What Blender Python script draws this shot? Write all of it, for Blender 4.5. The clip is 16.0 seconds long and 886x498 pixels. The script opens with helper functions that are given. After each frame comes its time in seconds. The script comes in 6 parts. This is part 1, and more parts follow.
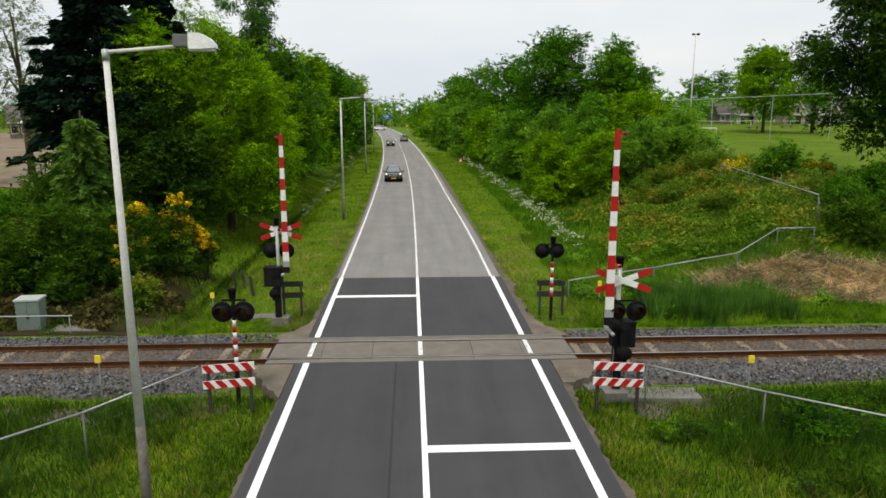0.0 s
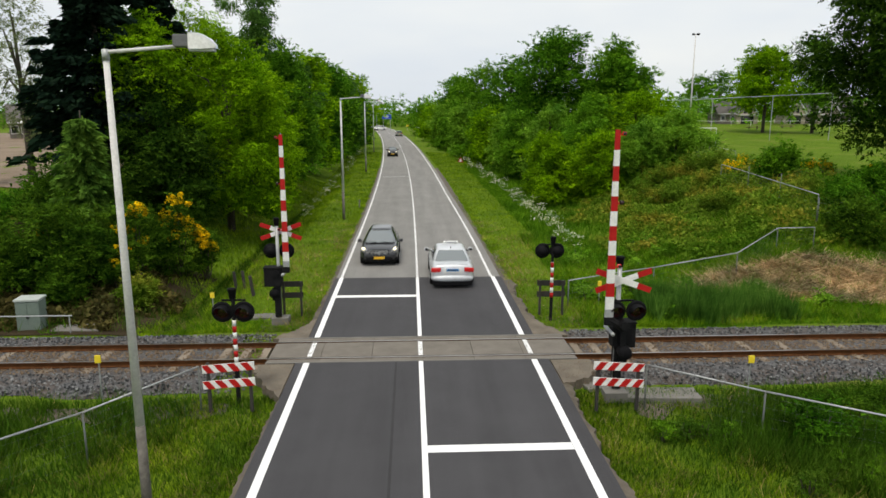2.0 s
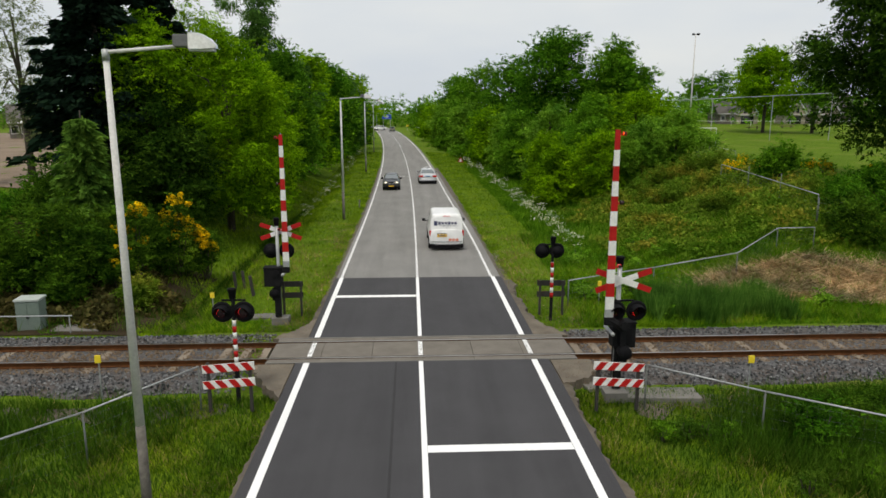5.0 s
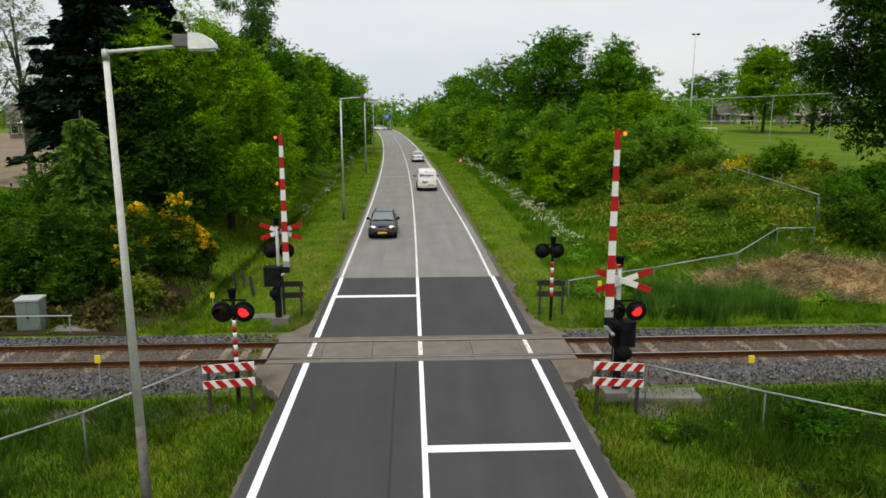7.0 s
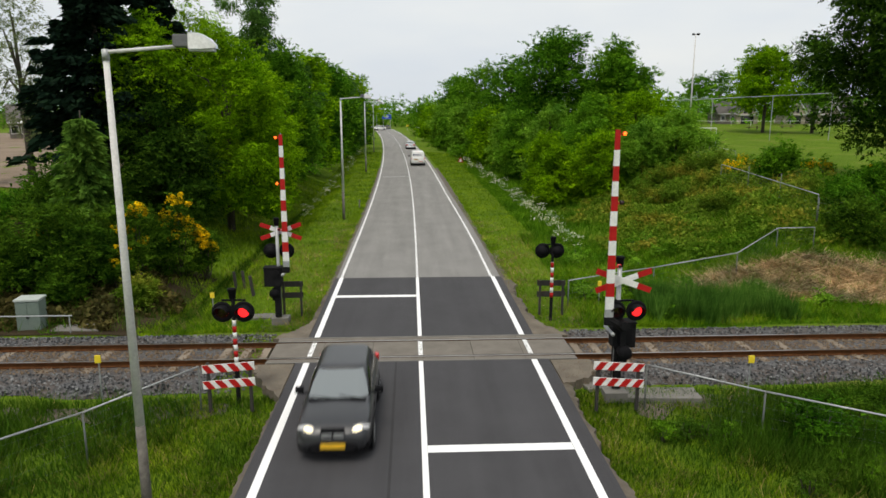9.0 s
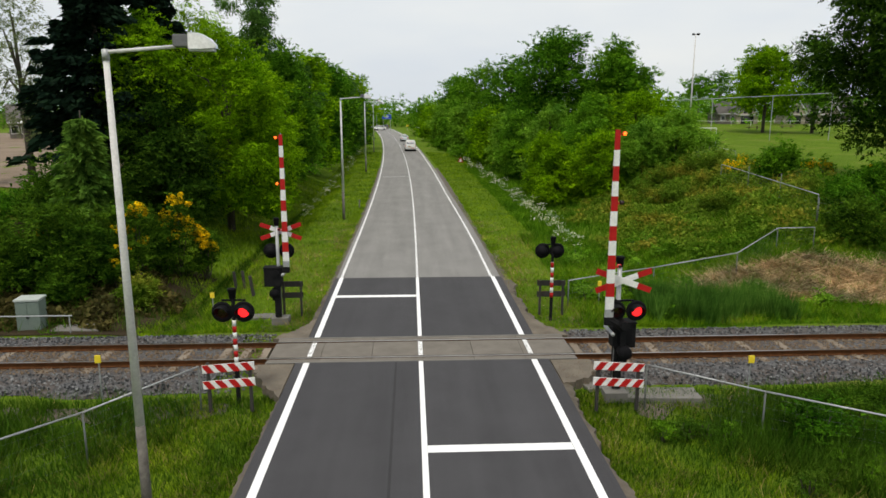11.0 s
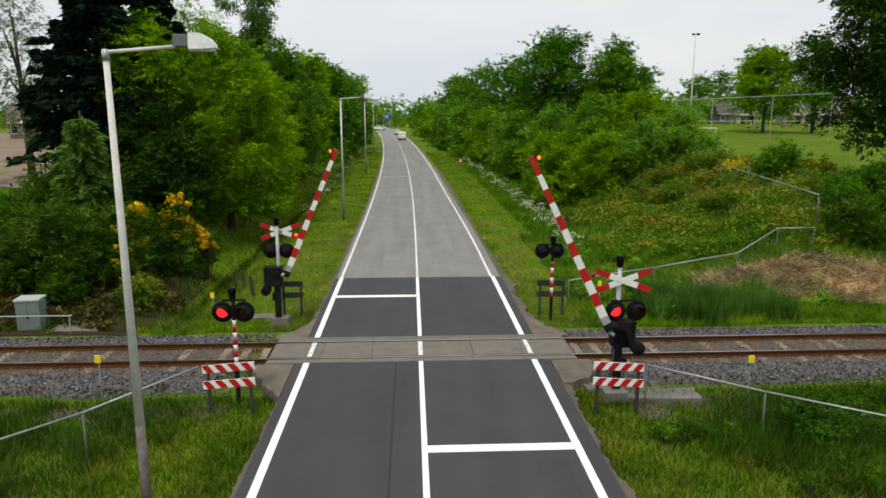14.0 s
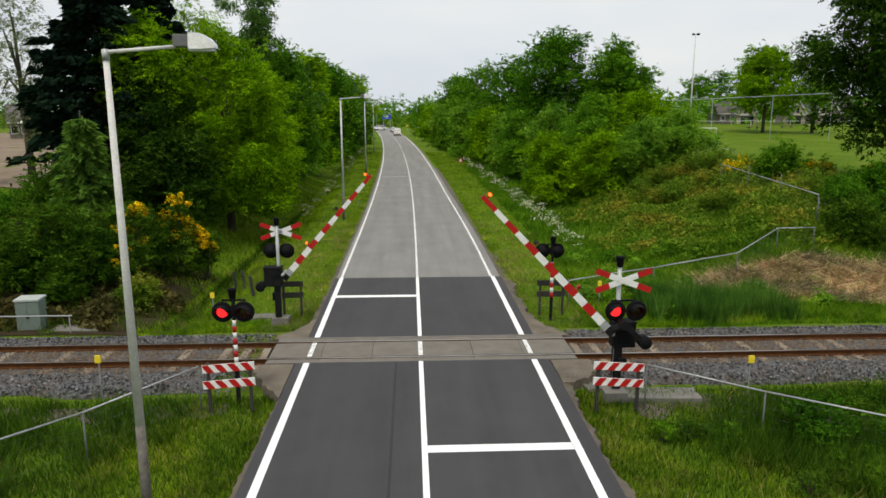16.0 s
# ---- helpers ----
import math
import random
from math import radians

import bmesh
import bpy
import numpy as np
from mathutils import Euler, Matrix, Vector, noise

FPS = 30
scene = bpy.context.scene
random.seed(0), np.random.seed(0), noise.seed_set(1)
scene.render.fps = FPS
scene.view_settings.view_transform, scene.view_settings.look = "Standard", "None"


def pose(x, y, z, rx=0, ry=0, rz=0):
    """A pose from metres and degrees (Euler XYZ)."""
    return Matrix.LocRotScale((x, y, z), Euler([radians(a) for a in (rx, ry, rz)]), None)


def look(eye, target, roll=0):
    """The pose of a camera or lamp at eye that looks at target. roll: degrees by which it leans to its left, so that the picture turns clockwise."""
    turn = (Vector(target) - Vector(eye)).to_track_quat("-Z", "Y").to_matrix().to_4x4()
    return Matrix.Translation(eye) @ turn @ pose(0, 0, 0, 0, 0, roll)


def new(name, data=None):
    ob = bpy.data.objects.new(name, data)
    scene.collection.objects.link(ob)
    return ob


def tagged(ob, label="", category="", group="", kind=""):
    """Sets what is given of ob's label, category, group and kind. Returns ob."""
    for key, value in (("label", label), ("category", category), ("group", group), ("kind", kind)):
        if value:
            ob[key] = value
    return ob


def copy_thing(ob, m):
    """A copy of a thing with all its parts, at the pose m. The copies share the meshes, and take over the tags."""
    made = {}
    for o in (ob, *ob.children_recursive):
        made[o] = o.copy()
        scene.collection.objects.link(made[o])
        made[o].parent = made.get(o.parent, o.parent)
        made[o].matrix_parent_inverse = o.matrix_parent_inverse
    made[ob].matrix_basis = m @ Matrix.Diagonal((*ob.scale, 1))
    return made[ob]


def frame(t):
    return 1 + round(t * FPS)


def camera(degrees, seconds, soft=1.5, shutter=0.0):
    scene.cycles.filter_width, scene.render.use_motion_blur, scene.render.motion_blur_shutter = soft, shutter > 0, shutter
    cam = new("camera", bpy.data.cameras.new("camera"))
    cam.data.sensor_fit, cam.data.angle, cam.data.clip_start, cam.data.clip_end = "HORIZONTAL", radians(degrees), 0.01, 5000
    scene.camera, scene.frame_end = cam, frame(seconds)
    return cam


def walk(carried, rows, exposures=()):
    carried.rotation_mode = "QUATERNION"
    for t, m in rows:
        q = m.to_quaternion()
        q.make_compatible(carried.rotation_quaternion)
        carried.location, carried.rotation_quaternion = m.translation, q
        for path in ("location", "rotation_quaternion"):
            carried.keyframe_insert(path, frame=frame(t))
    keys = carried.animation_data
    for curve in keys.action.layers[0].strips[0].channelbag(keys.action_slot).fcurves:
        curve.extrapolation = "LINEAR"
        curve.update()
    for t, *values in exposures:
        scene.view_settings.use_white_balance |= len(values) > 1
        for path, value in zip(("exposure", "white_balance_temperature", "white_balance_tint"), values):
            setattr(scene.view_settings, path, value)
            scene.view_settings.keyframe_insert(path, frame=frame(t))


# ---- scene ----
EYE = Vector((-0.31, -20.6, 7.3))
AIM = EYE + Vector((0.91999, 19.59064, -3.91921))
cam = camera(65.84, 16.0, soft=1.6, shutter=0.5)
walk(cam, [(0.0, look(EYE, AIM)), (16.0, look(EYE, AIM))], exposures=[(0.0, 0.17, 6950, 10), (3.6, 0.17 - 0.02, 6950, 10), (4.0, 0.17 - 0.25, 6950, 10), (4.4, 0.17 - 0.25, 6950, 10), (6.4, 0.17 - 0.09, 6950, 10), (16.0, 0.17 - 0.09, 6950, 10)])

# ---- daylight: a bright, thinly clouded sky ----
world = bpy.data.worlds.new("overcast_sky")
scene.world = world
world.use_nodes = True
wn, wl = world.node_tree.nodes, world.node_tree.links
bg = wn["Background"]
sky = wn.new("ShaderNodeTexSky")
sky.sky_type, sky.sun_disc = "NISHITA", False
sky.sun_elevation, sky.sun_rotation = radians(66), radians(-160)
sky.air_density, sky.dust_density, sky.ozone_density = 1.0, 4.0, 1.0
grey = wn.new("ShaderNodeHueSaturation")
grey.inputs["Saturation"].default_value = 0.3
wl.new(sky.outputs[0], grey.inputs["Color"])
wc = wn.new("ShaderNodeTexCoord")
wm = wn.new("ShaderNodeMapping")
wm.inputs["Scale"].default_value = (1.0, 1.0, 3.5)
wl.new(wc.outputs["Generated"], wm.inputs[0])
cloud = wn.new("ShaderNodeTexNoise")
cloud.inputs["Scale"].default_value, cloud.inputs["Detail"].default_value = 2.2, 4.0
wl.new(wm.outputs[0], cloud.inputs[0])
ramp = wn.new("ShaderNodeValToRGB")
ramp.color_ramp.elements[0].position, ramp.color_ramp.elements[0].color = 0.3, (0.74, 0.84, 0.98, 1)
ramp.color_ramp.elements[1].position, ramp.color_ramp.elements[1].color = 0.7, (0.94, 1.0, 1.04, 1)
wl.new(cloud.outputs[0], ramp.inputs[0])
veil = wn.new("ShaderNodeMix")
veil.data_type = "RGBA"
veil.inputs[0].default_value = 0.85
lift = wn.new("ShaderNodeHueSaturation")
lift.inputs["Value"].default_value = 7.6
wl.new(ramp.outputs[0], lift.inputs["Color"])
wl.new(grey.outputs[0], veil.inputs[6])
wl.new(lift.outputs[0], veil.inputs[7])
wl.new(veil.outputs[2], bg.inputs["Color"])
bg.inputs["Strength"].default_value = 0.12
sun = new("sun", bpy.data.lights.new("sun", "SUN"))
sun.data.energy, sun.data.angle, sun.data.color = 1.9, radians(16), (1.0, 0.96, 0.9)
sun.matrix_world = look((-6.6, -18.4, 44), (0, 0, 0))

# ---- materials ----
def principled(name, rough=0.7, metal=0.0, spec=0.5):
    m = bpy.data.materials.new(name)
    m.use_nodes = True
    b = m.node_tree.nodes["Principled BSDF"]
    b.inputs["Roughness"].default_value, b.inputs["Metallic"].default_value = rough, metal
    b.inputs["Specular IOR Level"].default_value = spec
    return m, m.node_tree.nodes, m.node_tree.links, b


def noise_node(n, l, scale, detail=5.0, stretch=(1, 1, 1), rough=0.6):
    tc = n.new("ShaderNodeNewGeometry")
    mp = n.new("ShaderNodeMapping")
    mp.inputs["Scale"].default_value = stretch
    l.new(tc.outputs["Position"], mp.inputs[0])
    t = n.new("ShaderNodeTexNoise")
    t.inputs["Scale"].default_value, t.inputs["Detail"].default_value = scale, detail
    t.inputs["Roughness"].default_value = rough
    l.new(mp.outputs[0], t.inputs[0])
    return t.outputs[0]


def object_noise(n, l, scale, detail=5.0, stretch=(1, 1, 1)):
    tc = n.new("ShaderNodeTexCoord")
    mp = n.new("ShaderNodeMapping")
    mp.inputs["Scale"].default_value = stretch
    l.new(tc.outputs["Object"], mp.inputs[0])
    t = n.new("ShaderNodeTexNoise")
    t.inputs["Scale"].default_value, t.inputs["Detail"].default_value = scale, detail
    l.new(mp.outputs[0], t.inputs[0])
    return t.outputs[0]


def ramp_node(n, l, src, stops):
    r = n.new("ShaderNodeValToRGB")
    e = r.color_ramp.elements
    while len(e) < len(stops):
        e.new(0.5)
    for k, (p, c) in enumerate(stops):
        e[k].position, e[k].color = p, (*c, 1)
    l.new(src, r.inputs[0])
    return r.outputs[0]


def mix_node(n, l, fac, a, b, blend="MIX"):
    x = n.new("ShaderNodeMix")
    x.data_type, x.blend_type = "RGBA", blend
    for s, v in ((0, fac), (6, a), (7, b)):
        if hasattr(v, "is_output"):
            l.new(v, x.inputs[s])
        else:
            x.inputs[s].default_value = v if s == 0 else (*v, 1)
    return x.outputs[2]


def bump_node(n, l, b, src, strength, dist):
    k = n.new("ShaderNodeBump")
    k.inputs["Strength"].default_value, k.inputs["Distance"].default_value = strength, dist
    l.new(src, k.inputs["Height"])
    l.new(k.outputs[0], b.inputs["Normal"])


def surface(name, lo, hi, scale=3.0, fine=40.0, rough=0.7, metal=0.0, bump=0.2, dist=0.01, stretch=(1, 1, 1), moving=False, spec=0.5):
    """Two tones at a coarse and a fine scale, with fine relief."""
    m, n, l, b = principled(name, rough, metal, spec)
    f = object_noise if moving else noise_node
    a, c = f(n, l, scale, 5.0, stretch), f(n, l, fine, 3.0)
    big = ramp_node(n, l, a, [(0.32, lo), (0.68, hi)])
    mid = tuple((p + q) / 2 for p, q in zip(lo, hi))
    small = ramp_node(n, l, c, [(0.3, tuple(v * 0.72 for v in mid)), (0.7, tuple(min(1, v * 1.28) for v in mid))])
    l.new(mix_node(n, l, 0.4, big, small), b.inputs["Base Color"])
    if bump:
        bump_node(n, l, b, c, bump, dist)
    return m


def leaf_material(name, dark, mid, light, through_=0.4, patch=None):
    m, n, l, b = principled(name, 0.8, 0.0, 0.03)
    g = n.new("ShaderNodeNewGeometry")
    c1 = ramp_node(n, l, g.outputs["Random Per Island"], [(0.0, dark), (0.5, mid), (1.0, light)])
    c2 = ramp_node(n, l, noise_node(n, l, 0.45, 4.0), patch or [(0.32, (0.42, 0.55, 0.5)), (0.68, (1.42, 1.28, 1.1))])
    c3 = ramp_node(n, l, noise_node(n, l, 2.6, 3.0), [(0.35, (0.62, 0.68, 0.62)), (0.65, (1.25, 1.2, 1.15))])
    col = mix_node(n, l, 1.0, mix_node(n, l, 1.0, c1, c2, "MULTIPLY"), c3, "MULTIPLY")
    l.new(col, b.inputs["Base Color"])
    t = n.new("ShaderNodeBsdfTranslucent")
    l.new(col, t.inputs[0])
    x = n.new("ShaderNodeMixShader")
    x.inputs[0].default_value = through_
    l.new(b.outputs[0], x.inputs[1])
    l.new(t.outputs[0], x.inputs[2])
    l.new(x.outputs[0], n["Material Output"].inputs[0])
    return m


def glow(name, colour, strength):
    m, n, l, b = principled(name, 0.3)
    b.inputs["Base Color"].default_value = (*colour, 1)
    b.inputs["Emission Color"].default_value = (*colour, 1)
    b.inputs["Emission Strength"].default_value = strength
    return m


def asphalt(name, base, stain, coarse):
    m, n, l, b = principled(name, 0.85, 0.0, 0.3)
    streak = noise_node(n, l, 1.3, 4.0, (1.0, 0.06, 1.0))
    blot = noise_node(n, l, 0.5, 5.0)
    grit = noise_node(n, l, 90.0, 2.0)
    c = ramp_node(n, l, streak, [(0.3, tuple(v * 0.66 for v in base)), (0.72, tuple(v * 1.42 for v in base))])
    c = mix_node(n, l, 0.5, c, ramp_node(n, l, blot, [(0.35, stain), (0.65, tuple(v * 1.15 for v in base))]))
    c = mix_node(n, l, coarse, c, ramp_node(n, l, grit, [(0.35, tuple(v * 0.55 for v in base)), (0.65, tuple(v * 1.55 for v in base))]))
    l.new(c, b.inputs["Base Color"])
    bump_node(n, l, b, grit, 0.35, 0.006)
    return m


def paint_line(name, worn):
    m, n, l, b = principled(name, 0.6)
    a = noise_node(n, l, 14.0, 6.0)
    l.new(ramp_node(n, l, a, [(0.22 + worn * 1.6, (0.30, 0.30, 0.29)), (0.33 + worn * 1.6, (0.84, 0.84, 0.83))]), b.inputs["Base Color"])
    bump_node(n, l, b, noise_node(n, l, 70.0), 0.2, 0.003)
    return m


M_NEW = asphalt("fresh_asphalt", (0.051, 0.050, 0.053), (0.034, 0.033, 0.036), 0.35)
M_OLD = asphalt("aged_asphalt", (0.205, 0.199, 0.188), (0.160, 0.156, 0.147), 0.25)
M_TAR = surface("tar_seam", (0.030, 0.030, 0.031), (0.044, 0.044, 0.045), 2.0, rough=0.8, spec=0.2)
M_LINE = paint_line("white_road_paint", 0.0)
M_WORN = paint_line("worn_road_paint", 0.12)
M_CONC = surface("weathered_concrete", (0.110, 0.104, 0.092), (0.200, 0.190, 0.168), 2.0, 50, 0.85)
M_SLAB = surface("crossing_concrete", (0.105, 0.092, 0.075), (0.185, 0.165, 0.138), 1.6, 60, 0.85)
M_SLEEPER = surface("sleeper_concrete", (0.085, 0.060, 0.040), (0.30, 0.25, 0.19), 0.5, 30, 0.9)
M_RAIL = surface("rusty_rail_steel", (0.034, 0.015, 0.006), (0.115, 0.046, 0.016), 5, 60, 0.9, 0.0, spec=0.1)
M_RAILTOP = surface("polished_rail_head", (0.28, 0.27, 0.26), (0.42, 0.40, 0.38), 3, 30, 0.3, 0.9, 0.03)
M_WIRE = surface("dull_fence_wire", (0.10, 0.11, 0.10), (0.16, 0.17, 0.16), 4, 30, 0.7, 0.2, 0)
M_STEEL = surface("galvanised_steel", (0.30, 0.31, 0.31), (0.42, 0.43, 0.43), 4, 30, 0.5, 0.4, 0.05)
M_ALU = surface("lamp_alloy", (0.50, 0.49, 0.475), (0.66, 0.645, 0.62), 2, 20, 0.6, 0.0, 0.03)
M_DIRTY = surface("soiled_pole_foot", (0.035, 0.030, 0.023), (0.19, 0.175, 0.15), 5, 25, 0.8)
M_BLACK = surface("black_enamel", (0.005, 0.005, 0.006), (0.010, 0.010, 0.011), 6, 40, 0.65, 0, 0.03, moving=True, spec=0.08)
M_DGREY = surface("dark_grey_machine_paint", (0.006, 0.006, 0.007), (0.015, 0.015, 0.015), 5, 40, 0.7, 0, 0.05, spec=0.1)
M_WHITE = surface("white_sign_enamel", (0.66, 0.66, 0.63), (0.80, 0.80, 0.78), 5, 40, 0.45, 0, 0.02, moving=True)
M_RED = surface("red_sign_enamel", (0.34, 0.010, 0.010), (0.47, 0.016, 0.014), 5, 40, 0.5, 0, 0.02, moving=True, spec=0.2)
M_GREYB = surface("boom_grey", (0.28, 0.29, 0.29), (0.40, 0.41, 0.41), 5, 40, 0.5, 0.2, 0.03, moving=True)
M_WOOD = surface("tarred_post_wood", (0.018, 0.016, 0.014), (0.05, 0.045, 0.038), 3, 25, 0.85, 0, 0.4, 0.01, (3, 3, 0.4))
M_CAB = surface("grey_green_cabinet_paint", (0.115, 0.155, 0.130), (0.165, 0.210, 0.178), 3, 30, 0.6)
M_CABTOP = surface("cabinet_lid_paint", (0.33, 0.37, 0.34), (0.44, 0.47, 0.44), 3, 30, 0.6)
M_YELLOW = surface("yellow_marker_plastic", (0.70, 0.52, 0.02), (0.85, 0.66, 0.04), 5, 40, 0.5, 0, 0.02)
M_BLUE = surface("blue_sign_sheet", (0.01, 0.05, 0.32), (0.015, 0.07, 0.40), 3, 20, 0.4, 0, 0.02)
M_BARK = surface("bark", (0.03, 0.024, 0.018), (0.085, 0.07, 0.052), 3, 18, 0.9, 0, 0.8, 0.03, (4, 4, 0.6))
M_APRON = surface("worn_earthy_concrete", (0.072, 0.058, 0.042), (0.190, 0.162, 0.124), 1.1, 26, 0.92, 0, 0.5, 0.012)
M_GABLE = surface("pale_gable_render", (0.30, 0.25, 0.19), (0.42, 0.36, 0.29), 1.0, 10, 0.85)
M_BRICK = surface("house_brick", (0.10, 0.085, 0.075), (0.17, 0.145, 0.13), 1.0, 12, 0.85)
M_TILE = surface("dark_roof_tiles", (0.085, 0.076, 0.070), (0.150, 0.135, 0.125), 1.0, 9, 0.75)
M_TRIM = surface("white_trim_paint", (0.62, 0.62, 0.60), (0.78, 0.78, 0.76), 3, 20, 0.5, 0, 0.02)
M_DARKGLASS = principled("dark_window_glass", 0.06, 0.0, 0.8)[0]
M_DARKGLASS.node_tree.nodes["Principled BSDF"].inputs["Base Color"].default_value = (0.012, 0.014, 0.016, 1)
# pale grey base carries part of the sky's reflection in the glass
M_SKYSCREEN = principled("sky_grey_screen_glass", 0.05, 0.0, 0.9)[0]
M_SKYSCREEN.node_tree.nodes["Principled BSDF"].inputs["Base Color"].default_value = (0.17, 0.19, 0.195, 1)
M_LENS_OFF = principled("unlit_red_lens", 0.15, 0.0, 0.6)[0]
M_LENS_OFF.node_tree.nodes["Principled BSDF"].inputs["Base Color"].default_value = (0.03, 0.008, 0.008, 1)
M_LIT_RED = glow("lit_red_lens", (1.0, 0.02, 0.025), 1.5)
M_LIT_AMBER = glow("lit_boom_lens", (1.0, 0.12, 0.01), 3.0)
M_HEADLIT = glow("lit_headlamp", (1.0, 0.90, 0.62), 1.3)
M_HEADOFF = principled("headlamp_glass", 0.08, 0.0, 0.8)[0]
M_HEADOFF.node_tree.nodes["Principled BSDF"].inputs["Base Color"].default_value = (0.5, 0.5, 0.5, 1)
M_TAIL = principled("tail_lamp_glass", 0.15, 0.0, 0.7)[0]
M_TAIL.node_tree.nodes["Principled BSDF"].inputs["Base Color"].default_value = (0.55, 0.02, 0.02, 1)
M_RUBBER = surface("tyre_rubber", (0.012, 0.012, 0.012), (0.025, 0.025, 0.025), 5, 30, 0.85, moving=True)
M_PLATE = surface("yellow_plate", (0.72, 0.42, 0.02), (0.80, 0.48, 0.03), 5, 30, 0.4, 0, 0, moving=True)
M_PLATEB = surface("blue_plate", (0.03, 0.22, 0.50), (0.05, 0.27, 0.56), 5, 30, 0.4, 0, 0, moving=True)
M_INK = surface("dark_blue_lettering", (0.015, 0.02, 0.07), (0.025, 0.03, 0.09), 5, 30, 0.5, 0, 0, moving=True)
M_GREYINK = surface("grey_lettering", (0.22, 0.23, 0.26), (0.28, 0.29, 0.32), 5, 30, 0.5, 0, 0, moving=True)
M_REDINK = surface("faded_red_lettering", (0.62, 0.20, 0.13), (0.70, 0.27, 0.18), 5, 30, 0.5, 0, 0, moving=True)


def car_paint(name, colour, metal=0.3, rough=0.35, coat=0.5):
    m, n, l, b = principled(name, rough, metal)
    a = object_noise(n, l, 3.0)
    l.new(ramp_node(n, l, a, [(0.3, tuple(v * 0.9 for v in colour)), (0.7, tuple(min(1, v * 1.08) for v in colour))]), b.inputs["Base Color"])
    b.inputs["Coat Weight"].default_value, b.inputs["Coat Roughness"].default_value = coat, 0.1
    return m


P_SILVER = car_paint("silver_car_paint", (0.60, 0.62, 0.645), 0.3)
P_BLACK = car_paint("black_car_paint", (0.014, 0.015, 0.018), 0.0, 0.35, 0.8)
P_GREY = car_paint("dark_grey_car_paint", (0.020, 0.021, 0.024), 0.0, 0.4, 0.4)
P_WHITE = car_paint("white_van_paint", (0.78, 0.78, 0.77), 0.0, 0.4)
P_GREENISH = car_paint("grey_green_car_paint", (0.16, 0.19, 0.17), 0.5)

L_BRIGHT = leaf_material("fresh_oak_leaves", (0.060, 0.150, 0.004), (0.180, 0.375, 0.006), (0.300, 0.540, 0.014), 0.45)
L_MID = leaf_material("green_leaves", (0.041, 0.128, 0.006), (0.106, 0.280, 0.014), (0.194, 0.410, 0.028))
L_DEEP = leaf_material("deep_green_leaves", (0.024, 0.090, 0.005), (0.066, 0.205, 0.011), (0.135, 0.320, 0.021))
L_SPRUCE = leaf_material("dark_spruce_needles", (0.004, 0.012, 0.009), (0.008, 0.021, 0.014), (0.014, 0.034, 0.02), 0.1)
L_PALE = leaf_material("pale_young_leaves", (0.09, 0.13, 0.05), (0.16, 0.21, 0.09), (0.24, 0.30, 0.15))
L_BRAMBLE = leaf_material("bramble_leaves", (0.062, 0.115, 0.010), (0.130, 0.225, 0.020), (0.225, 0.320, 0.042), 0.4, [(0.36, (0.6, 0.8, 0.5)), (0.5, (1.15, 1.15, 1.0)), (0.62, (1.9, 1.15, 1.3))])
L_BROOM = leaf_material("yellow_broom_flowers", (0.62, 0.36, 0.008), (0.82, 0.55, 0.012), (0.9, 0.66, 0.02))
L_GRASS = leaf_material("grass_blades", (0.105, 0.195, 0.007), (0.185, 0.32, 0.012), (0.29, 0.42, 0.035), 0.35)
L_LONG = leaf_material("long_grass_blades", (0.046, 0.128, 0.006), (0.088, 0.222, 0.010), (0.165, 0.330, 0.026), 0.3)
L_LUSH = leaf_material("lush_grass_blades", (0.022, 0.066, 0.005), (0.048, 0.124, 0.008), (0.098, 0.186, 0.022), 0.35, [(0.34, (0.55, 0.65, 0.6)), (0.5, (1.0, 1.0, 1.0)), (0.66, (1.35, 1.12, 1.1))])
L_UNDER = leaf_material("brown_undergrowth", (0.042, 0.037, 0.015), (0.088, 0.080, 0.028), (0.160, 0.138, 0.055), 0.25)
L_WILLOW = leaf_material("grey_green_willow_leaves", (0.080, 0.195, 0.014), (0.170, 0.370, 0.030), (0.290, 0.520, 0.060), 0.42)
# the dark oak's green, also used for shaded gaps in the left wood
L_OAKSHADE = leaf_material("dark_oak_and_shade_leaves", (0.012, 0.038, 0.004), (0.028, 0.074, 0.007), (0.066, 0.140, 0.012), 0.35)
L_FIR = leaf_material("bluish_fir_needles", (0.040, 0.095, 0.016), (0.090, 0.195, 0.030), (0.160, 0.300, 0.050), 0.35)
L_BIRCH = leaf_material("grey_green_birch_leaves", (0.030, 0.085, 0.018), (0.065, 0.160, 0.030), (0.120, 0.240, 0.050), 0.35)
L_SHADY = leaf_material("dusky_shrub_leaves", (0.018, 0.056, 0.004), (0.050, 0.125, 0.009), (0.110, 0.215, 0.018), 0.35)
L_STRAW = leaf_material("dead_reed_stalks", (0.17, 0.105, 0.055), (0.40, 0.285, 0.18), (0.66, 0.52, 0.36), 0.2)
L_REED = leaf_material("green_reed_blades", (0.030, 0.098, 0.014), (0.074, 0.190, 0.026), (0.150, 0.290, 0.055), 0.32)
L_DRY = leaf_material("dry_grass_blades", (0.14, 0.13, 0.035), (0.25, 0.22, 0.07), (0.38, 0.33, 0.13), 0.3)
L_UMBEL = leaf_material("white_umbels", (0.36, 0.4, 0.28), (0.5, 0.53, 0.42), (0.62, 0.64, 0.56), 0.3)

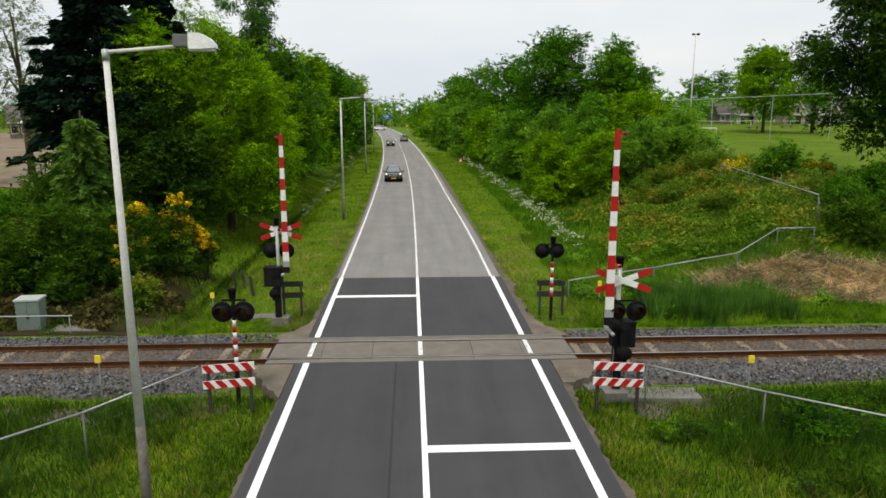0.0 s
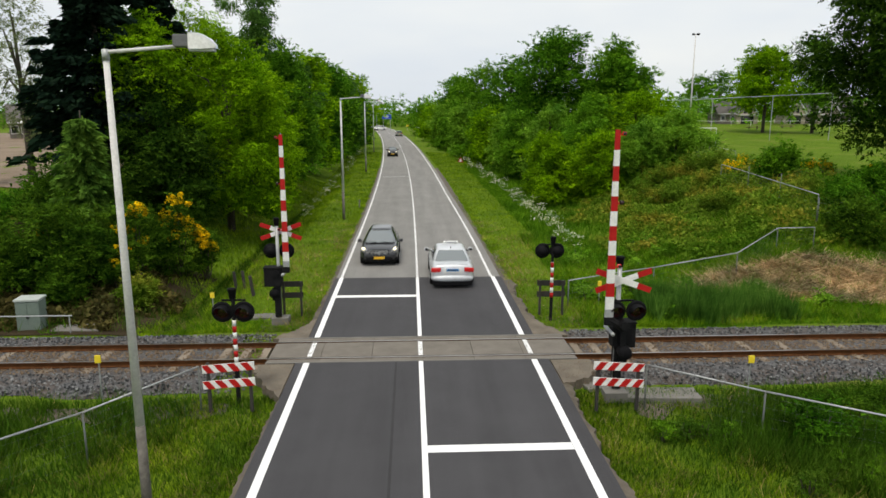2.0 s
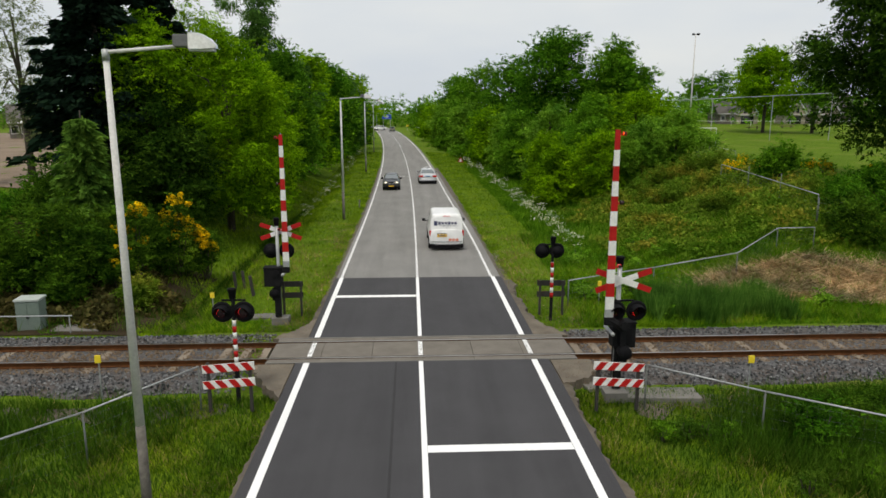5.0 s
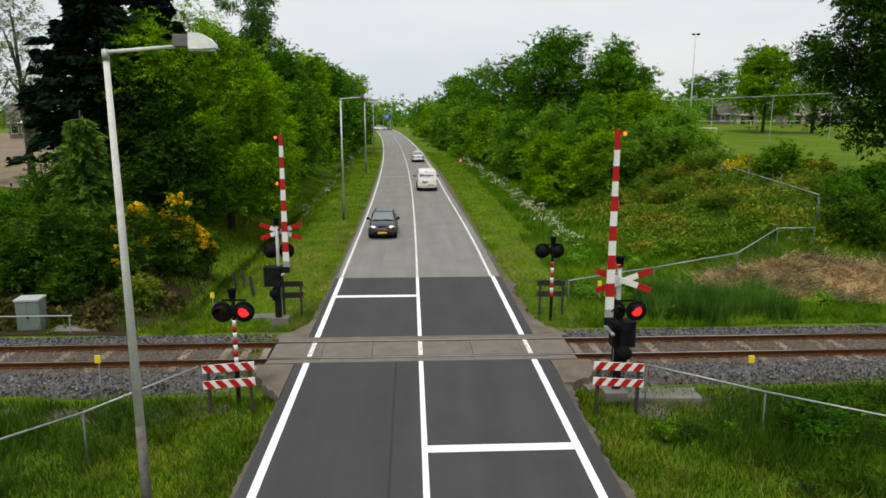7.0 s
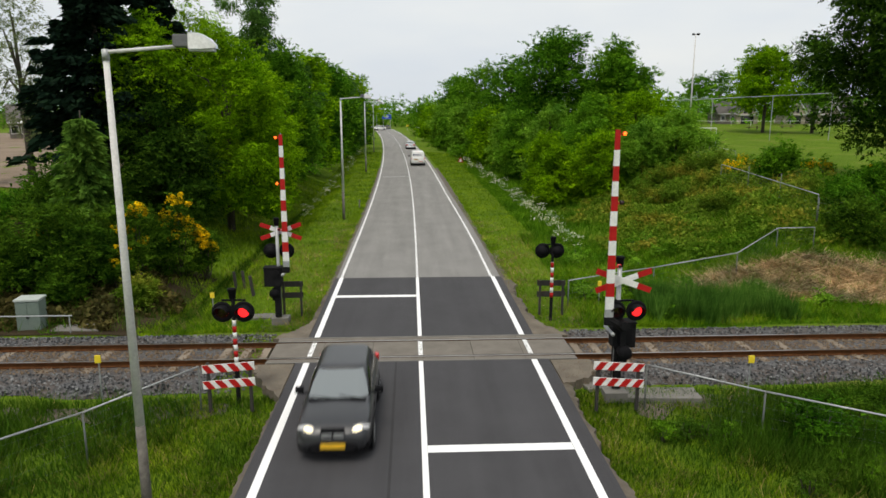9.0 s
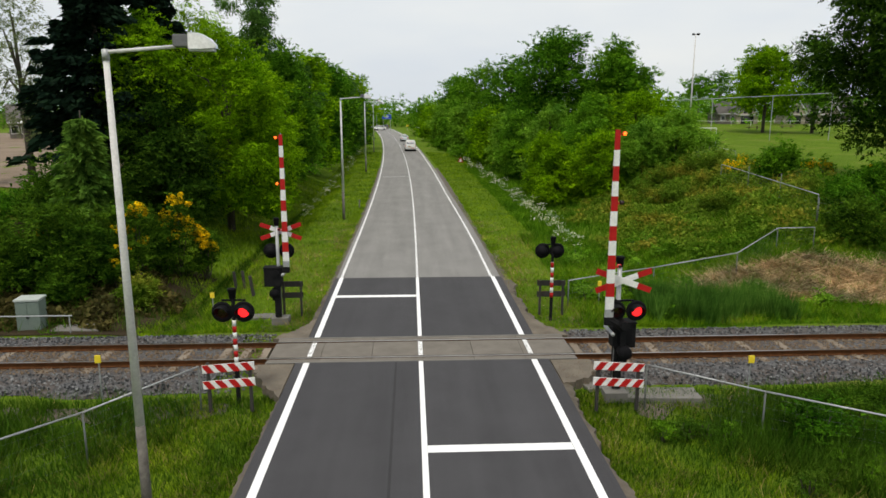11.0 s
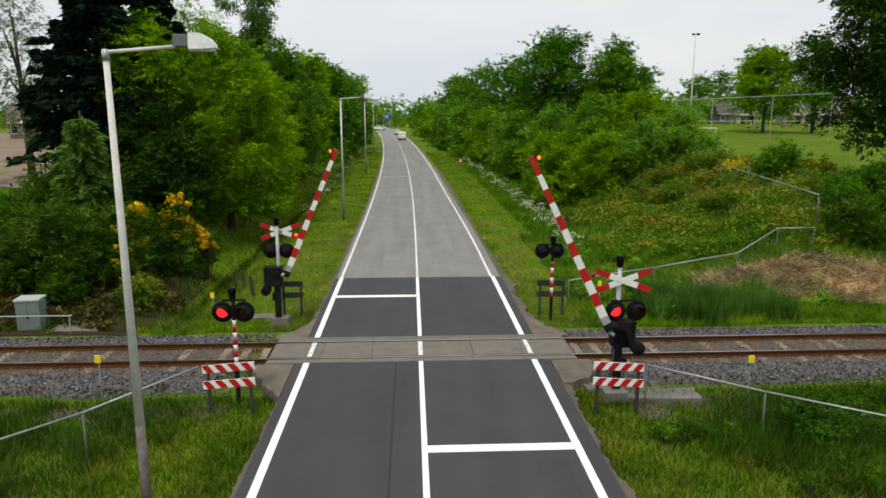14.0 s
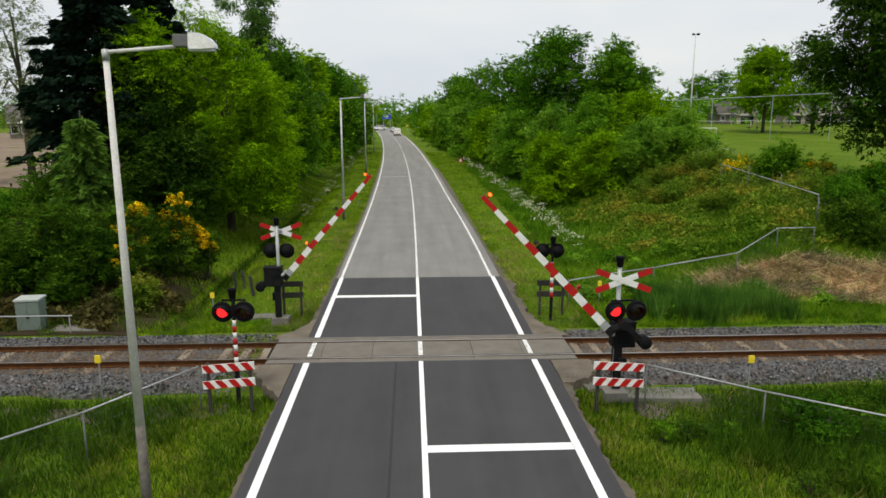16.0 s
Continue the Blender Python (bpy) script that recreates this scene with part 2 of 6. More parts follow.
# grass sheet: meadow greens with worn and dry patches
M_GROUND, _n, _l, _b = principled("grass_ground", 1.0, 0.0, 0.05)
_big = ramp_node(_n, _l, noise_node(_n, _l, 0.22, 6.0), [(0.30, (0.052, 0.115, 0.005)), (0.52, (0.105, 0.19, 0.008)), (0.70, (0.19, 0.185, 0.05))])
_fine = ramp_node(_n, _l, noise_node(_n, _l, 7.0, 6.0), [(0.3, (0.040, 0.052, 0.010)), (0.55, (0.100, 0.165, 0.014)), (0.75, (0.190, 0.205, 0.055))])
_l.new(mix_node(_n, _l, 0.5, _big, _fine), _b.inputs["Base Color"])
bump_node(_n, _l, _b, noise_node(_n, _l, 16.0, 6.0), 0.9, 0.08)
M_BALLAST, _n, _l, _b = principled("ballast_bed", 0.9)
_v = _n.new("ShaderNodeTexVoronoi")
_v.inputs["Scale"].default_value = 17.0
_g = _n.new("ShaderNodeNewGeometry")
_l.new(_g.outputs["Position"], _v.inputs["Vector"])
_s = _n.new("ShaderNodeSeparateColor")
_l.new(_v.outputs["Color"], _s.inputs[0])
_c = ramp_node(_n, _l, _s.outputs[0], [(0.0, (0.016, 0.016, 0.017)), (0.5, (0.058, 0.060, 0.063)), (1.0, (0.15, 0.152, 0.158))])
_l.new(mix_node(_n, _l, 0.5, _c, ramp_node(_n, _l, noise_node(_n, _l, 1.2, 4.0), [(0.40, (0.085, 0.055, 0.033)), (0.62, (0.095, 0.095, 0.097))])), _b.inputs["Base Color"])
bump_node(_n, _l, _b, _v.outputs["Distance"], 0.8, 0.05)
M_STONE, _n, _l, _b = principled("crushed_stone", 0.9)
_g = _n.new("ShaderNodeNewGeometry")
_c = ramp_node(_n, _l, _g.outputs["Random Per Island"], [(0.0, (0.020, 0.021, 0.023)), (0.5, (0.080, 0.086, 0.093)), (1.0, (0.29, 0.30, 0.305))])
_l.new(mix_node(_n, _l, 0.6, _c, (0.55, 0.52, 0.48), "MULTIPLY"), _b.inputs["Base Color"])
M_RUSTSTONE = surface("rust_stained_stone", (0.060, 0.040, 0.024), (0.25, 0.18, 0.115), 6.0, 40, 0.95, 0, 0.4, 0.02)
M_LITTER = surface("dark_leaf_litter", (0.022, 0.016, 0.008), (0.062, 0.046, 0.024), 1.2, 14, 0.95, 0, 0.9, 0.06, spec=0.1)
M_GEAR = surface("grey_lamp_housing", (0.10, 0.10, 0.105), (0.15, 0.15, 0.155), 4, 30, 0.6)
M_SOIL = surface("dry_soil", (0.13, 0.092, 0.060), (0.25, 0.185, 0.125), 0.3, 6, 0.95, 0, 0.8, 0.06)
M_DIRT = surface("gravelly_dirt_edge", (0.050, 0.041, 0.029), (0.150, 0.126, 0.094), 1.5, 20, 0.95, 0, 0.6, 0.02)


# ---- helpers for meshes ----
def mesh_from(name, verts, faces, material, smooth=False):
    me = bpy.data.meshes.new(name)
    me.from_pydata([tuple(v) for v in verts], [], faces)
    me.materials.append(material)
    if smooth:
        me.polygons.foreach_set("use_smooth", [True] * len(me.polygons))
    me.update()
    return me


def strips(name, V, k, material):
    """Many separate polygons of k corners each, from an array of (n, k, 3) places."""
    n = len(V)
    me = bpy.data.meshes.new(name)
    me.vertices.add(n * k), me.loops.add(n * k), me.polygons.add(n)
    me.vertices.foreach_set("co", np.ascontiguousarray(V, dtype=np.float32).ravel())
    me.loops.foreach_set("vertex_index", np.arange(n * k, dtype=np.int32))
    me.polygons.foreach_set("loop_start", np.arange(0, n * k, k, dtype=np.int32))
    me.polygons.foreach_set("loop_total", np.full(n, k, dtype=np.int32))
    me.materials.append(material)
    me.update(calc_edges=True)
    return me


def part(name, bm, material, parent=None, label="", smooth=False, at=None):
    if isinstance(bm, bpy.types.Mesh):
        me = bm
    else:
        me = bpy.data.meshes.new(name)
        bm.to_mesh(me)
        bm.free()
        me.materials.append(material)
        if smooth:
            me.polygons.foreach_set("use_smooth", [True] * len(me.polygons))
    ob = new(name, me)
    if parent:
        ob.parent = parent
    if at is not None:
        ob.matrix_basis = at
    if label:
        tagged(ob, label)
    return ob


def thing(name, m, label, category, group=""):
    ob = new(name)
    ob.empty_display_size = 0.2
    ob.matrix_basis = m
    return tagged(ob, label, category, group)


def box(sx, sy, sz, c=(0, 0, 0), bevel=0.0, bm=None, m=None):
    bm = bm or bmesh.new()
    r = bmesh.ops.create_cube(bm, size=1.0, matrix=(m or Matrix()) @ Matrix.Translation(c) @ Matrix.Diagonal((sx, sy, sz, 1)))
    if bevel:
        es = list({e for v in r["verts"] for e in v.link_edges})
        bmesh.ops.bevel(bm, geom=es, offset=bevel, segments=2, affect="EDGES", profile=0.6)
    return bm


def tube(p, q, r0, r1=None, seg=12, bm=None, caps=True):
    bm = bm or bmesh.new()
    p, q = Vector(p), Vector(q)
    d = q - p
    m = Matrix.Translation((p + q) / 2) @ d.to_track_quat("Z", "Y").to_matrix().to_4x4()
    bmesh.ops.create_cone(bm, cap_ends=caps, segments=seg, radius1=r0, radius2=r0 if r1 is None else r1, depth=d.length, matrix=m)
    return bm


def lathe(rows, seg=20, axis="y"):
    """A body turned from rows of (radius, along)."""
    vs, fs = [], []
    for r, a in rows:
        for k in range(seg):
            u = 2 * math.pi * k / seg
            x, z = r * math.cos(u), r * math.sin(u)
            vs.append((x, a, z) if axis == "y" else (x, -z, a) if axis == "z" else (a, x, z))
    for j in range(len(rows) - 1):
        for k in range(seg):
            a, b = j * seg + k, j * seg + (k + 1) % seg
            fs.append((a, b, b + seg, a + seg))
    fs.append(tuple(range(seg))[::-1])
    fs.append(tuple(range((len(rows) - 1) * seg, len(rows) * seg)))
    bm = bmesh.new()
    vv = [bm.verts.new(v) for v in vs]
    for f in fs:
        bm.faces.new([vv[i] for i in f])
    bmesh.ops.recalc_face_normals(bm, faces=bm.faces)
    return bm


def smoothstep(a, b, v):
    t = np.clip((np.asarray(v, dtype=float) - a) / (b - a), 0, 1)
    return t * t * (3 - 2 * t)


def bend(y):
    """The road's centre line, straight over the crossing and bending away beyond it."""
    return -2.1e-4 * np.clip(np.asarray(y, dtype=float) - 15, 0, 400) ** 2


def narrow(y):
    """How far the older road's far-bound edge lies inside that of the new surface."""
    return 0.26 * smoothstep(14, 46, y)


def rise(y):
    return 1.2 * smoothstep(30, 250, y)


def heights(x, y):
    """The ground: road and railway lie in a shallow cutting between raised fields."""
    x, y = np.asarray(x, dtype=float), np.asarray(y, dtype=float)
    s = x - bend(y)
    base = rise(y)
    left = -s
    beyond = smoothstep(2.0, 6.0, y)
    pl = -0.06 - 0.06 * smoothstep(5, 6.8, left) - (0.15 + 0.60 * beyond) * smoothstep(6.8, 9.2, left) + 3.3 * smoothstep(9.6, 17, left) - 0.45 * beyond * np.exp(-((left - 9.35) / 0.4) ** 2)
    pr = -0.06 - 0.05 * smoothstep(5, 7, s) - (0.1 + 0.35 * beyond) * smoothstep(7, 9.8, s) + 3.6 * smoothstep(10.5, 26, s)
    road_p = np.where(s < 0, pl, pr) + base * (1 - 0.6 * smoothstep(8, 20, abs(s)))
    far_l = -0.30 - 0.12 * smoothstep(2.4, 4, y) + 3.0 * smoothstep(4.6, 16, y)
    far_r = -0.30 - 0.15 * smoothstep(2.4, 4, y) + 3.6 * smoothstep(4.8, 24, y)
    near = -0.30 - 0.35 * smoothstep(3.0, 5.0, -y) + 0.5 * smoothstep(12, 40, -y)
    rail_p = np.where(y > 0, np.where(x < 0, far_l, far_r), near)
    k = 0.35
    h = np.clip(0.5 + 0.5 * (rail_p - road_p) / k, 0, 1)
    cut = rail_p * (1 - h) + road_p * h - k * h * (1 - h)
    plain = np.where(x > 0, 1.4 * smoothstep(60, 150, y), 0.8 * smoothstep(30, 110, y))
    z = cut + plain * smoothstep(16, 30, abs(s))
    lump = 0.10 * np.sin(x * 0.9 + 1.3 * np.sin(y * 0.37)) * np.sin(y * 0.7 + 0.8 * np.sin(x * 0.53))
    z = z + lump * smoothstep(5.0, 8.0, abs(s)) * smoothstep(2.6, 5.0, abs(y + 0.4))
    under = np.where(abs(s) < 3.95, rise(y) - 0.10, z)
    # level pads under the crossing itself
    w = smoothstep(3.6, 4.2, abs(s))
    return under * (1 - w) + z * w


def ground_z(x, y):
    return float(heights(x, y))


def grid_mesh(name, xs, ys, material, lift=0.0, zf=heights):
    X, Y = np.meshgrid(xs, ys)
    Z = zf(X, Y) + lift
    v = np.stack([X.ravel(), Y.ravel(), Z.ravel()], 1)
    nx, ny = len(xs), len(ys)
    f = [(j * nx + i, j * nx + i + 1, (j + 1) * nx + i + 1, (j + 1) * nx + i) for j in range(ny - 1) for i in range(nx - 1)]
    return mesh_from(name, v, f, material, True)


# ---- ground, railway and road ----
gx = np.concatenate([[-900, -500, -300, -200, -150, -110], np.arange(-90, -32, 3), np.arange(-32, 32.1, 0.4), np.arange(34, 92, 3), [110, 150, 200, 300, 500, 900]])
gy = np.concatenate([[-400, -250, -150, -100, -70, -50, -40], np.arange(-34, 30, 0.4), np.arange(30, 110, 1.5), np.arange(110, 260, 5), [300, 400, 600, 900, 1500]])
ground = tagged(new("ground", grid_mesh("ground", gx, gy, M_GROUND)), "rough green grass on verges, banks and fields", "grass", kind="structure")


def band(name, x0, x1, y0, y1, material, lift, parent=None, step=2.0, label=""):
    """A strip of the road between two offsets from its centre line, with edges that go down."""
    ys = np.linspace(y0, y1, max(2, int((y1 - y0) / step) + 1))
    c, z = bend(ys), rise(ys) + lift
    v, f = [], []
    for yy, cc, zz in zip(ys, c, z):
        dn = zz - 0.12 if lift < 0.002 else zz - 0.006
        xa, xb = (q - float(narrow(yy)) if q > 1 else q for q in (x0, x1))
        v += [(cc + xa, yy, dn), (cc + xa, yy, zz), (cc + xb, yy, zz), (cc + xb, yy, dn)]
    for j in range(len(ys) - 1):
        for k in range(3):
            a = 4 * j + k
            f.append((a, a + 1, a + 5, a + 4))
    f += [(3, 2, 1, 0), tuple(4 * (len(ys) - 1) + k for k in range(4))]
    return part(name, mesh_from(name, v, f, material), None, parent, label)


road = tagged(new("road"), "two-lane asphalt road over a railway crossing", "road", kind="structure")
band("fresh_surface", -3.78, 3.8, -150, -1.16, M_NEW, 0.0, road, 3, "dark fresh asphalt")
band("fresh_surface", -3.72, 3.74, 1.16, 9.45, M_NEW, 0.0, road, 1, "dark fresh asphalt")
band("aged_surface", -3.68, 3.68, 9.45, 330, M_OLD, 0.0, road, 3, "light grey aged asphalt")
band("tar_seam", -0.83, -0.77, -60, -1.2, M_TAR, 0.003, road)
band("tar_seam", -3.4, -0.12, 58.0, 58.14, M_WORN, 0.003, road, 0.2)
for a, b in ((-150, -1.18), (1.18, 9.45)):
    band("edge_line", -3.54, -3.36, a, b, M_LINE, 0.005, road, 2, "thick white painted line")
    band("edge_line", 3.26, 3.44, a, b, M_LINE, 0.005, road, 2, "thick white painted line")
    band("centre_line", -0.125, 0.005, a, b, M_LINE, 0.005, road, 2, "thick white painted line")
band("edge_line", -3.52, -3.40, 9.5, 260, M_WORN, 0.005, road, 3, "thin worn white line")
band("edge_line", 3.22, 3.34, 9.5, 260, M_WORN, 0.005, road, 3, "thin worn white line")
band("centre_line", -0.11, -0.01, 9.5, 96, M_WORN, 0.005, road, 3, "thin worn white line")
for k in range(22):
    band("centre_line", -0.11, 0.0, 98 + 6 * k, 101 + 6 * k, M_WORN, 0.005, road, 3)
band("stop_line", 0.01, 3.25, -6.80, -6.48, M_LINE, 0.006, road, 0.5, "white stop line")
band("stop_line", -3.35, -0.13, 6.12, 6.44, M_LINE, 0.006, road, 0.5, "white stop line")
shoulder = tagged(new("road_shoulder"), "bare gravelly dirt along the asphalt edge", "dirt", kind="structure")


def dirt_edge(side, y0, y1, wide, seed):
    rnd = random.Random(seed)
    ys = np.arange(y0, y1 + 0.01, 0.16)
    v, f = [], []
    for yy in ys:
        w = wide * (0.45 + 0.35 * math.sin(yy * 1.7 + seed) * math.sin(yy * 0.6) + 0.5 * rnd.random())
        a, b = (3.66 if side < 0 else 3.66 - float(narrow(yy))) * side, (3.8 + w) * side
        c = float(bend(yy))
        v += [(c + a, yy, rise(yy) - 0.03), (c + b, yy, max(ground_z(c + b, yy), rise(yy) - 0.1) + 0.012), (c + b + 0.05 * side, yy, ground_z(c + b, yy) - 0.08)]
    for j in range(len(ys) - 1):
        for k in range(2):
            q = 3 * j + k
            f.append((q, q + 1, q + 4, q + 3) if side < 0 else (q + 3, q + 4, q + 1, q))
    part("dirt_strip", mesh_from("dirt_strip", v, f, M_DIRT), None, shoulder)


for side in (-1, 1):
    dirt_edge(side, -22, -1.5, 0.12 if side < 0 else 0.24, 3 + side)
    dirt_edge(side, 1.6, 15, 0.14 if side < 0 else 0.42, 8 + side)
    dirt_edge(side, 15, 70, 0.16, 18 + side)


def pad(name, pts, z0, z1, material, parent=None, label=""):
    """A flat pad whose free edges, away from the asphalt and the slabs, are worn ragged."""
    rnd, full = random.Random(len(pts) + int(10 * pts[0][1])), []
    for (xa, ya), (xb, yb) in zip(pts, pts[1:] + pts[:1]):
        n = max(1, int(math.dist((xa, ya), (xb, yb)) / 0.12))
        free = abs(xa - xb) > 0.02 and abs(ya - yb) > 0.02
        for k in range(n):
            j = 0.07 if free and k else 0.0
            full.append((xa + (xb - xa) * k / n + rnd.uniform(-j, j), ya + (yb - ya) * k / n + rnd.uniform(-j, j)))
    pts = full
    bm = bmesh.new()
    lo = [bm.verts.new((x, y, z0)) for x, y in pts]
    hi = [bm.verts.new((x, y, z1)) for x, y in pts]
    bm.faces.new(hi)
    for i in range(len(pts)):
        j = (i + 1) % len(pts)
        bm.faces.new((lo[i], lo[j], hi[j], hi[i]))
    return part(name, bm, material, parent, label)


# worn concrete aprons beside the rails
pad("apron", [(3.85, -3.0), (4.2, -2.9), (4.7, -2.5), (5.1, -1.9), (5.0, -1.16), (3.85, -1.16)], -0.35, -0.03, M_APRON, shoulder)
pad("apron", [(-3.82, -1.16), (-4.9, -1.16), (-4.8, -2.0), (-4.3, -2.8), (-4.0, -3.3), (-3.82, -3.6)], -0.35, -0.03, M_APRON, shoulder)
pad("apron", [(-3.75, 1.16), (-3.75, 3.4), (-3.95, 2.9), (-4.3, 2.0), (-4.8, 1.5), (-4.9, 1.16)], -0.35, -0.03, M_APRON, shoulder)
pad("apron", [(3.76, 4.0), (3.76, 1.16), (4.9, 1.16), (4.7, 1.7), (4.3, 2.4), (4.0, 3.3)], -0.35, -0.03, M_APRON, shoulder)

# ballast bed
def bed_height(x, y):
    y = np.asarray(y, dtype=float)
    return -0.185 - 0.75 * np.where(y > 0, smoothstep(1.9, 3.9, y), smoothstep(1.9, 3.25, -y - 0.35)) + 0 * x


bed_y = np.array([-3.7, -3.2, -2.7, -2.2, -1.7, -1.2, -0.7, 0, 0.7, 1.1, 1.5, 2.0, 2.5, 3.0, 3.5])
track = tagged(new("railway_track"), "single railway track on grey crushed stone", "railway", kind="structure")
for a, b in ((-160, -4.72), (4.72, 160)):
    part("ballast_bed", grid_mesh("ballast_bed", np.arange(a, b + 0.1, 2.0) if b - a > 3 else [a, b], bed_y, M_BALLAST, 0, bed_height), None, track, "grey crushed stone")
part("track_bed", box(9.44, 3.2, 0.3, (0, 0, -0.32)), M_DIRT, track)
rp = [(-0.075, -0.17), (0.075, -0.17), (0.075, -0.155), (0.012, -0.135), (0.012, -0.045), (0.036, -0.035), (0.036, -0.004), (-0.036, -0.004), (-0.036, -0.035), (-0.012, -0.045), (-0.012, -0.135), (-0.075, -0.155)]
for yc in (-0.755, 0.755):
    v = [(x, yc + a, b) for x in (-160, 160) for a, b in rp]
    f = [(i, (i + 1) % 12, 12 + (i + 1) % 12, 12 + i) for i in range(12)]
    rail = part("rail", mesh_from("rail", v, f, M_RAIL), None, track, "rusty steel rail")
    part("rail_head", box(320, 0.066, 0.004, (0, yc, -0.002)), M_RAILTOP, rail, "shiny worn running surface")
sleeper_me = None
for k in range(-70, 71):
    x = 0.62 * k
    if abs(x) < 4.8:
        continue
    if sleeper_me is None:
        b_ = box(0.25, 2.45, 0.2, (0, 0, -0.262), 0.03)
        sl = part("sleeper", b_, M_SLEEPER, track, "tan concrete sleeper", at=Matrix.Translation((x, 0, 0)))
        sleeper_me = sl.data
    else:
        o = new("sleeper", sleeper_me)
        o.parent, o.matrix_basis = track, pose(x, random.uniform(-0.02, 0.02), random.uniform(-0.012, 0.008) - (0.0 if abs(x) < 6.4 else random.choice((0.014, 0.03, 0.045, 0.05))), 0, 0, random.uniform(-1, 1))
# crossing slabs
for k in range(6):
    x0 = -4.68 + 1.56 * k
    for y0, y1 in ((-1.15, -0.815), (-0.66, 0.66), (0.815, 1.15)):
        part("crossing_slab", box(1.552, y1 - y0, 0.22, (x0 + 0.78, (y0 + y1) / 2, -0.115 + random.uniform(-0.004, 0.003)), 0.012), M_SLAB, track, "worn concrete crossing slab")
for yy in (-1.118, 1.118):
    part("edge_beam", box(9.36, 0.075, 0.03, (0, yy, -0.0085), 0.008), M_CONC, track, "pale concrete edge beam")
for a, b in ((-0.72, -0.661), (0.661, 0.72)):
    part("flange_groove", box(9.36, b - a, 0.05, (0, (a + b) / 2, -0.09)), M_BLACK, track, "dark groove beside the rail")
for a in (-3.45, -0.06, 3.35):
    part("faded_line", box(0.14, 1.3, 0.006, (a, 0, 0.001)), M_WORN, track, "worn white line across the slabs")
# earth at the foot of the ballast
foot = tagged(new("ballast_foot"), "brown earth and grit below the ballast", "dirt", kind="structure")
for x0, x1 in ((-40, -5.2), (5.6, 40)):
    xs = np.arange(x0, x1 + 0.01, 0.3)
    wob = 0.22 * np.sin(xs * 1.9) + 0.16 * np.sin(xs * 4.7 + 1)
    v, f = [], []
    for xx, ww in zip(xs, wob):
        for yy in (-2.9, -3.3, -3.75 + 0.5 * ww, -4.0 + ww):
            v.append((xx, yy, ground_z(xx, yy) + (0.015 if yy < -2.95 else -0.1)))
    for j in range(len(xs) - 1):
        for k in range(3):
            q = 4 * j + k
            f.append((q, q + 4, q + 5, q + 1)[::-1])
    part("earth_strip", mesh_from("earth_strip", v, f, M_DIRT, True), None, foot)
# loose stones
rs = np.random.RandomState(5)
n = 27000
sx, sy = rs.uniform(-24, 26, n), rs.uniform(-3.5, 3.3, n)
keep = (abs(sx) > 5.0) & ((abs(abs(sy) - 0.755) > 0.09))
sx, sy = sx[keep], sy[keep]
sz = bed_height(sx, sy) + rs.uniform(-0.005, 0.025, len(sx))
octa = np.array([[1, 0, 0], [-1, 0, 0], [0, 1, 0], [0, -1, 0], [0, 0, 1], [0, 0, -1]], dtype=float)
tri = [(0, 2, 4), (2, 1, 4), (1, 3, 4), (3, 0, 4), (2, 0, 5), (1, 2, 5), (3, 1, 5), (0, 3, 5)]
for inner in (False, True):
    q = (abs(sy) < 1.25) == inner
    V = np.stack([sx, sy, sz], 1)[q][:, None, :] + octa[None] * rs.uniform(0.022, 0.06, (q.sum(), 6, 1)) + rs.uniform(-0.014, 0.014, (q.sum(), 6, 3))
    me = mesh_from("ballast_stones", V.reshape(-1, 3), [tuple(6 * i + c for c in t) for i in range(q.sum()) for t in tri], M_RUSTSTONE if inner else M_STONE)
    part("ballast_stones", me, None, track, "loose rust-stained stones" if inner else "loose grey stones")["kind"] = "stuff"


# ---- trees, shrubs and grasses ----
def leaf_cloud(rs, centres, radii, n, size, flat=0.75, long=1.5):
    """Places of n four-cornered leaves in the outer part of a set of lobes."""
    k = rs.choice(len(centres), n, p=radii ** 2 / np.sum(radii ** 2))
    d = rs.normal(size=(n, 3))
    d /= np.linalg.norm(d, axis=1)[:, None]
    r = radii[k] * rs.uniform(0.35, 1.0, n) ** 0.45 * (1 + 0.22 * np.sin(5 * d[:, 0] + k) * np.cos(4 * d[:, 2] + 2 * k))
    c = centres[k] + d * r[:, None] * np.array([1, 1, flat])
    nrm = d * 0.7 + rs.normal(size=(n, 3)) * 0.6 + np.array([0, 0, 0.35])
    nrm /= np.linalg.norm(nrm, axis=1)[:, None]
    t = np.cross(nrm, rs.normal(size=(n, 3)))
    t /= np.linalg.norm(t, axis=1)[:, None] + 1e-9
    b = np.cross(nrm, t)
    s = size * rs.uniform(0.5, 1.35, n)[:, None]
    return np.stack([c - t * s * 0.5 * long, c + b * s * 0.42, c + t * s * 0.5 * long, c - b * s * 0.42], 1)


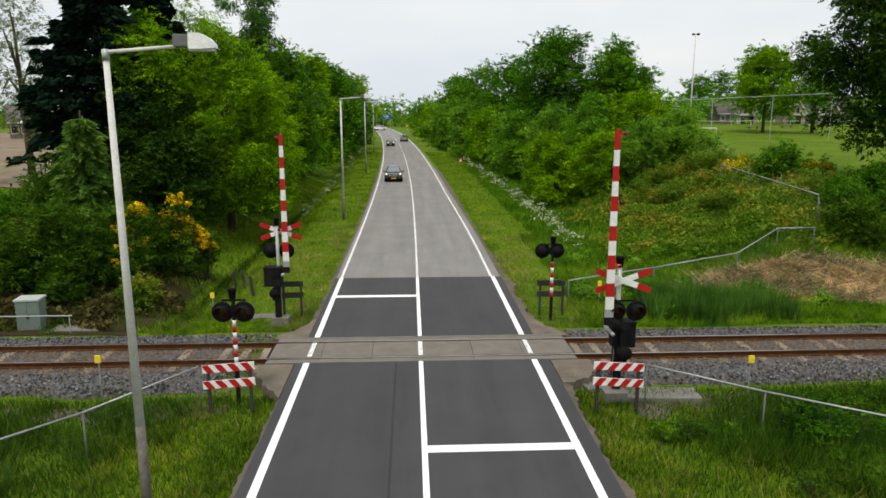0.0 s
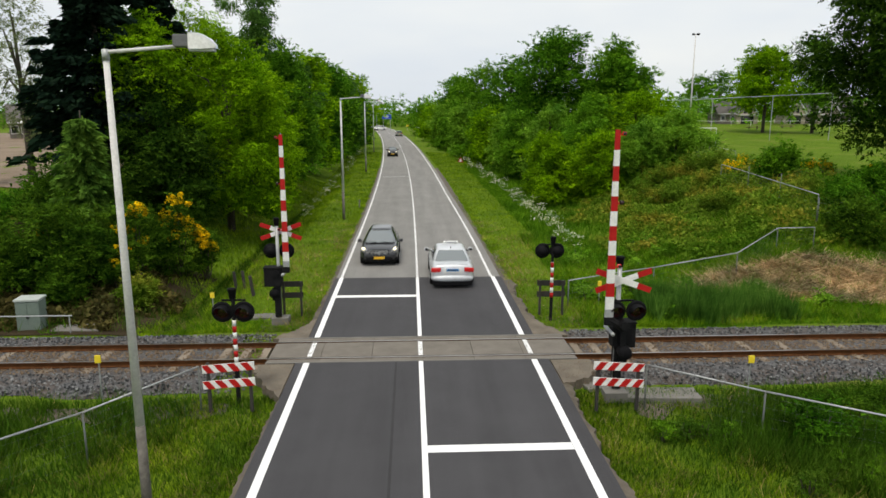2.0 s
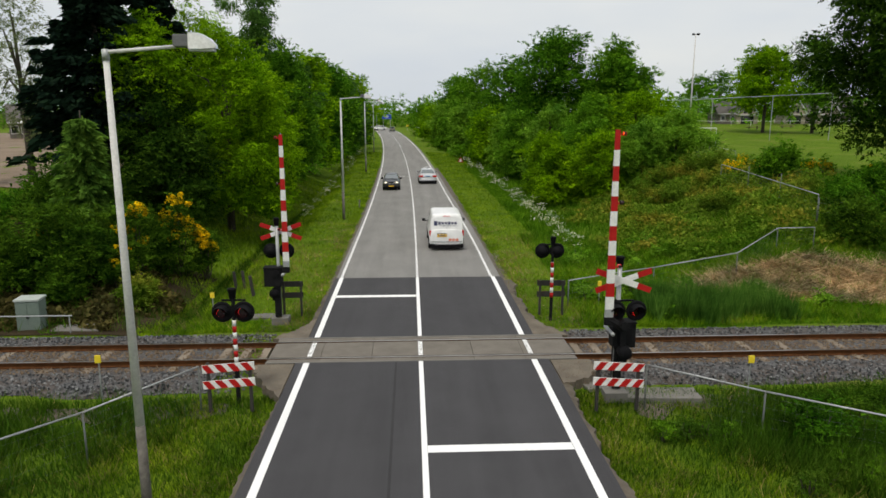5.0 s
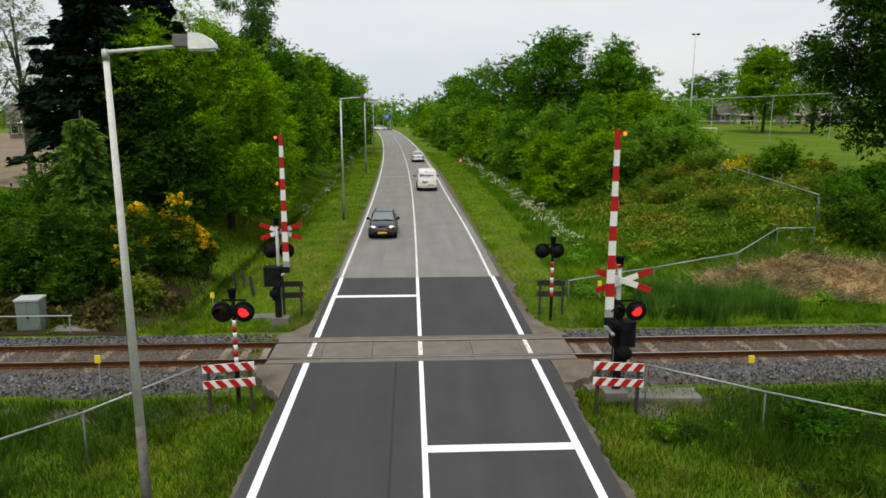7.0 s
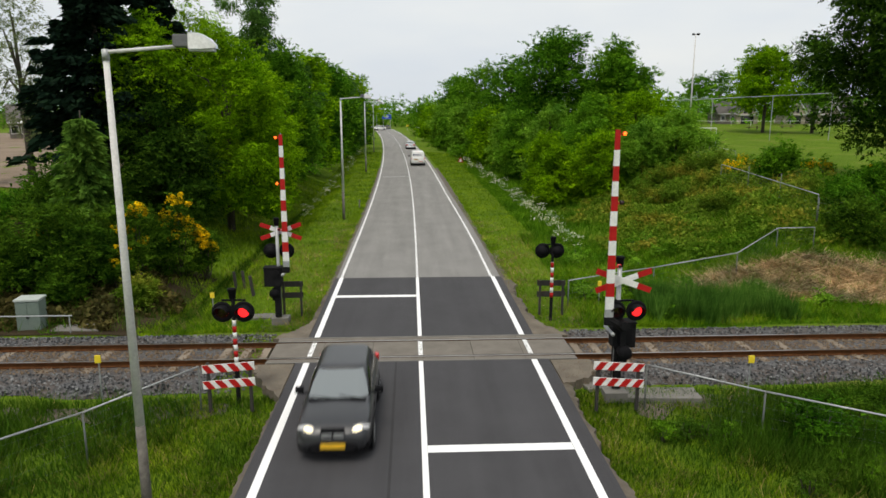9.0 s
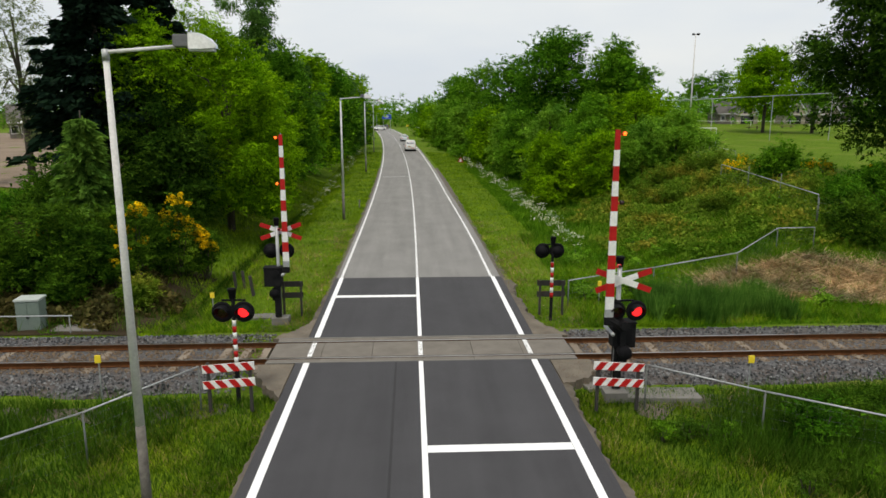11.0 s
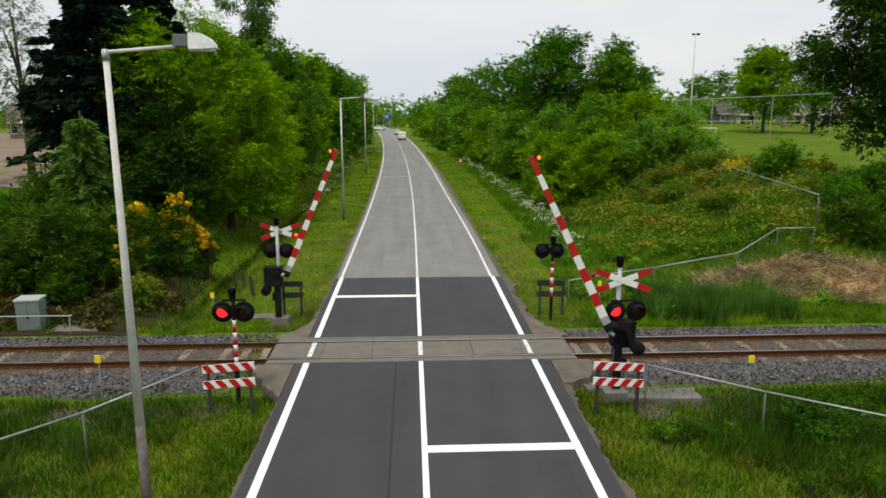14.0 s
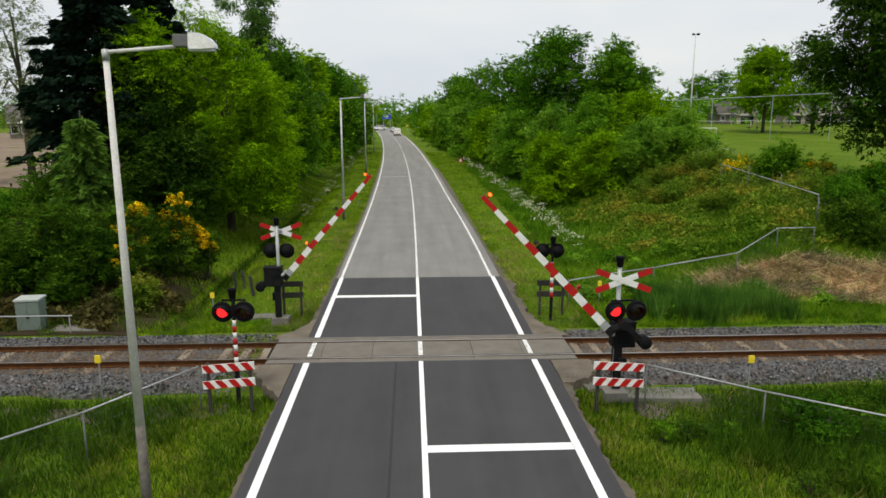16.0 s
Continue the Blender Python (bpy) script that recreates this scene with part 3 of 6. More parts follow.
def twig_leaves(rs, centres, radii, n, size, flat=0.75, droop=0.25, per=14):
    """Places of n three-cornered leaves, set in flat sprays along twigs that point out of the lobes."""
    m = max(1, n // per)
    k = rs.choice(len(centres), m, p=radii ** 2 / np.sum(radii ** 2))
    d = rs.normal(size=(m, 3))
    d /= np.linalg.norm(d, axis=1)[:, None]
    base = centres[k] + d * (radii[k] * rs.uniform(0.25, 1.0, m) ** 0.5)[:, None] * np.array([1, 1, flat])
    ax = d * np.array([1, 1, 0.45]) + rs.normal(size=(m, 3)) * 0.3 + np.array([0, 0, -droop])
    ax /= np.linalg.norm(ax, axis=1)[:, None]
    side = np.cross(ax, np.array([0, 0, 1.0]) + rs.normal(size=(m, 3)) * 0.25)
    side /= np.linalg.norm(side, axis=1)[:, None] + 1e-9
    up = np.cross(side, ax)
    reach = (size * rs.uniform(2.6, 6.0, m))[:, None, None]
    t, w = rs.uniform(0, 1, (m, per, 1)), rs.uniform(-1, 1, (m, per, 1))
    c = base[:, None] + ax[:, None] * reach * t + side[:, None] * reach * w * 0.5 * (1 - 0.6 * t) + rs.normal(size=(m, per, 3)) * size * 0.25
    nrm = up[:, None] + rs.normal(size=(m, per, 3)) * 0.5
    along = ax[:, None] * 0.7 + side[:, None] * np.sign(w) * 0.7 + rs.normal(size=(m, per, 3)) * 0.3
    along /= np.linalg.norm(along, axis=2)[:, :, None]
    across = np.cross(nrm, along)
    across /= np.linalg.norm(across, axis=2)[:, :, None] + 1e-9
    q = size * rs.uniform(0.6, 1.35, (m, per, 1))
    return np.stack([c - along * q * 0.5 - across * q * 0.32, c - along * q * 0.5 + across * q * 0.32, c + along * q * 0.75], 2).reshape(-1, 3, 3)


def sprays(rs, cs, rr, m):
    """Breaks round lobes into uneven sprays set about them."""
    d = rs.normal(size=(len(cs), m, 3))
    d /= np.linalg.norm(d, axis=2)[:, :, None]
    d[:, :, 2] = d[:, :, 2] * 0.8 + 0.1
    c = cs[:, None, :] + d * (rr[:, None] * rs.uniform(0.45, 1.25, (len(cs), m)))[:, :, None]
    r = rr[:, None] * rs.uniform(0.22, 0.62, (len(cs), m))
    return np.concatenate([cs, c.reshape(-1, 3)]), np.concatenate([rr * 0.55, r.ravel()])


def limb_mesh(rs, height, girth, ends):
    bm = bmesh.new()
    top = Vector((rs.uniform(-0.3, 0.3), rs.uniform(-0.3, 0.3), height * 0.8))
    mid = Vector((rs.uniform(-0.2, 0.2), rs.uniform(-0.2, 0.2), height * 0.38))
    tube((0, 0, -0.5), mid, girth, girth * 0.72, 9, bm)
    tube(mid, top, girth * 0.72, girth * 0.18, 8, bm)
    for e in ends:
        e = Vector(e)
        f = min(0.9, max(0.15, (e.z - 0.35 * height) / height))
        s = mid.lerp(top, f * 0.8)
        if e.z < mid.z:
            s = Vector((0, 0, 0)).lerp(mid, 0.6)
        k = s.lerp(e, 0.55) + Vector((0, 0, 0.08 * height))
        tube(s, k, girth * 0.32, girth * 0.2, 6, bm, False)
        tube(k, e, girth * 0.2, girth * 0.06, 5, bm, False)
    return bm


def tree(x, y, top, wide, leaves, label, n=9000, size=0.30, low=0.25, seed=1, lobes=16, name="tree", category="tree", group="", spread=0.42, droop=0.25, airy=1.0):
    """A broadleaved tree: its foot on the ground, its top at the given height."""
    rs = np.random.RandomState(seed)
    z0 = ground_z(x, y)
    h = top - z0
    t = thing(name, Matrix.Translation((x, y, z0)), label, category, group)
    cs, rr = [], []
    for k in range(lobes):
        f = (k + 0.5) / lobes
        zz = h * (low + (0.93 - low) * f)
        env = math.sin(math.pi * min(1, 0.18 + 0.80 * f)) ** 0.7
        a = k * 2.4 + rs.uniform(-0.5, 0.5)
        rad = wide * 0.5 * env * rs.uniform(0.35, 0.8)
        cs.append((rad * math.cos(a), rad * math.sin(a), zz))
        rr.append(wide * rs.uniform(0.15, 0.26) * (0.6 + 0.4 * env) * spread / 0.42)
    cs, rr = np.array(cs), np.array(rr)
    part("trunk", limb_mesh(rs, h, 0.017 * h + 0.04, cs[::2]), M_BARK, t, smooth=True)
    n, size = int(n * airy * (4.3 if y < 62 else 2.4)), size * (0.50 if y < 62 else 0.72)
    cs, rr = sprays(rs, cs, rr, 9)
    V = twig_leaves(rs, cs, rr, n, size, 0.62, droop)
    V[:, :, 2] = np.maximum(V[:, :, 2], 0.05)
    part("crown", strips("crown", V, 3, leaves), None, t)
    return t


def conifer(x, y, top, wide, leaves, label, n=7000, seed=1, low=0.06):
    rs = np.random.RandomState(seed)
    z0 = ground_z(x, y)
    h = top - z0
    t = thing("spruce_tree", Matrix.Translation((x, y, z0)), label, "tree")
    part("trunk", tube((0, 0, -0.4), (0, 0, h), 0.018 * h + 0.04, 0.02, 9), M_BARK, t, smooth=True)
    tiers = int(h * 2.2)
    V = []
    per = max(1, n // (tiers * 7))
    for k in range(tiers):
        f = low + (1 - low) * k / tiers
        for j in range(7):
            a = j * 0.9 + k * 1.7 + rs.uniform(-0.3, 0.3)
            ln = wide * 0.5 * (1 - f) ** 0.75 * rs.uniform(0.45, 1.3) + 0.15
            u = rs.uniform(0.1, 1.0, per) ** 0.7
            w = rs.uniform(-1, 1, per) * 0.28 * ln * (1.1 - u)
            px = np.cos(a) * u * ln - np.sin(a) * w
            py = np.sin(a) * u * ln + np.cos(a) * w
            pz = h * f - 0.28 * ln * u + 0.12 * ln * u ** 2 - rs.uniform(0, 0.35, per)
            c = np.stack([px, py, pz], 1)
            d = np.stack([np.cos(a) * np.ones(per) + rs.normal(size=per) * 0.4, np.sin(a) * np.ones(per) + rs.normal(size=per) * 0.4, -0.45 + rs.normal(size=per) * 0.25], 1)
            s = np.cross(d, rs.normal(size=(per, 3)))
            s /= np.linalg.norm(s, axis=1)[:, None]
            q = rs.uniform(0.25, 0.5, per)[:, None]
            V.append(np.stack([c - d * q * 0.5, c + s * 0.13, c + d * q * 0.7, c - s * 0.13], 1))
    part("crown", strips("crown", np.concatenate(V), 4, leaves), None, t)
    return t


def shrub(x, y, top, wide, leaves, label, n=3500, size=0.2, seed=1, group="", name="shrub"):
    rs = np.random.RandomState(seed)
    z0 = ground_z(x, y)
    h = max(0.6, top - z0)
    t = thing(name, Matrix.Translation((x, y, z0)), label, "shrub", group)
    m = 9
    a = rs.uniform(0, 6.28, m)
    rad = wide * 0.36 * np.sqrt(rs.uniform(0, 1, m))
    cs = np.stack([rad * np.cos(a), rad * np.sin(a), h * rs.uniform(0.22, 0.8, m) * (1.1 - 0.5 * rad / (wide * 0.36 + 0.01))], 1)
    rr = rs.uniform(0.16, 0.27, m) * min(wide, 1.5 * h)
    bm = bmesh.new()
    for c in cs:
        tube((0, 0, -0.2), (c[0], c[1], c[2]), 0.045, 0.012, 5, bm, False)
    part("stem", bm, M_BARK, t)
    c2, r2 = sprays(rs, cs, rr, 6)
    V = twig_leaves(rs, c2, r2, int(n * 3.0), size * 0.66, 0.8, -0.05)
    V[:, :, 2] = np.maximum(V[:, :, 2], 0.0)
    part("foliage", strips("foliage", V, 3, leaves), None, t)
    return t, cs, rr


# woodland on the left bank
conifer(-18.2, 20.8, 18.5, 9.6, L_SPRUCE, "tall dark spruce with drooping boughs on the bank", 20000, 3, 0.2)
conifer(-16.2, 24.5, 16.5, 8.0, L_SPRUCE, "tall dark spruce with drooping boughs on the bank", 12000, 4)
conifer(-15.3, 11.8, 7.4, 3.9, L_FIR, "young bluish-green conifer among shrubs", 9000, 5)
tree(-28.0, 31.0, 16.5, 8.0, L_PALE, "pale sparse young-leaved tree behind the spruce", 5200, 0.20, 0.25, 7, spread=0.5, droop=0.5)
tree(-31.0, 26.0, 13.0, 6.0, L_PALE, "pale sparse young-leaved tree behind the spruce", 3200, 0.20, 0.35, 8, droop=0.5)
# the two darkest-leaved trees put the wood's deep shade into leaf colour
for k, (x, y, top, w, n, lf) in enumerate([(-11.9, 23.6, 12.8, 8.6, 17000, L_BRIGHT), (-12.6, 29.5, 12.2, 7.5, 11000, L_BRIGHT), (-15.2, 19.8, 10.2, 5.0, 6000, L_OAKSHADE), (-17.0, 35.0, 16.8, 7.5, 5000, L_BRIGHT), (-13.6, 18.2, 6.6, 4.6, 6000, L_OAKSHADE), (-12.4, 36.0, 11.4, 7.0, 8000, L_BRIGHT), (-16.3, 21.6, 13.2, 5.4, 6000, L_BRIGHT)]):
    tree(x, y, top, w, lf, "green broadleaved tree leaning over the bank", n, 0.30, 0.12 if k < 6 else 0.5, 20 + k, group="trees on the wooded bank")
tree(-14.6, 46.0, 20.0, 7.0, L_BIRCH, "tall grey-green birch with hanging twigs", 9000, 0.30, 0.2, 37, 20, droop=1.6)
for k, (x, y, top, w, n) in enumerate([(-11.4, 44.3, 13.2, 7.5, 7500), (-12.6, 54.0, 14.8, 7.5, 6500), (-11.8, 64.0, 15.2, 7.0, 6500), (-11.6, 76.0, 15.8, 7.5, 6000), (-11.6, 90.0, 14.8, 7.5, 5000), (-10.8, 101.0, 14.6, 7.0, 4500), (-10.0, 113.0, 15.0, 7.0, 4000), (-11.6, 132.0, 11.8, 7.0, 4000), (-17.0, 160.0, 10.5, 9.0, 3500), (-20.5, 38.0, 12.0, 8.0, 6000), (-19.5, 52.0, 14.5, 9.0, 5000)]):
    tree(x - 0.7, y, top, w, (L_MID, L_BIRCH, L_BRIGHT, L_DEEP)[k % 4], "green broadleaved tree in the roadside wood", n, 0.34 + 0.002 * y, 0.13, 40 + k, group="trees on the wooded bank", droop=(0.3, 0.9)[k % 2])
for k, (x, y, top, w) in enumerate([(-14.2, 40.0, 5.0, 4.5), (-14.0, 48.0, 5.2, 4.5), (-14.2, 57.0, 5.2, 5.0), (-14.2, 68.0, 5.2, 5.0), (-14.4, 80.0, 5.2, 5.5), (-14.4, 32.0, 4.8, 4.0)]):
    shrub(x, y, top, w, L_DEEP, "dense green undergrowth at the foot of the wood", 3000, 0.26, 60 + k, "undergrowth at the wood")
# shrubs and broom over the railway on the left
for k, (x, y, top, w, lf) in enumerate([(-15.0, 8.1, 4.4, 3.6, L_SHADY), (-16.6, 7.0, 3.2, 3.0, L_SHADY), (-13.4, 8.9, 3.9, 3.2, L_SHADY), (-18.5, 8.5, 4.2, 4.0, L_SHADY), (-20.5, 11.0, 3.7, 4.5, L_DEEP), (-11.2, 6.6, 1.0, 1.5, L_BRAMBLE), (-14.2, 6.6, 1.9, 1.8, L_SHADY), (-12.6, 11.0, 4.2, 3.0, L_SHADY), (-16.8, 13.5, 5.4, 4.0, L_SHADY)]):
    shrub(x, y, top, w, lf, "tangled green shrub on the railway bank", 4200, 0.17, 80 + k, "shrubs on the railway bank")
for k, (x, y, top, w) in enumerate([(-12.2, 9.0, 4.5, 2.1), (-11.3, 11.6, 4.2, 2.2), (-10.2, 12.4, 3.8, 1.8), (-12.4, 7.6, 2.4, 1.3), (-16.4, 9.6, 3.3, 1.4)]):
    t, cs, rr = shrub(x, y, top, w, L_SHADY, "broom bush covered in yellow flowers", 2200, 0.13, 100 + k, "flowering broom bushes", "broom_bush")
    part("blossom", strips("blossom", leaf_cloud(np.random.RandomState(110 + k), *sprays(np.random.RandomState(120 + k), cs[cs[:, 2] > np.percentile(cs[:, 2], 45)] + np.array([0, 0, 0.2]), rr[cs[:, 2] > np.percentile(cs[:, 2], 45)] * 0.9, 6), 1300 if k < 3 else 260, 0.10, 0.8, 1.3), 4, L_BROOM), None, t, "yellow flowers")

# thicket and trees along the right verge
for k, (x, y, top, w) in enumerate([(22.4, 37.6, 7.4, 7.0), (21.7, 46.2, 9.2, 7.5), (17.9, 48.2, 8.7, 7.0), (14.6, 52.5, 8.4, 6.5), (12.4, 58.6, 7.6, 5.5), (12.0, 67.0, 7.6, 6.0), (10.6, 76.1, 8.2, 6.0), (10.2, 86.0, 8.4, 6.0), (8.6, 96.8, 9.2, 6.5), (8.2, 108.0, 9.0, 6.5), (6.8, 121.0, 9.4, 7.0), (5.4, 142.9, 9.6, 8.0), (3.4, 173.9, 10.4, 9.0), (18.5, 35.0, 6.6, 5.5), (14.8, 34.6, 5.9, 4.5), (11.9, 36.0, 4.6, 3.8), (23.6, 42.0, 7.4, 4.6), (16.0, 41.0, 7.2, 5.0), (12.6, 44.0, 5.6, 4.5)]):
    tree(x, y, top, w, L_BRIGHT if top < 6.0 else (L_WILLOW, L_BRIGHT, L_MID, L_WILLOW, L_MID)[k % 5], "leafy green thicket tree beside the verge", 6500 if y < 60 else 4200, 0.26 + 0.0016 * y, 0.02, 140 + k, 14, group="thicket beside the road")
for k, (x, y, top, w) in enumerate([(19.5, 74.6, 18.6, 10.5), (27.0, 71.8, 16.4, 9.0), (16.3, 94.6, 16.8, 9.0), (13.4, 107.9, 16.6, 9.0), (9.4, 133.9, 15.8, 8.0), (11.0, 123.1, 15.2, 8.0), (31.0, 80.0, 13.5, 8.0)]):
    tree(x, y, top, w, (L_DEEP, L_MID)[k % 2], "tall full-crowned oak behind the thicket", 14000 if k < 2 else 6500, 0.45, 0.2, 170 + k, 20, group="tall trees behind the thicket")
tree(63.0, 101.5, 19.8, 11.0, L_BRIGHT, "slender green tree standing on the sports field", 11000, 0.5, 0.28, 190)
tree(70.0, 98.0, 20.5, 9.0, L_MID, "green tree behind the sports field", 4500, 0.5, 0.30, 191)
tree(71.9, 151.5, 16.8, 7.0, L_DEEP, "dark thin-crowned pine beyond the field", 1300, 0.5, 0.55, 192)
tree(77.2, 151.4, 18.0, 8.0, L_DEEP, "dark thin-crowned pine beyond the field", 1300, 0.5, 0.55, 193)
tree(31.6, 20.5, 20.5, 13.5, L_OAKSHADE, "large dark oak with drooping branches at the railway", 30000, 0.40, 0.24, 194, 26, droop=0.5)
shrub(24.0, 23.8, 5.5, 3.2, L_MID, "round green bush at the field fence", 3500, 0.2, 195)
shrub(27.5, 18.5, 5.2, 4.0, L_DEEP, "dark bush under the oak", 3500, 0.2, 196)
shrub(31.0, 16.0, 5.0, 4.5, L_DEEP, "dark bush under the oak", 3500, 0.2, 197)
for k, (x, y, top, w) in enumerate([(22.6, 12.6, 3.2, 3.4), (25.2, 13.4, 3.8, 3.6), (27.8, 13.0, 4.2, 3.8), (24.2, 16.4, 4.0, 3.2), (29.6, 14.4, 4.6, 4.0)]):
    shrub(x, y, top, w, (L_SHADY, L_DEEP)[k % 2], "dark bush under the oak", 2600, 0.18, 250 + k, "bushes under the oak")
for k, (x, y, top, w) in enumerate([(19.5, 33.0, 4.3, 5.0), (22.5, 31.0, 4.5, 4.5), (21.0, 26.0, 3.6, 4.5), (17.5, 27.0, 2.7, 4.5), (19.0, 21.0, 2.6, 4.0), (15.0, 22.5, 1.3, 3.0), (23.5, 20.0, 3.2, 3.0)]):
    shrub(x, y, top, w, L_BRAMBLE, "brownish-green bramble thicket on the mound", 2600, 0.17, 230 + k, "bramble thickets on the mound", "bramble_bush")
for k, (x, y, top, w) in enumerate([(-21.0, 14.0, 3.0, 4.0), (-23.5, 16.5, 2.9, 4.0), (-26.5, 19.0, 2.9, 4.5), (-19.0, 15.0, 3.6, 3.6)]):
    shrub(x, y, top, w, L_DEEP, "tangled green shrub on the railway bank", 2800, 0.2, 240 + k, "shrubs on the railway bank")
for k, (x, y) in enumerate([(22.9, 28.2), (24.3, 29.0), (28.2, 26.5), (29.4, 22.0)]):
    t, cs, rr = shrub(x, y, ground_z(x, y) + 1.15, 2.4, L_MID, "broom bush covered in yellow flowers", 900, 0.16, 198 + k, "flowering broom bushes", "broom_bush")
    part("blossom", strips("blossom", leaf_cloud(np.random.RandomState(210 + k), cs + np.array([0, 0, 0.2]), rr, 520, 0.11, 0.8, 1.2), 4, L_BROOM), None, t, "yellow flowers")

# far woods close the view
rs = np.random.RandomState(77)
cs, rr = [], []
for k in range(170):
    a = math.radians(rs.uniform(-48, 48))
    d = rs.uniform(300, 420)
    cs.append((d * math.sin(a), d * math.cos(a), rs.uniform(5, 11))), rr.append(rs.uniform(5, 9))
for k in range(70):
    a = math.radians(rs.uniform(-16, 8))
    d = rs.uniform(285, 320)
    cs.append((d * math.sin(a), d * math.cos(a), rs.uniform(3, 9))), rr.append(rs.uniform(3.5, 6))
for k in range(60):
    a = math.radians(rs.uniform(-46, -20) if k < 30 else rs.uniform(24, 46))
    d = rs.uniform(190, 240)
    cs.append((d * math.sin(a), d * math.cos(a), rs.uniform(4, 11))), rr.append(rs.uniform(3.5, 6))
for k in range(46):
    a = math.radians(rs.uniform(15, 40))
    d = rs.uniform(172, 200)
    cs.append((d * math.sin(a), d * math.cos(a) - 20, rs.uniform(6, 11.5))), rr.append(rs.uniform(2.6, 4.5))
V = twig_leaves(rs, np.array(cs), np.array(rr), 130000, 0.9, 1.0, 0.1)
tagged(new("far_woods", strips("far_woods", V, 3, L_MID)), "distant green woods on the horizon", "woods", kind="stuff")


def blades(rs, x, y, high, wide, lean=0.35):
    n = len(x)
    z = heights(x, y) - 0.02
    a = rs.uniform(0, 6.28, n)
    b = rs.uniform(0, 6.28, n)
    h = high * rs.uniform(0.5, 1.3, n)
    w = wide * rs.uniform(0.6, 1.3, n)
    base = np.stack([x, y, z], 1)
    side = np.stack([np.cos(a) * w, np.sin(a) * w, np.zeros(n)], 1)
    tip = np.stack([np.cos(b) * h * lean, np.sin(b) * h * lean, h], 1)
    return np.stack([base - side, base + side, base + tip], 1)


def scatter(seed, n, x0, x1, y0, y1, test=None, clump=0.0):
    rs = np.random.RandomState(seed)
    x, y = rs.uniform(x0, x1, n), rs.uniform(y0, y1, n)
    if test is not None:
        k = test(x, y)
        x, y = x[k], y[k]
    if clump:
        v = np.sin(x * 2.1 + 2 * np.sin(y * 1.3)) * np.sin(y * 1.7 + 1.5 * np.sin(x * 0.9)) + rs.uniform(-0.8, 0.8, len(x))
        k = v > clump
        x, y = x[k], y[k]
    return rs, x, y


off_road = lambda x, y: (abs(x - bend(y)) > 3.88) & ((y < -2.75) | (y > 2.8))
rs, x, y = scatter(11, 142000, -18, 18, -13.5, -2.9, off_road)
tagged(new("near_grass", strips("near_grass", blades(rs, x, y, 0.20, 0.013), 3, L_LUSH)), "short green grass in front of the railway", "grass", kind="stuff")
rs, x, y = scatter(33, 120000, -7.6, 8.2, -13.5, -3.0, off_road, -0.15)
tagged(new("near_pale_grass", strips("near_pale_grass", blades(rs, x, y, 0.17, 0.012, 0.6), 3, L_GRASS)), "paler yellow-green grass beside the asphalt", "grass", kind="stuff")
rs, x, y = scatter(12, 90000, 6.4, 18, -13, -3.6, lambda x, y: off_road(x, y) & (x + 0.35 * y > 5.4 + 0.8 * np.sin(y * 1.3) + 4.5 * np.modf(x * 91.7 + y * 57.3)[0] ** 2), 0.0)
tagged(new("near_tufts", strips("near_tufts", blades(rs, x, y, 0.62, 0.015, 0.45), 3, L_LUSH)), "tall green grass tufts along the fence", "grass", kind="stuff")
rs, x, y = scatter(13, 60000, -18, -6.0, -11, -3.2, lambda x, y: off_road(x, y) & (-x + 0.5 * y > 4.0 + 0.6 * np.sin(y * 1.7) + 3.5 * np.abs(np.modf(x * 91.7 + y * 57.3)[0]) ** 2), 0.1)
tagged(new("near_tufts", strips("near_tufts", blades(rs, x, y, 0.52, 0.015, 0.5), 3, L_LUSH)), "tall green grass tufts along the fence", "grass", kind="stuff")
rs, x, y = scatter(14, 110000, -10, 9.5, 0, 1, None)
y = 2.8 + 100 * y ** 1.9
x = x + bend(y)
k = off_road(x, y)
rs, x, y = np.random.RandomState(14), x[k], y[k]
tagged(new("verge_grass", strips("verge_grass", blades(rs, x, y, 0.14, 0.014 + 0.0006 * np.clip(y, 0, 80)), 3, L_GRASS)), "short green grass on the road verges", "grass", kind="stuff")
reed_bed = lambda x, y: ((x - 18.2) / 6.6) ** 2 + ((y - 8.2 - 0.08 * (x - 18)) / (2.5 + 0.4 * np.sin(x * 1.1))) ** 2 < 1
clear = lambda x, y: off_road(x, y) & ~reed_bed(x, y)
rs, x, y = scatter(15, 60000, 6.2, 24, 3.4, 20, clear)
tagged(new("bank_grass", strips("bank_grass", blades(rs, x, y, 0.36, 0.018, 0.55), 3, L_LONG)), "long green grass on the railway bank", "grass", kind="stuff")
rs, x, y = scatter(31, 60000, 6.2, 26, 3.0, 20, clear, -0.1)
tagged(new("bank_grass", strips("bank_grass", blades(rs, x, y, 0.32, 0.016, 0.7), 3, L_GRASS)), "pale green grass tufts on the railway bank", "grass", kind="stuff")
rs, x, y = scatter(32, 40000, -26, 26, 2.8, 4.4, lambda x, y: off_road(x, y) & ((x > -8.6) | (np.sin(x * 2.3) + np.sin(y * 5 + x) > 1.5)))
tagged(new("track_side_grass", strips("track_side_grass", blades(rs, x, y, 0.16, 0.013, 0.6), 3, L_LONG)), "short grass along the ballast", "grass", kind="stuff")
rs, x, y = scatter(16, 40000, 7.0, 17, 12, 75, off_road)
tagged(new("bank_grass", strips("bank_grass", blades(rs, x, y, 0.45, 0.028, 0.5), 3, L_LONG)), "long green grass on the road bank", "grass", kind="stuff")
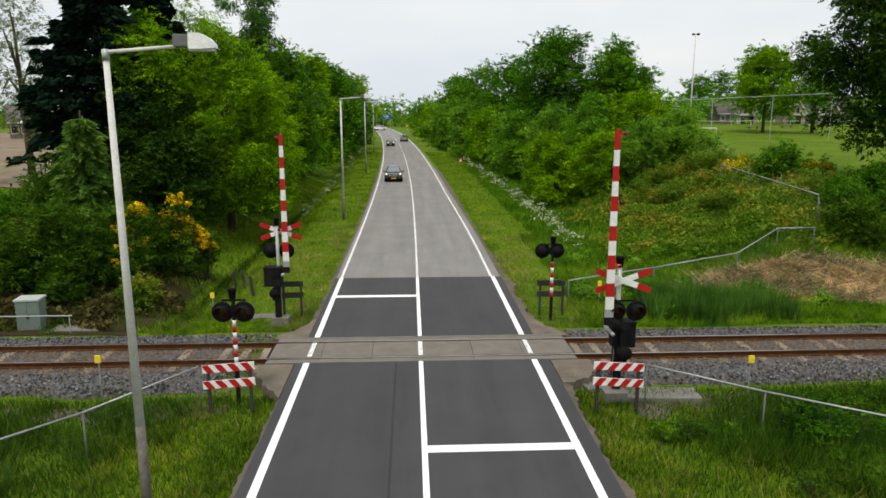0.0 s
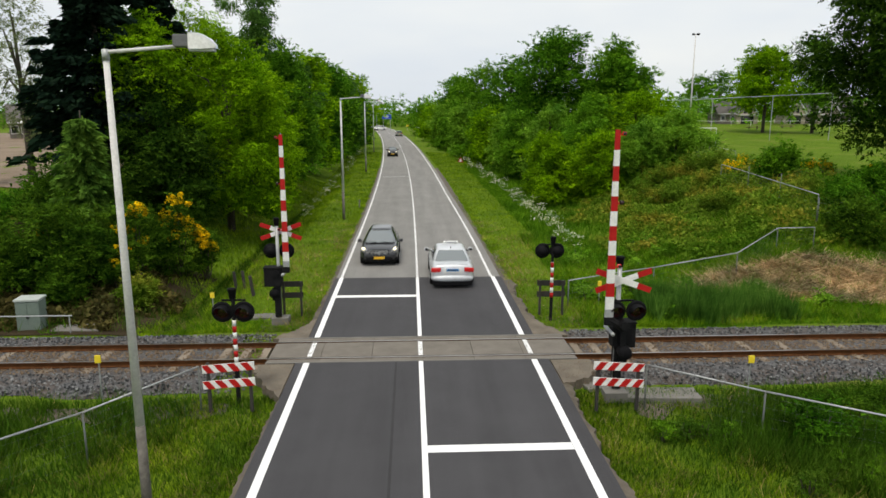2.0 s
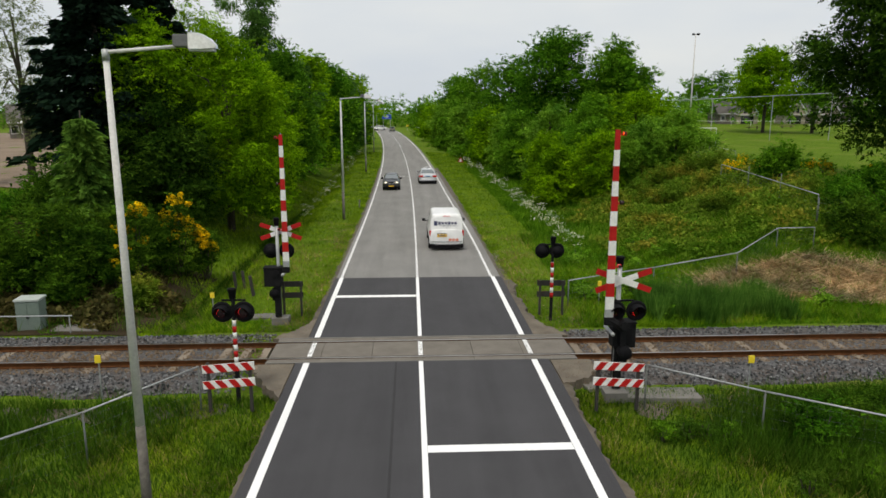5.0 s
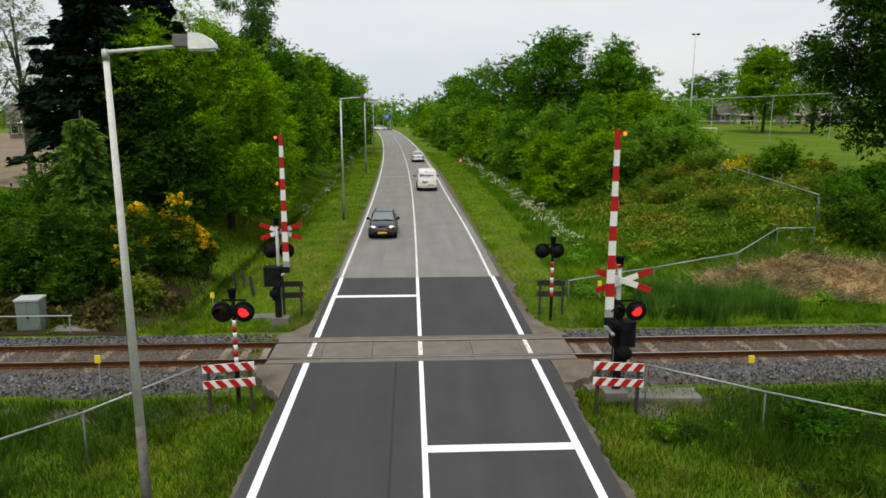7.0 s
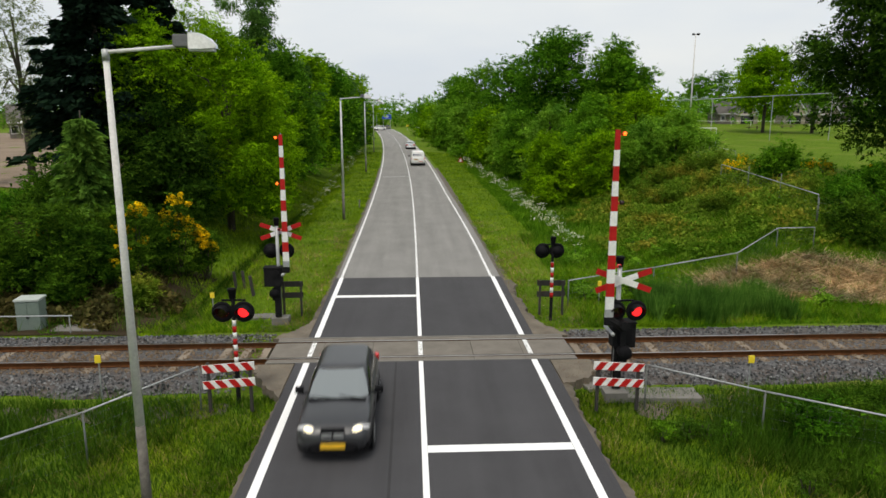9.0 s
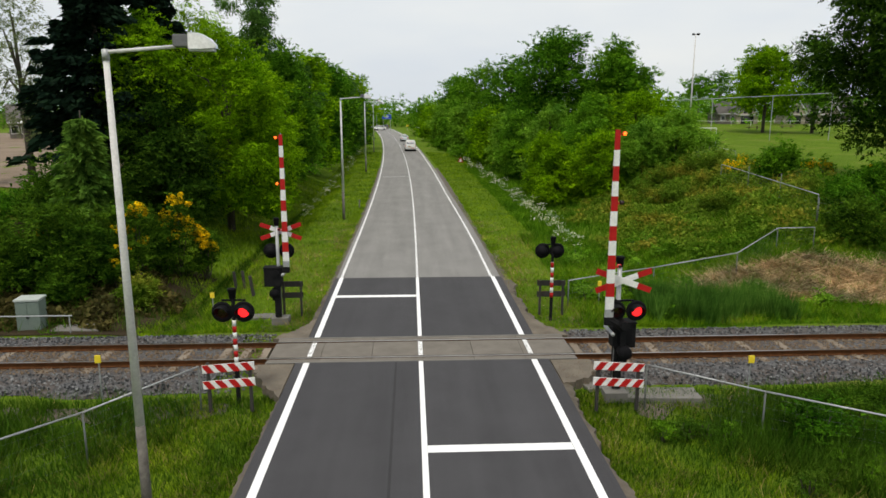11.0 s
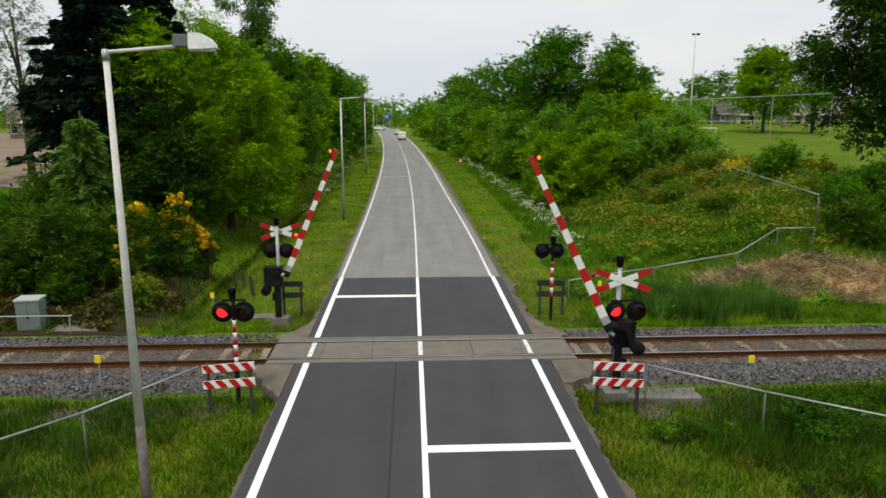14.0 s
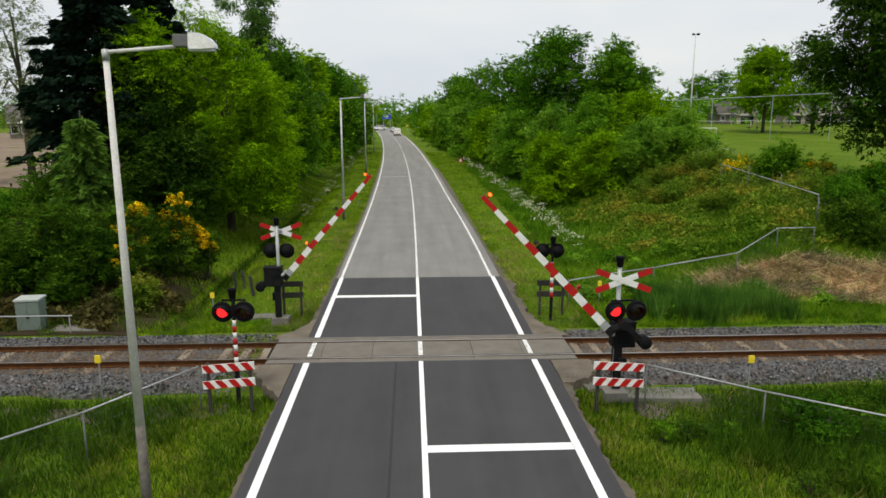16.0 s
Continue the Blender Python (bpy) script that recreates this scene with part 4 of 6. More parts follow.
rs, x, y = scatter(17, 40000, -18, -7, 3.0, 60, lambda x, y: off_road(x, y) & ((x > -10.2) | (y > 10)) & (abs(x + 9.4) > 0.3))
tagged(new("bank_grass", strips("bank_grass", blades(rs, x, y, 0.30, 0.02, 0.55), 3, L_GRASS)), "long green grass on the wooded bank", "grass", kind="stuff")
rs, x, y = scatter(18, 15000, 8.8, 14.2, 3.3, 6.8, lambda x, y: off_road(x, y) & (y > 3.6 + 0.35 * np.sin(x * 2.1)) & (y < 6.3 + 0.5 * np.sin(x * 1.4)))
tagged(new("green_reeds", strips("green_reeds", blades(rs, x, y, 1.0, 0.022, 0.3), 3, L_REED)), "upright green reeds beside the railway", "reeds", kind="stuff")
rs, x, y = scatter(19, 26000, 11.0, 26, 4.5, 12.0, reed_bed, -0.35)
tagged(new("dead_reeds", strips("dead_reeds", blades(rs, x, y, 0.40, 0.034, 2.4), 3, L_STRAW)), "flattened brown dead reeds on the bank", "reeds", kind="stuff")
rs, x, y = scatter(44, 5000, 11.0, 26, 4.5, 12.0, reed_bed, 0.3)
tagged(new("reed_shoots", strips("reed_shoots", blades(rs, x, y, 0.5, 0.016, 0.5), 3, L_LONG)), "fresh green shoots among the dead reeds", "reeds", kind="stuff")
# long ditch grass in dark blades, which also draw the ditch's shadow line
rs, x, y = scatter(46, 9000, -9.75, -9.0, 4.6, 40, off_road)
tagged(new("ditch_shadow_grass", strips("ditch_shadow_grass", blades(rs, x, y, 0.3, 0.018, 0.6), 3, L_LUSH)), "dark grass drawing the narrow ditch's shadow line", "grass", kind="stuff")
# white umbels along the ditch
rs = np.random.RandomState(21)
n = 170
y = 17 + 85 * rs.uniform(0, 1, n) ** 1.3
x = bend(y) + 9.1 + rs.normal(0, 0.6, n)
x2, y2 = bend(y[:60]) - 8.2 + rs.normal(0, 0.4, 60), y[:60] + 10
x, y = np.concatenate([x, x2]), np.concatenate([y, y2])
z = heights(x, y) + rs.uniform(0.5, 0.95, len(x))
q = 14
c = np.repeat(np.stack([x, y, z], 1), q, 0) + rs.normal(size=(len(x) * q, 3)) * np.array([0.16, 0.16, 0.06])
s = rs.uniform(0.018, 0.042, (len(c), 1))
ux, uy = np.array([[1, 0.2, 0.3]]), np.array([[-0.2, 1, 0.45]])
V = np.stack([c - ux * s, c + uy * s, c + ux * s, c - uy * s], 1)
tagged(new("cow_parsley", strips("cow_parsley", V, 4, L_UMBEL)), "white flowering cow parsley along the ditch", "flowers", kind="stuff")
st = blades(rs, np.repeat(x, 3), np.repeat(y, 3), 0.75, 0.015, 0.2)
tagged(new("cow_parsley_stalks", strips("cow_parsley_stalks", st, 3, L_LONG)), "green stalks of cow parsley", "flowers", kind="stuff")
# bramble mound
rs, x, y = scatter(23, 60000, 10.5, 30, 12, 40, lambda x, y: (x > 11.5 + 2 * np.sin(y * 0.6)) & (y > 11.5 + 1.5 * np.sin(x * 0.8)) & (x < 25 + 2 * np.sin(y)))
zz = heights(x, y) + rs.uniform(0, 1, len(x)) ** 0.6 * (0.55 + 0.5 * np.sin(x * 1.1 + np.sin(y * 0.8)) * np.sin(y * 0.9 + 1))
V = leaf_cloud(rs, np.zeros((1, 3)), np.array([0.12]), len(x), 0.145) + np.stack([x, y, np.maximum(zz, heights(x, y))], 1)[:, None, :]
tagged(new("bramble", strips("bramble", V, 4, L_BRAMBLE)), "low brownish-green bramble over the mound", "bramble", kind="stuff")
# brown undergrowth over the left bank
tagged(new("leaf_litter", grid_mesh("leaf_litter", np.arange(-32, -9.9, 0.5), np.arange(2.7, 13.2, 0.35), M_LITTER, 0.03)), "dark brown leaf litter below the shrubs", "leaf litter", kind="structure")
rs, x, y = scatter(25, 26000, -28, -9.8, 3.2, 11, lambda x, y: (y > 3.5 + 0.4 * np.sin(x * 1.3)) & (x < -10.6 + 0.8 * np.sin(y * 1.1)))
zz = heights(x, y) + rs.uniform(0, 0.35, len(x)) * (1 + np.sin(x * 1.7) * np.sin(y * 1.9))
V = leaf_cloud(rs, np.zeros((1, 3)), np.array([0.08]), len(x), 0.17) + np.stack([x, y, zz], 1)[:, None, :]
tagged(new("undergrowth", strips("undergrowth", V, 4, L_UNDER)), "brown dry undergrowth below the shrubs", "undergrowth", kind="stuff")
rs, x, y = scatter(26, 12000, -26, -9.8, 3.0, 12, off_road, 0.2)
tagged(new("bank_tufts", strips("bank_tufts", blades(rs, x, y, 0.45, 0.018, 0.5), 3, L_LUSH)), "dark green grass tufts below the shrubs", "grass", kind="stuff")
field = grid_mesh("bare_field", np.arange(-95, -25.9, 3.0), np.arange(26, 118, 3.0), M_SOIL, 0.06)
tagged(new("bare_field", field), "bare sandy ploughed field behind the trees", "field", kind="structure")
rs, x, y = scatter(52, 60000, -18, 18, -13, -3.0, off_road, 0.35)
tagged(new("straw_grass", strips("straw_grass", blades(rs, x, y, 0.24, 0.010, 0.9), 3, L_DRY)), "yellowish dry blades among the green grass", "grass", kind="stuff")
rs, x, y = scatter(53, 30000, -10, 24, 3.0, 20, clear, 0.45)
tagged(new("straw_grass", strips("straw_grass", blades(rs, x, y, 0.40, 0.013, 0.7), 3, L_DRY)), "yellowish dry blades on the railway bank", "grass", kind="stuff")
rs, x, y = scatter(54, 26000, 3.74, 4.6, -13, 40)
x = (x - 3.74) ** 1.2 + 3.74
side = np.where(np.arange(len(x)) % 2 == 0, 1, -1)
x = np.where(side > 0, x - narrow(y), -x) + bend(y)
k = (y < -3.0) | (y > 3.2)
tagged(new("edge_grass", strips("edge_grass", blades(rs, x[k], y[k], 0.10, 0.012, 0.9), 3, L_GRASS)), "short grass creeping over the road edge", "grass", kind="stuff")
# weeds, dry grass and grit
rs = np.random.RandomState(41)
for k in range(34):
    x, y = rs.uniform(6.6, 17.5), rs.uniform(3.6, 19)
    if reed_bed(x, y) or not off_road(x, y):
        continue
    shrub(x, y, ground_z(x, y) + rs.uniform(0.5, 1.0), rs.uniform(0.6, 1.3), (L_MID, L_WILLOW, L_LONG)[k % 3], "leafy green weeds in the long grass", 260, 0.13, 300 + k, "weeds on the bank", "weed_clump")
for k in range(26):
    x, y = 9.2 + 0.30 * k + rs.uniform(-0.2, 0.2), -4.0 - rs.uniform(0, 2.4)
    shrub(x, y, ground_z(x, y) + rs.uniform(0.9, 1.3), rs.uniform(1.0, 1.6), (L_DEEP, L_SHADY)[k % 2], "dark nettle clump beside the ballast", 700, 0.09, 380 + k, "nettles beside the ballast", "nettle_clump")
for k in range(16):
    x, y = rs.uniform(5.6, 13.0), rs.uniform(-9.5, -4.4)
    shrub(x, y, ground_z(x, y) + rs.uniform(0.3, 0.65), rs.uniform(0.5, 1.0), (L_LUSH, L_LONG)[k % 2], "leafy green weeds by the fence", 420, 0.06, 340 + k, "weeds by the fence", "weed_clump")
rs, x, y = scatter(42, 90000, -6.4, 6.4, -13, 26, lambda x, y: off_road(x, y) & (abs(x) < 4.6 + 1.2 * np.sin(y * 0.7 + 1) ** 2), 0.2)
V = blades(rs, x, y, 0.10, 0.012, 1.2)[: 22000]
tagged(new("dry_grass", strips("dry_grass", V, 3, L_STRAW)), "short dry grass along the asphalt edge", "grass", kind="stuff")
rs = np.random.RandomState(43)
x = rs.uniform(3.8, 5.6, 2600) * rs.choice([-1, 1], 2600)
y = rs.choice([-1, 1], 2600) * rs.uniform(1.15, 4.2, 2600)
z = np.where(abs(y) < 3.2, np.maximum(heights(x, y), -0.035), heights(x, y)) + 0.005
V = np.stack([x, y, z], 1)[:, None, :] + octa[None] * rs.uniform(0.006, 0.018, (2600, 6, 1))
me = mesh_from("grit", V.reshape(-1, 3), [tuple(6 * i + c for c in t) for i in range(2600) for t in tri], M_RUSTSTONE)
tagged(new("grit", me), "loose grey grit beside the crossing", "grit", kind="stuff")


# ---- street lamps ----
def street_lamp(x, y, z, height, reach=1.75):
    t = thing("street_lamp", Matrix.Translation((x, y, z)), "grey metal street lamp with a straight arm and flat lantern", "street lamp", "street lamps along the road")
    part("foot", tube((0, 0, -0.4), (0, 0, 2.0), 0.096, 0.088, 16), M_DIRTY, t, "soiled lower pole", True)
    part("pole", tube((0, 0, 2.0), (0, 0, height), 0.084, 0.05, 16), M_ALU, t, smooth=True)
    part("collar", tube((0, 0, height - 0.14), (0, 0, height + 0.05), 0.062, 0.062, 14), M_STEEL, t, smooth=True)
    part("arm", tube((0, 0, height), (reach - 0.39, 0, height + 0.10), 0.034, 0.03, 12), M_ALU, t, smooth=True)
    vs = []
    for xx, w, lo, hi in ((reach - 0.15, 0.13, -0.02, 0.20), (reach - 0.13, 0.16, -0.03, 0.24), (reach + 0.05, 0.17, -0.03, 0.23), (reach + 0.2, 0.14, -0.02, 0.15), (reach + 0.3, 0.08, -0.01, 0.04)):
        z0 = height + 0.08
        vs += [(xx, -w, z0 + lo), (xx, w, z0 + lo), (xx, w * 0.8, z0 + hi), (xx, -w * 0.8, z0 + hi)]
    fs = [(4 * j + k, 4 * j + (k + 1) % 4, 4 * j + 4 + (k + 1) % 4, 4 * j + 4 + k) for j in range(4) for k in range(4)] + [(3, 2, 1, 0), (16, 17, 18, 19)]
    lantern = part("lantern", mesh_from("lantern", vs, fs, M_TRIM), None, t, "white lantern hood")
    part("gear_box", box(0.25, 0.25, 0.2, (reach - 0.275, 0, height + 0.19), 0.015), M_GEAR, lantern, "grey gear housing")
    part("diffuser", box(0.42, 0.2, 0.05, (reach + 0.06, 0, height + 0.035), 0.02), M_HEADOFF, lantern, "clear lamp glass")
    return t


street_lamp(-5.47, -8.3, -0.5, 8.80, 1.57)
street_lamp(-5.0, 26.9, -0.1, 8.3)
for x, y, h in ((-5.8, 64.2, 8.5), (-6.9, 104.3, 8.5), (-9.6, 145.0, 8.4), (-13.0, 182.0, 8.4)):
    street_lamp(x, y, ground_z(x, y), h)


# ---- crossing signals and barriers ----
def striped_post(t, x, y, z0, z1, r=0.05, step=0.16, name="post", first=0):
    p = part(name, tube((x, y, z0), (x, y, z0 + 0.02), r, r, 12), M_DGREY, t)
    k, z = first, z0
    while z < z1 - 1e-3:
        e = min(z1, z + step)
        part("stripe", tube((x, y, z), (x, y, e), r, r, 12), (M_WHITE, M_RED)[k % 2], p, smooth=True)
        z, k = e, k + 1
    return p


LENSES = []


def lamp_head(t, x, y, z, right):
    """A round black signal head with a deep visor; its lens insert turns its lit face out."""
    at = Matrix.Translation((x, y, z))
    h = part("signal_head", lathe([(0.02, 0.16), (0.15, 0.14), (0.19, 0.0), (0.19, -0.02), (0.15, -0.02), (0.15, 0.02)], 24), M_BLACK, t, "round black signal head", True, at)
    part("backboard", lathe([(0.275, 0.01), (0.28, -0.005), (0.27, -0.02), (0.15, -0.021), (0.15, 0.009)], 28), M_BLACK, h, smooth=True)
    v, f = [], []
    for j, d in enumerate((-0.01, -0.30)):
        for k in range(15):
            u = math.radians(-25 + 230 * k / 14)
            rr = 0.20 - 0.012 * j
            for r in (rr, rr - 0.008):
                v.append((r * math.cos(u), d if math.sin(u) > 0.2 or j == 0 else d * (0.45 + 0.5 * max(0, math.sin(u) + 0.4)), r * math.sin(u)))
    for k in range(14):
        a, b = 2 * k, 30 + 2 * k
        f += [(a, a + 2, b + 2, b), (a + 1, b + 1, b + 3, a + 3), (b, b + 2, b + 3, b + 1)]
    part("visor", mesh_from("visor", v, f, M_BLACK), None, h)
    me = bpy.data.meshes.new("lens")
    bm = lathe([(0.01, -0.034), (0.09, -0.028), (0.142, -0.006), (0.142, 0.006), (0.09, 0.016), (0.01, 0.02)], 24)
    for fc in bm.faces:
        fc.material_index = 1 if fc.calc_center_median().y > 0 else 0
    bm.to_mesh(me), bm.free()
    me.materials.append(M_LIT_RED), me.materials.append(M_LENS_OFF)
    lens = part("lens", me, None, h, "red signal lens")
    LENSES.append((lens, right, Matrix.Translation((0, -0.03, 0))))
    return h


def bell(t, x, y, z):
    part("bell", lathe([(0.06, 0.0), (0.085, 0.02), (0.11, 0.26), (0.12, 0.28), (0.02, 0.31)], 16, "z"), M_BLACK, t, "black warning bell", True, Matrix.Translation((x, y, z)))


def cross(t, x, y, z, back=False):
    c = part("crossbuck", tube((x, y - 0.02, z), (x, y + 0.05, z), 0.06, 0.06, 12), M_STEEL, t, "red and white crossing sign")
    for a in (20, -20):
        m = Matrix.Translation((x, y - 0.03 - (0.012 if a > 0 else 0), z)) @ pose(0, 0, 0, 0, a, 0)
        part("white_bar", box(0.80, 0.014, 0.155, (0, 0, 0), 0.004, m=m), M_WHITE, c)
        for s in (-1, 1):
            part("red_end", box(0.38, 0.016, 0.157, (s * 0.59, 0, 0), 0.006, m=m), M_RED, c)


def striped_board(t, w, z, h=0.2, lean=1, tilt=0.0, wood=False):
    b = part("board", box(w, 0.03, h, (0, 0, z), 0.004), M_WOOD if wood else M_WHITE, t, "white board with slanted red stripes", at=Matrix.Translation((0, 0, z)) @ pose(0, 0, 0, 0, tilt, 0) @ Matrix.Translation((0, 0, -z)))
    n = 4
    for k in range(n):
        x0 = -w / 2 + 0.02 + k * w / n
        d, sl = 0.185, 0.15
        v = [(x0, -0.019, z - h / 2), (x0 + d, -0.019, z - h / 2), (min(w / 2, x0 + d + sl), -0.019, z + h / 2), (min(w / 2, x0 + sl), -0.019, z + h / 2)]
        v = [(p[0] * lean, p[1], p[2]) for p in v][::lean]
        v += [(p[0], -0.014, p[2]) for p in v]
        f = [(0, 1, 2, 3), (7, 6, 5, 4), (0, 4, 5, 1), (1, 5, 6, 2), (2, 6, 7, 3), (3, 7, 4, 0)]
        part("red_stripe", mesh_from("red_stripe", v, f, M_RED), None, b)


def guard_boards(x, y, z, turn, lean=1, width=1.33, tilt=0.0, wood=False):
    t = thing("striped_guard", pose(x, y, z, 0, 0, turn), "low guard fence of red and white striped boards", "barrier", "striped guards at the crossing")
    striped_board(t, width, 0.93, 0.215, lean, tilt, wood)
    striped_board(t, width, 0.50, 0.215, lean, tilt, wood)
    for s in (-0.40 * width, 0.40 * width):
        part("post", box(0.08, 0.08, 1.35, (s, 0.06, 0.37), 0.006), M_WOOD, t, "dark wooden post")
    return t


guard_boards(-5.02, -3.8, -0.03, 0, -1, tilt=-4)
guard_boards(5.02, -4.1, -0.07, 0, 1, tilt=4)
guard_boards(4.98, 4.4, 0.02, 178, 1, 1.08, wood=True)
guard_boards(-4.80, 4.6, 0.04, 182, 1, 0.8, wood=True)

# small signal on a striped post in front of the left guard
t = thing("crossing_signal", Matrix.Translation((-4.96, -3.2, 0)), "twin red crossing lights on a red and white striped post", "crossing signal", "signals at the crossing")
part("post_foot", tube((0, 0, -0.4), (0, 0, 0.80), 0.06, 0.06, 12), M_DGREY, t, "dark lower post")
striped_post(t, 0, 0, 0.80, 1.98, 0.055, 0.17)
part("mount", box(0.62, 0.05, 0.05, (0, 0.06, 2.50), 0.01), M_BLACK, t)
part("upper_post", tube((0, 0.02, 1.98), (0, 0.02, 2.56), 0.05, 0.05, 12), M_DGREY, t)
lamp_head(t, -0.275, -0.02, 2.21, False)
lamp_head(t, 0.275, -0.02, 2.21, True)
bell(t, -0.02, 0.05, 2.53)
# small signal on the far right, seen from behind
t = thing("crossing_signal", pose(4.87, 3.8, 0, 0, 0, 180), "black backs of twin crossing lights on a striped post", "crossing signal", "signals at the crossing")
part("post_foot", tube((0, 0, -0.4), (0, 0, 0.55), 0.06, 0.06, 12), M_DGREY, t, "dark lower post")
striped_post(t, 0, 0, 0.55, 1.9, 0.06, 0.19, first=1)
part("upper_post", tube((0, 0.02, 1.9), (0, 0.02, 2.6), 0.05, 0.05, 12), M_DGREY, t)
part("mount", box(0.62, 0.05, 0.05, (0, 0.06, 2.56), 0.01), M_BLACK, t)
lamp_head(t, -0.15, 0.0, 2.32, False)
lamp_head(t, 0.38, 0.0, 2.32, True)
bell(t, 0, 0.03, 2.56)


def barrier_signal(x, y, z, turn, hx, hz, label):
    """A signal mast with cross, twin lights and the barrier's drive."""
    t = thing("barrier_signal", pose(x, y, z, 0, 0, turn), label, "barrier signal", "signals at the crossing")
    part("foundation", box(0.62, 0.5, 0.3, (0, 0, -0.19), 0.02), M_CONC, t, "concrete foot")
    part("mast", tube((0, 0.06, 0), (0, 0.06, 3.38), 0.07, 0.06, 14), M_STEEL, t, "grey steel mast", True)
    part("pedestal", box(0.22, 0.26, 1.2, (0.05, 0.12, 0.6), 0.02), M_DGREY, t, "dark grey pedestal")
    d = part("drive_box", box(0.62, 0.42, 0.66, (0.18, 0.14, 1.50), 0.03), M_DGREY, t, "dark grey drive housing")
    part("lid", box(0.66, 0.46, 0.05, (0.18, 0.14, 1.855), 0.015), M_DGREY, d)
    part("cover", box(0.4, 0.02, 0.45, (0.18, -0.08, 1.50), 0.008), M_BLACK, d)
    part("shaft", tube((-0.2, -0.3, 1.62), (-0.2, 0.45, 1.62), 0.05, 0.05, 12), M_STEEL, d, smooth=True)
    part("cable_box", box(0.22, 0.16, 0.30, (0.16, -0.02, 0.72), 0.015), M_DGREY, t)
    part("mount", box(0.60, 0.05, 0.05, (0.1, 0.02, 2.46), 0.01), M_BLACK, t)
    lamp_head(t, -0.10 + hx, -0.06, 2.2 + hz, False)
    lamp_head(t, 0.46 + hx, -0.06, 2.2 + hz, True)
    cross(t, 0.08 + hx, -0.03, 3.02 + hz * 0.5)
    bell(t, 0, 0.06, 3.36)
    return t


barrier_signal(5.16, -3.35, -0.05, 0, 0.0, 0.0, "barrier drive with red and white cross and twin lights")
barrier_signal(-5.14, 3.95, -0.05, 180, -0.2, 0.22, "barrier drive with cross and lights facing the other way")
B_LENSES = []


def boom(side, long):
    """A red and white boom, built upright; its pivot is the origin."""
    t = thing("barrier_boom", Matrix(), "red and white striped barrier boom with small lamps", "barrier boom", "booms at the crossing")
    bx = -0.37 * side
    beam = part("beam", box(0.02, 0.02, 4.9, (bx, 0, 2.5)), M_GREYB, t)
    edge = [0.02, 0.40, 0.74, 1.10, 1.47, 1.84, 2.22, 2.60, 2.98, 3.36, 3.74, 4.12, 4.52, long]
    for k in range(len(edge) - 1):
        a, b = edge[k], edge[k + 1]
        w0, w1 = 0.225 - 0.021 * a, 0.225 - 0.021 * b
        vs = [(bx + sx * w / 2, sy * 0.035, zz) for w, zz in ((w0, a), (w1, b)) for sx, sy in ((-1, -1), (1, -1), (1, 1), (-1, 1))]
        fs = [(0, 1, 5, 4), (1, 2, 6, 5), (2, 3, 7, 6), (3, 0, 4, 7), (3, 2, 1, 0), (4, 5, 6, 7)]
        part("stripe", mesh_from("stripe", vs, fs, M_GREYB if k == 0 else (M_WHITE, M_RED)[k % 2 == 0 or k == 12]), None, beam)
    part("fork_arm", tube((bx, 0.02, 0.12), (0.05 * side, 0.02, -0.12), 0.10, 0.13, 8), M_DGREY, t, "dark fork arm")
    part("fork_head", box(0.24, 0.14, 0.22, (bx, 0, 0.08), 0.03), M_DGREY, t)
    part("hub", tube((0, -0.22, 0), (0, 0.3, 0), 0.11, 0.11, 14), M_DGREY, t)
    part("counterweight", lathe([(0.15, -0.17), (0.17, -0.15), (0.17, 0.15), (0.15, 0.17)], 18), M_BLACK, t, "black counterweight", True, Matrix.Translation((0.09 * side, 0.0, -0.78)))
    part("weight_arm", box(0.14, 0.06, 0.85, (0.045 * side, 0.0, -0.38), 0.01), M_DGREY, t)
    for z, kind in ((long - 0.1, 0), (3.2, 1), (1.55, 2)):
        w = 0.19 - 0.019 * z
        h = part("boom_lamp", box(0.11, 0.07, 0.10, (bx + side * (w / 2 + 0.12), 0, z), 0.02), (M_RED, M_BLACK, M_RED)[kind] if kind else M_RED, t, "small boom lamp")
        part("bracket", box(0.16, 0.03, 0.04, (bx + side * (w / 2 + 0.03), 0, z - 0.02), 0.005), M_RED, h)
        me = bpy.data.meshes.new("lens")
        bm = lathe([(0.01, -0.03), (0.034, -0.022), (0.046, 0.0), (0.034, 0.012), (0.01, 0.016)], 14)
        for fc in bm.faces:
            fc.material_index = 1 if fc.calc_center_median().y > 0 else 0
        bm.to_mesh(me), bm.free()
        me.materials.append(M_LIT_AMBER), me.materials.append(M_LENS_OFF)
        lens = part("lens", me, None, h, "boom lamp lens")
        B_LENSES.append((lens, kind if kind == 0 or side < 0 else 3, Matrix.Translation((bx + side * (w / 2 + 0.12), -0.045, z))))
    return t


BOOM_R, BOOM_L = boom(1, 5.02), boom(-1, 4.9)
PIVOT_R, PIVOT_L = (5.20, -3.62, 1.86), (-5.20, 3.75, 1.64)

# concrete plates, markers, posts and cabinet
for x, y, sx, sy, a in ((6.35, -3.25, 2.3, 0.75, -4), (-6.35, 4.9, 1.7, 0.6, 4), (-12.3, 3.6, 1.7, 0.8, 2), (4.9, -2.7, 0.8, 0.5, 10)):
    z = ground_z(x, y)
    t = tagged(part("concrete_plate", box(sx, sy, 0.34, (0, 0, 0), 0.015), M_CONC, None, at=pose(x, y, z - 0.08, 0, 0, a)), "weathered flat concrete plate in the grass", "concrete plate", "plates by the railway")


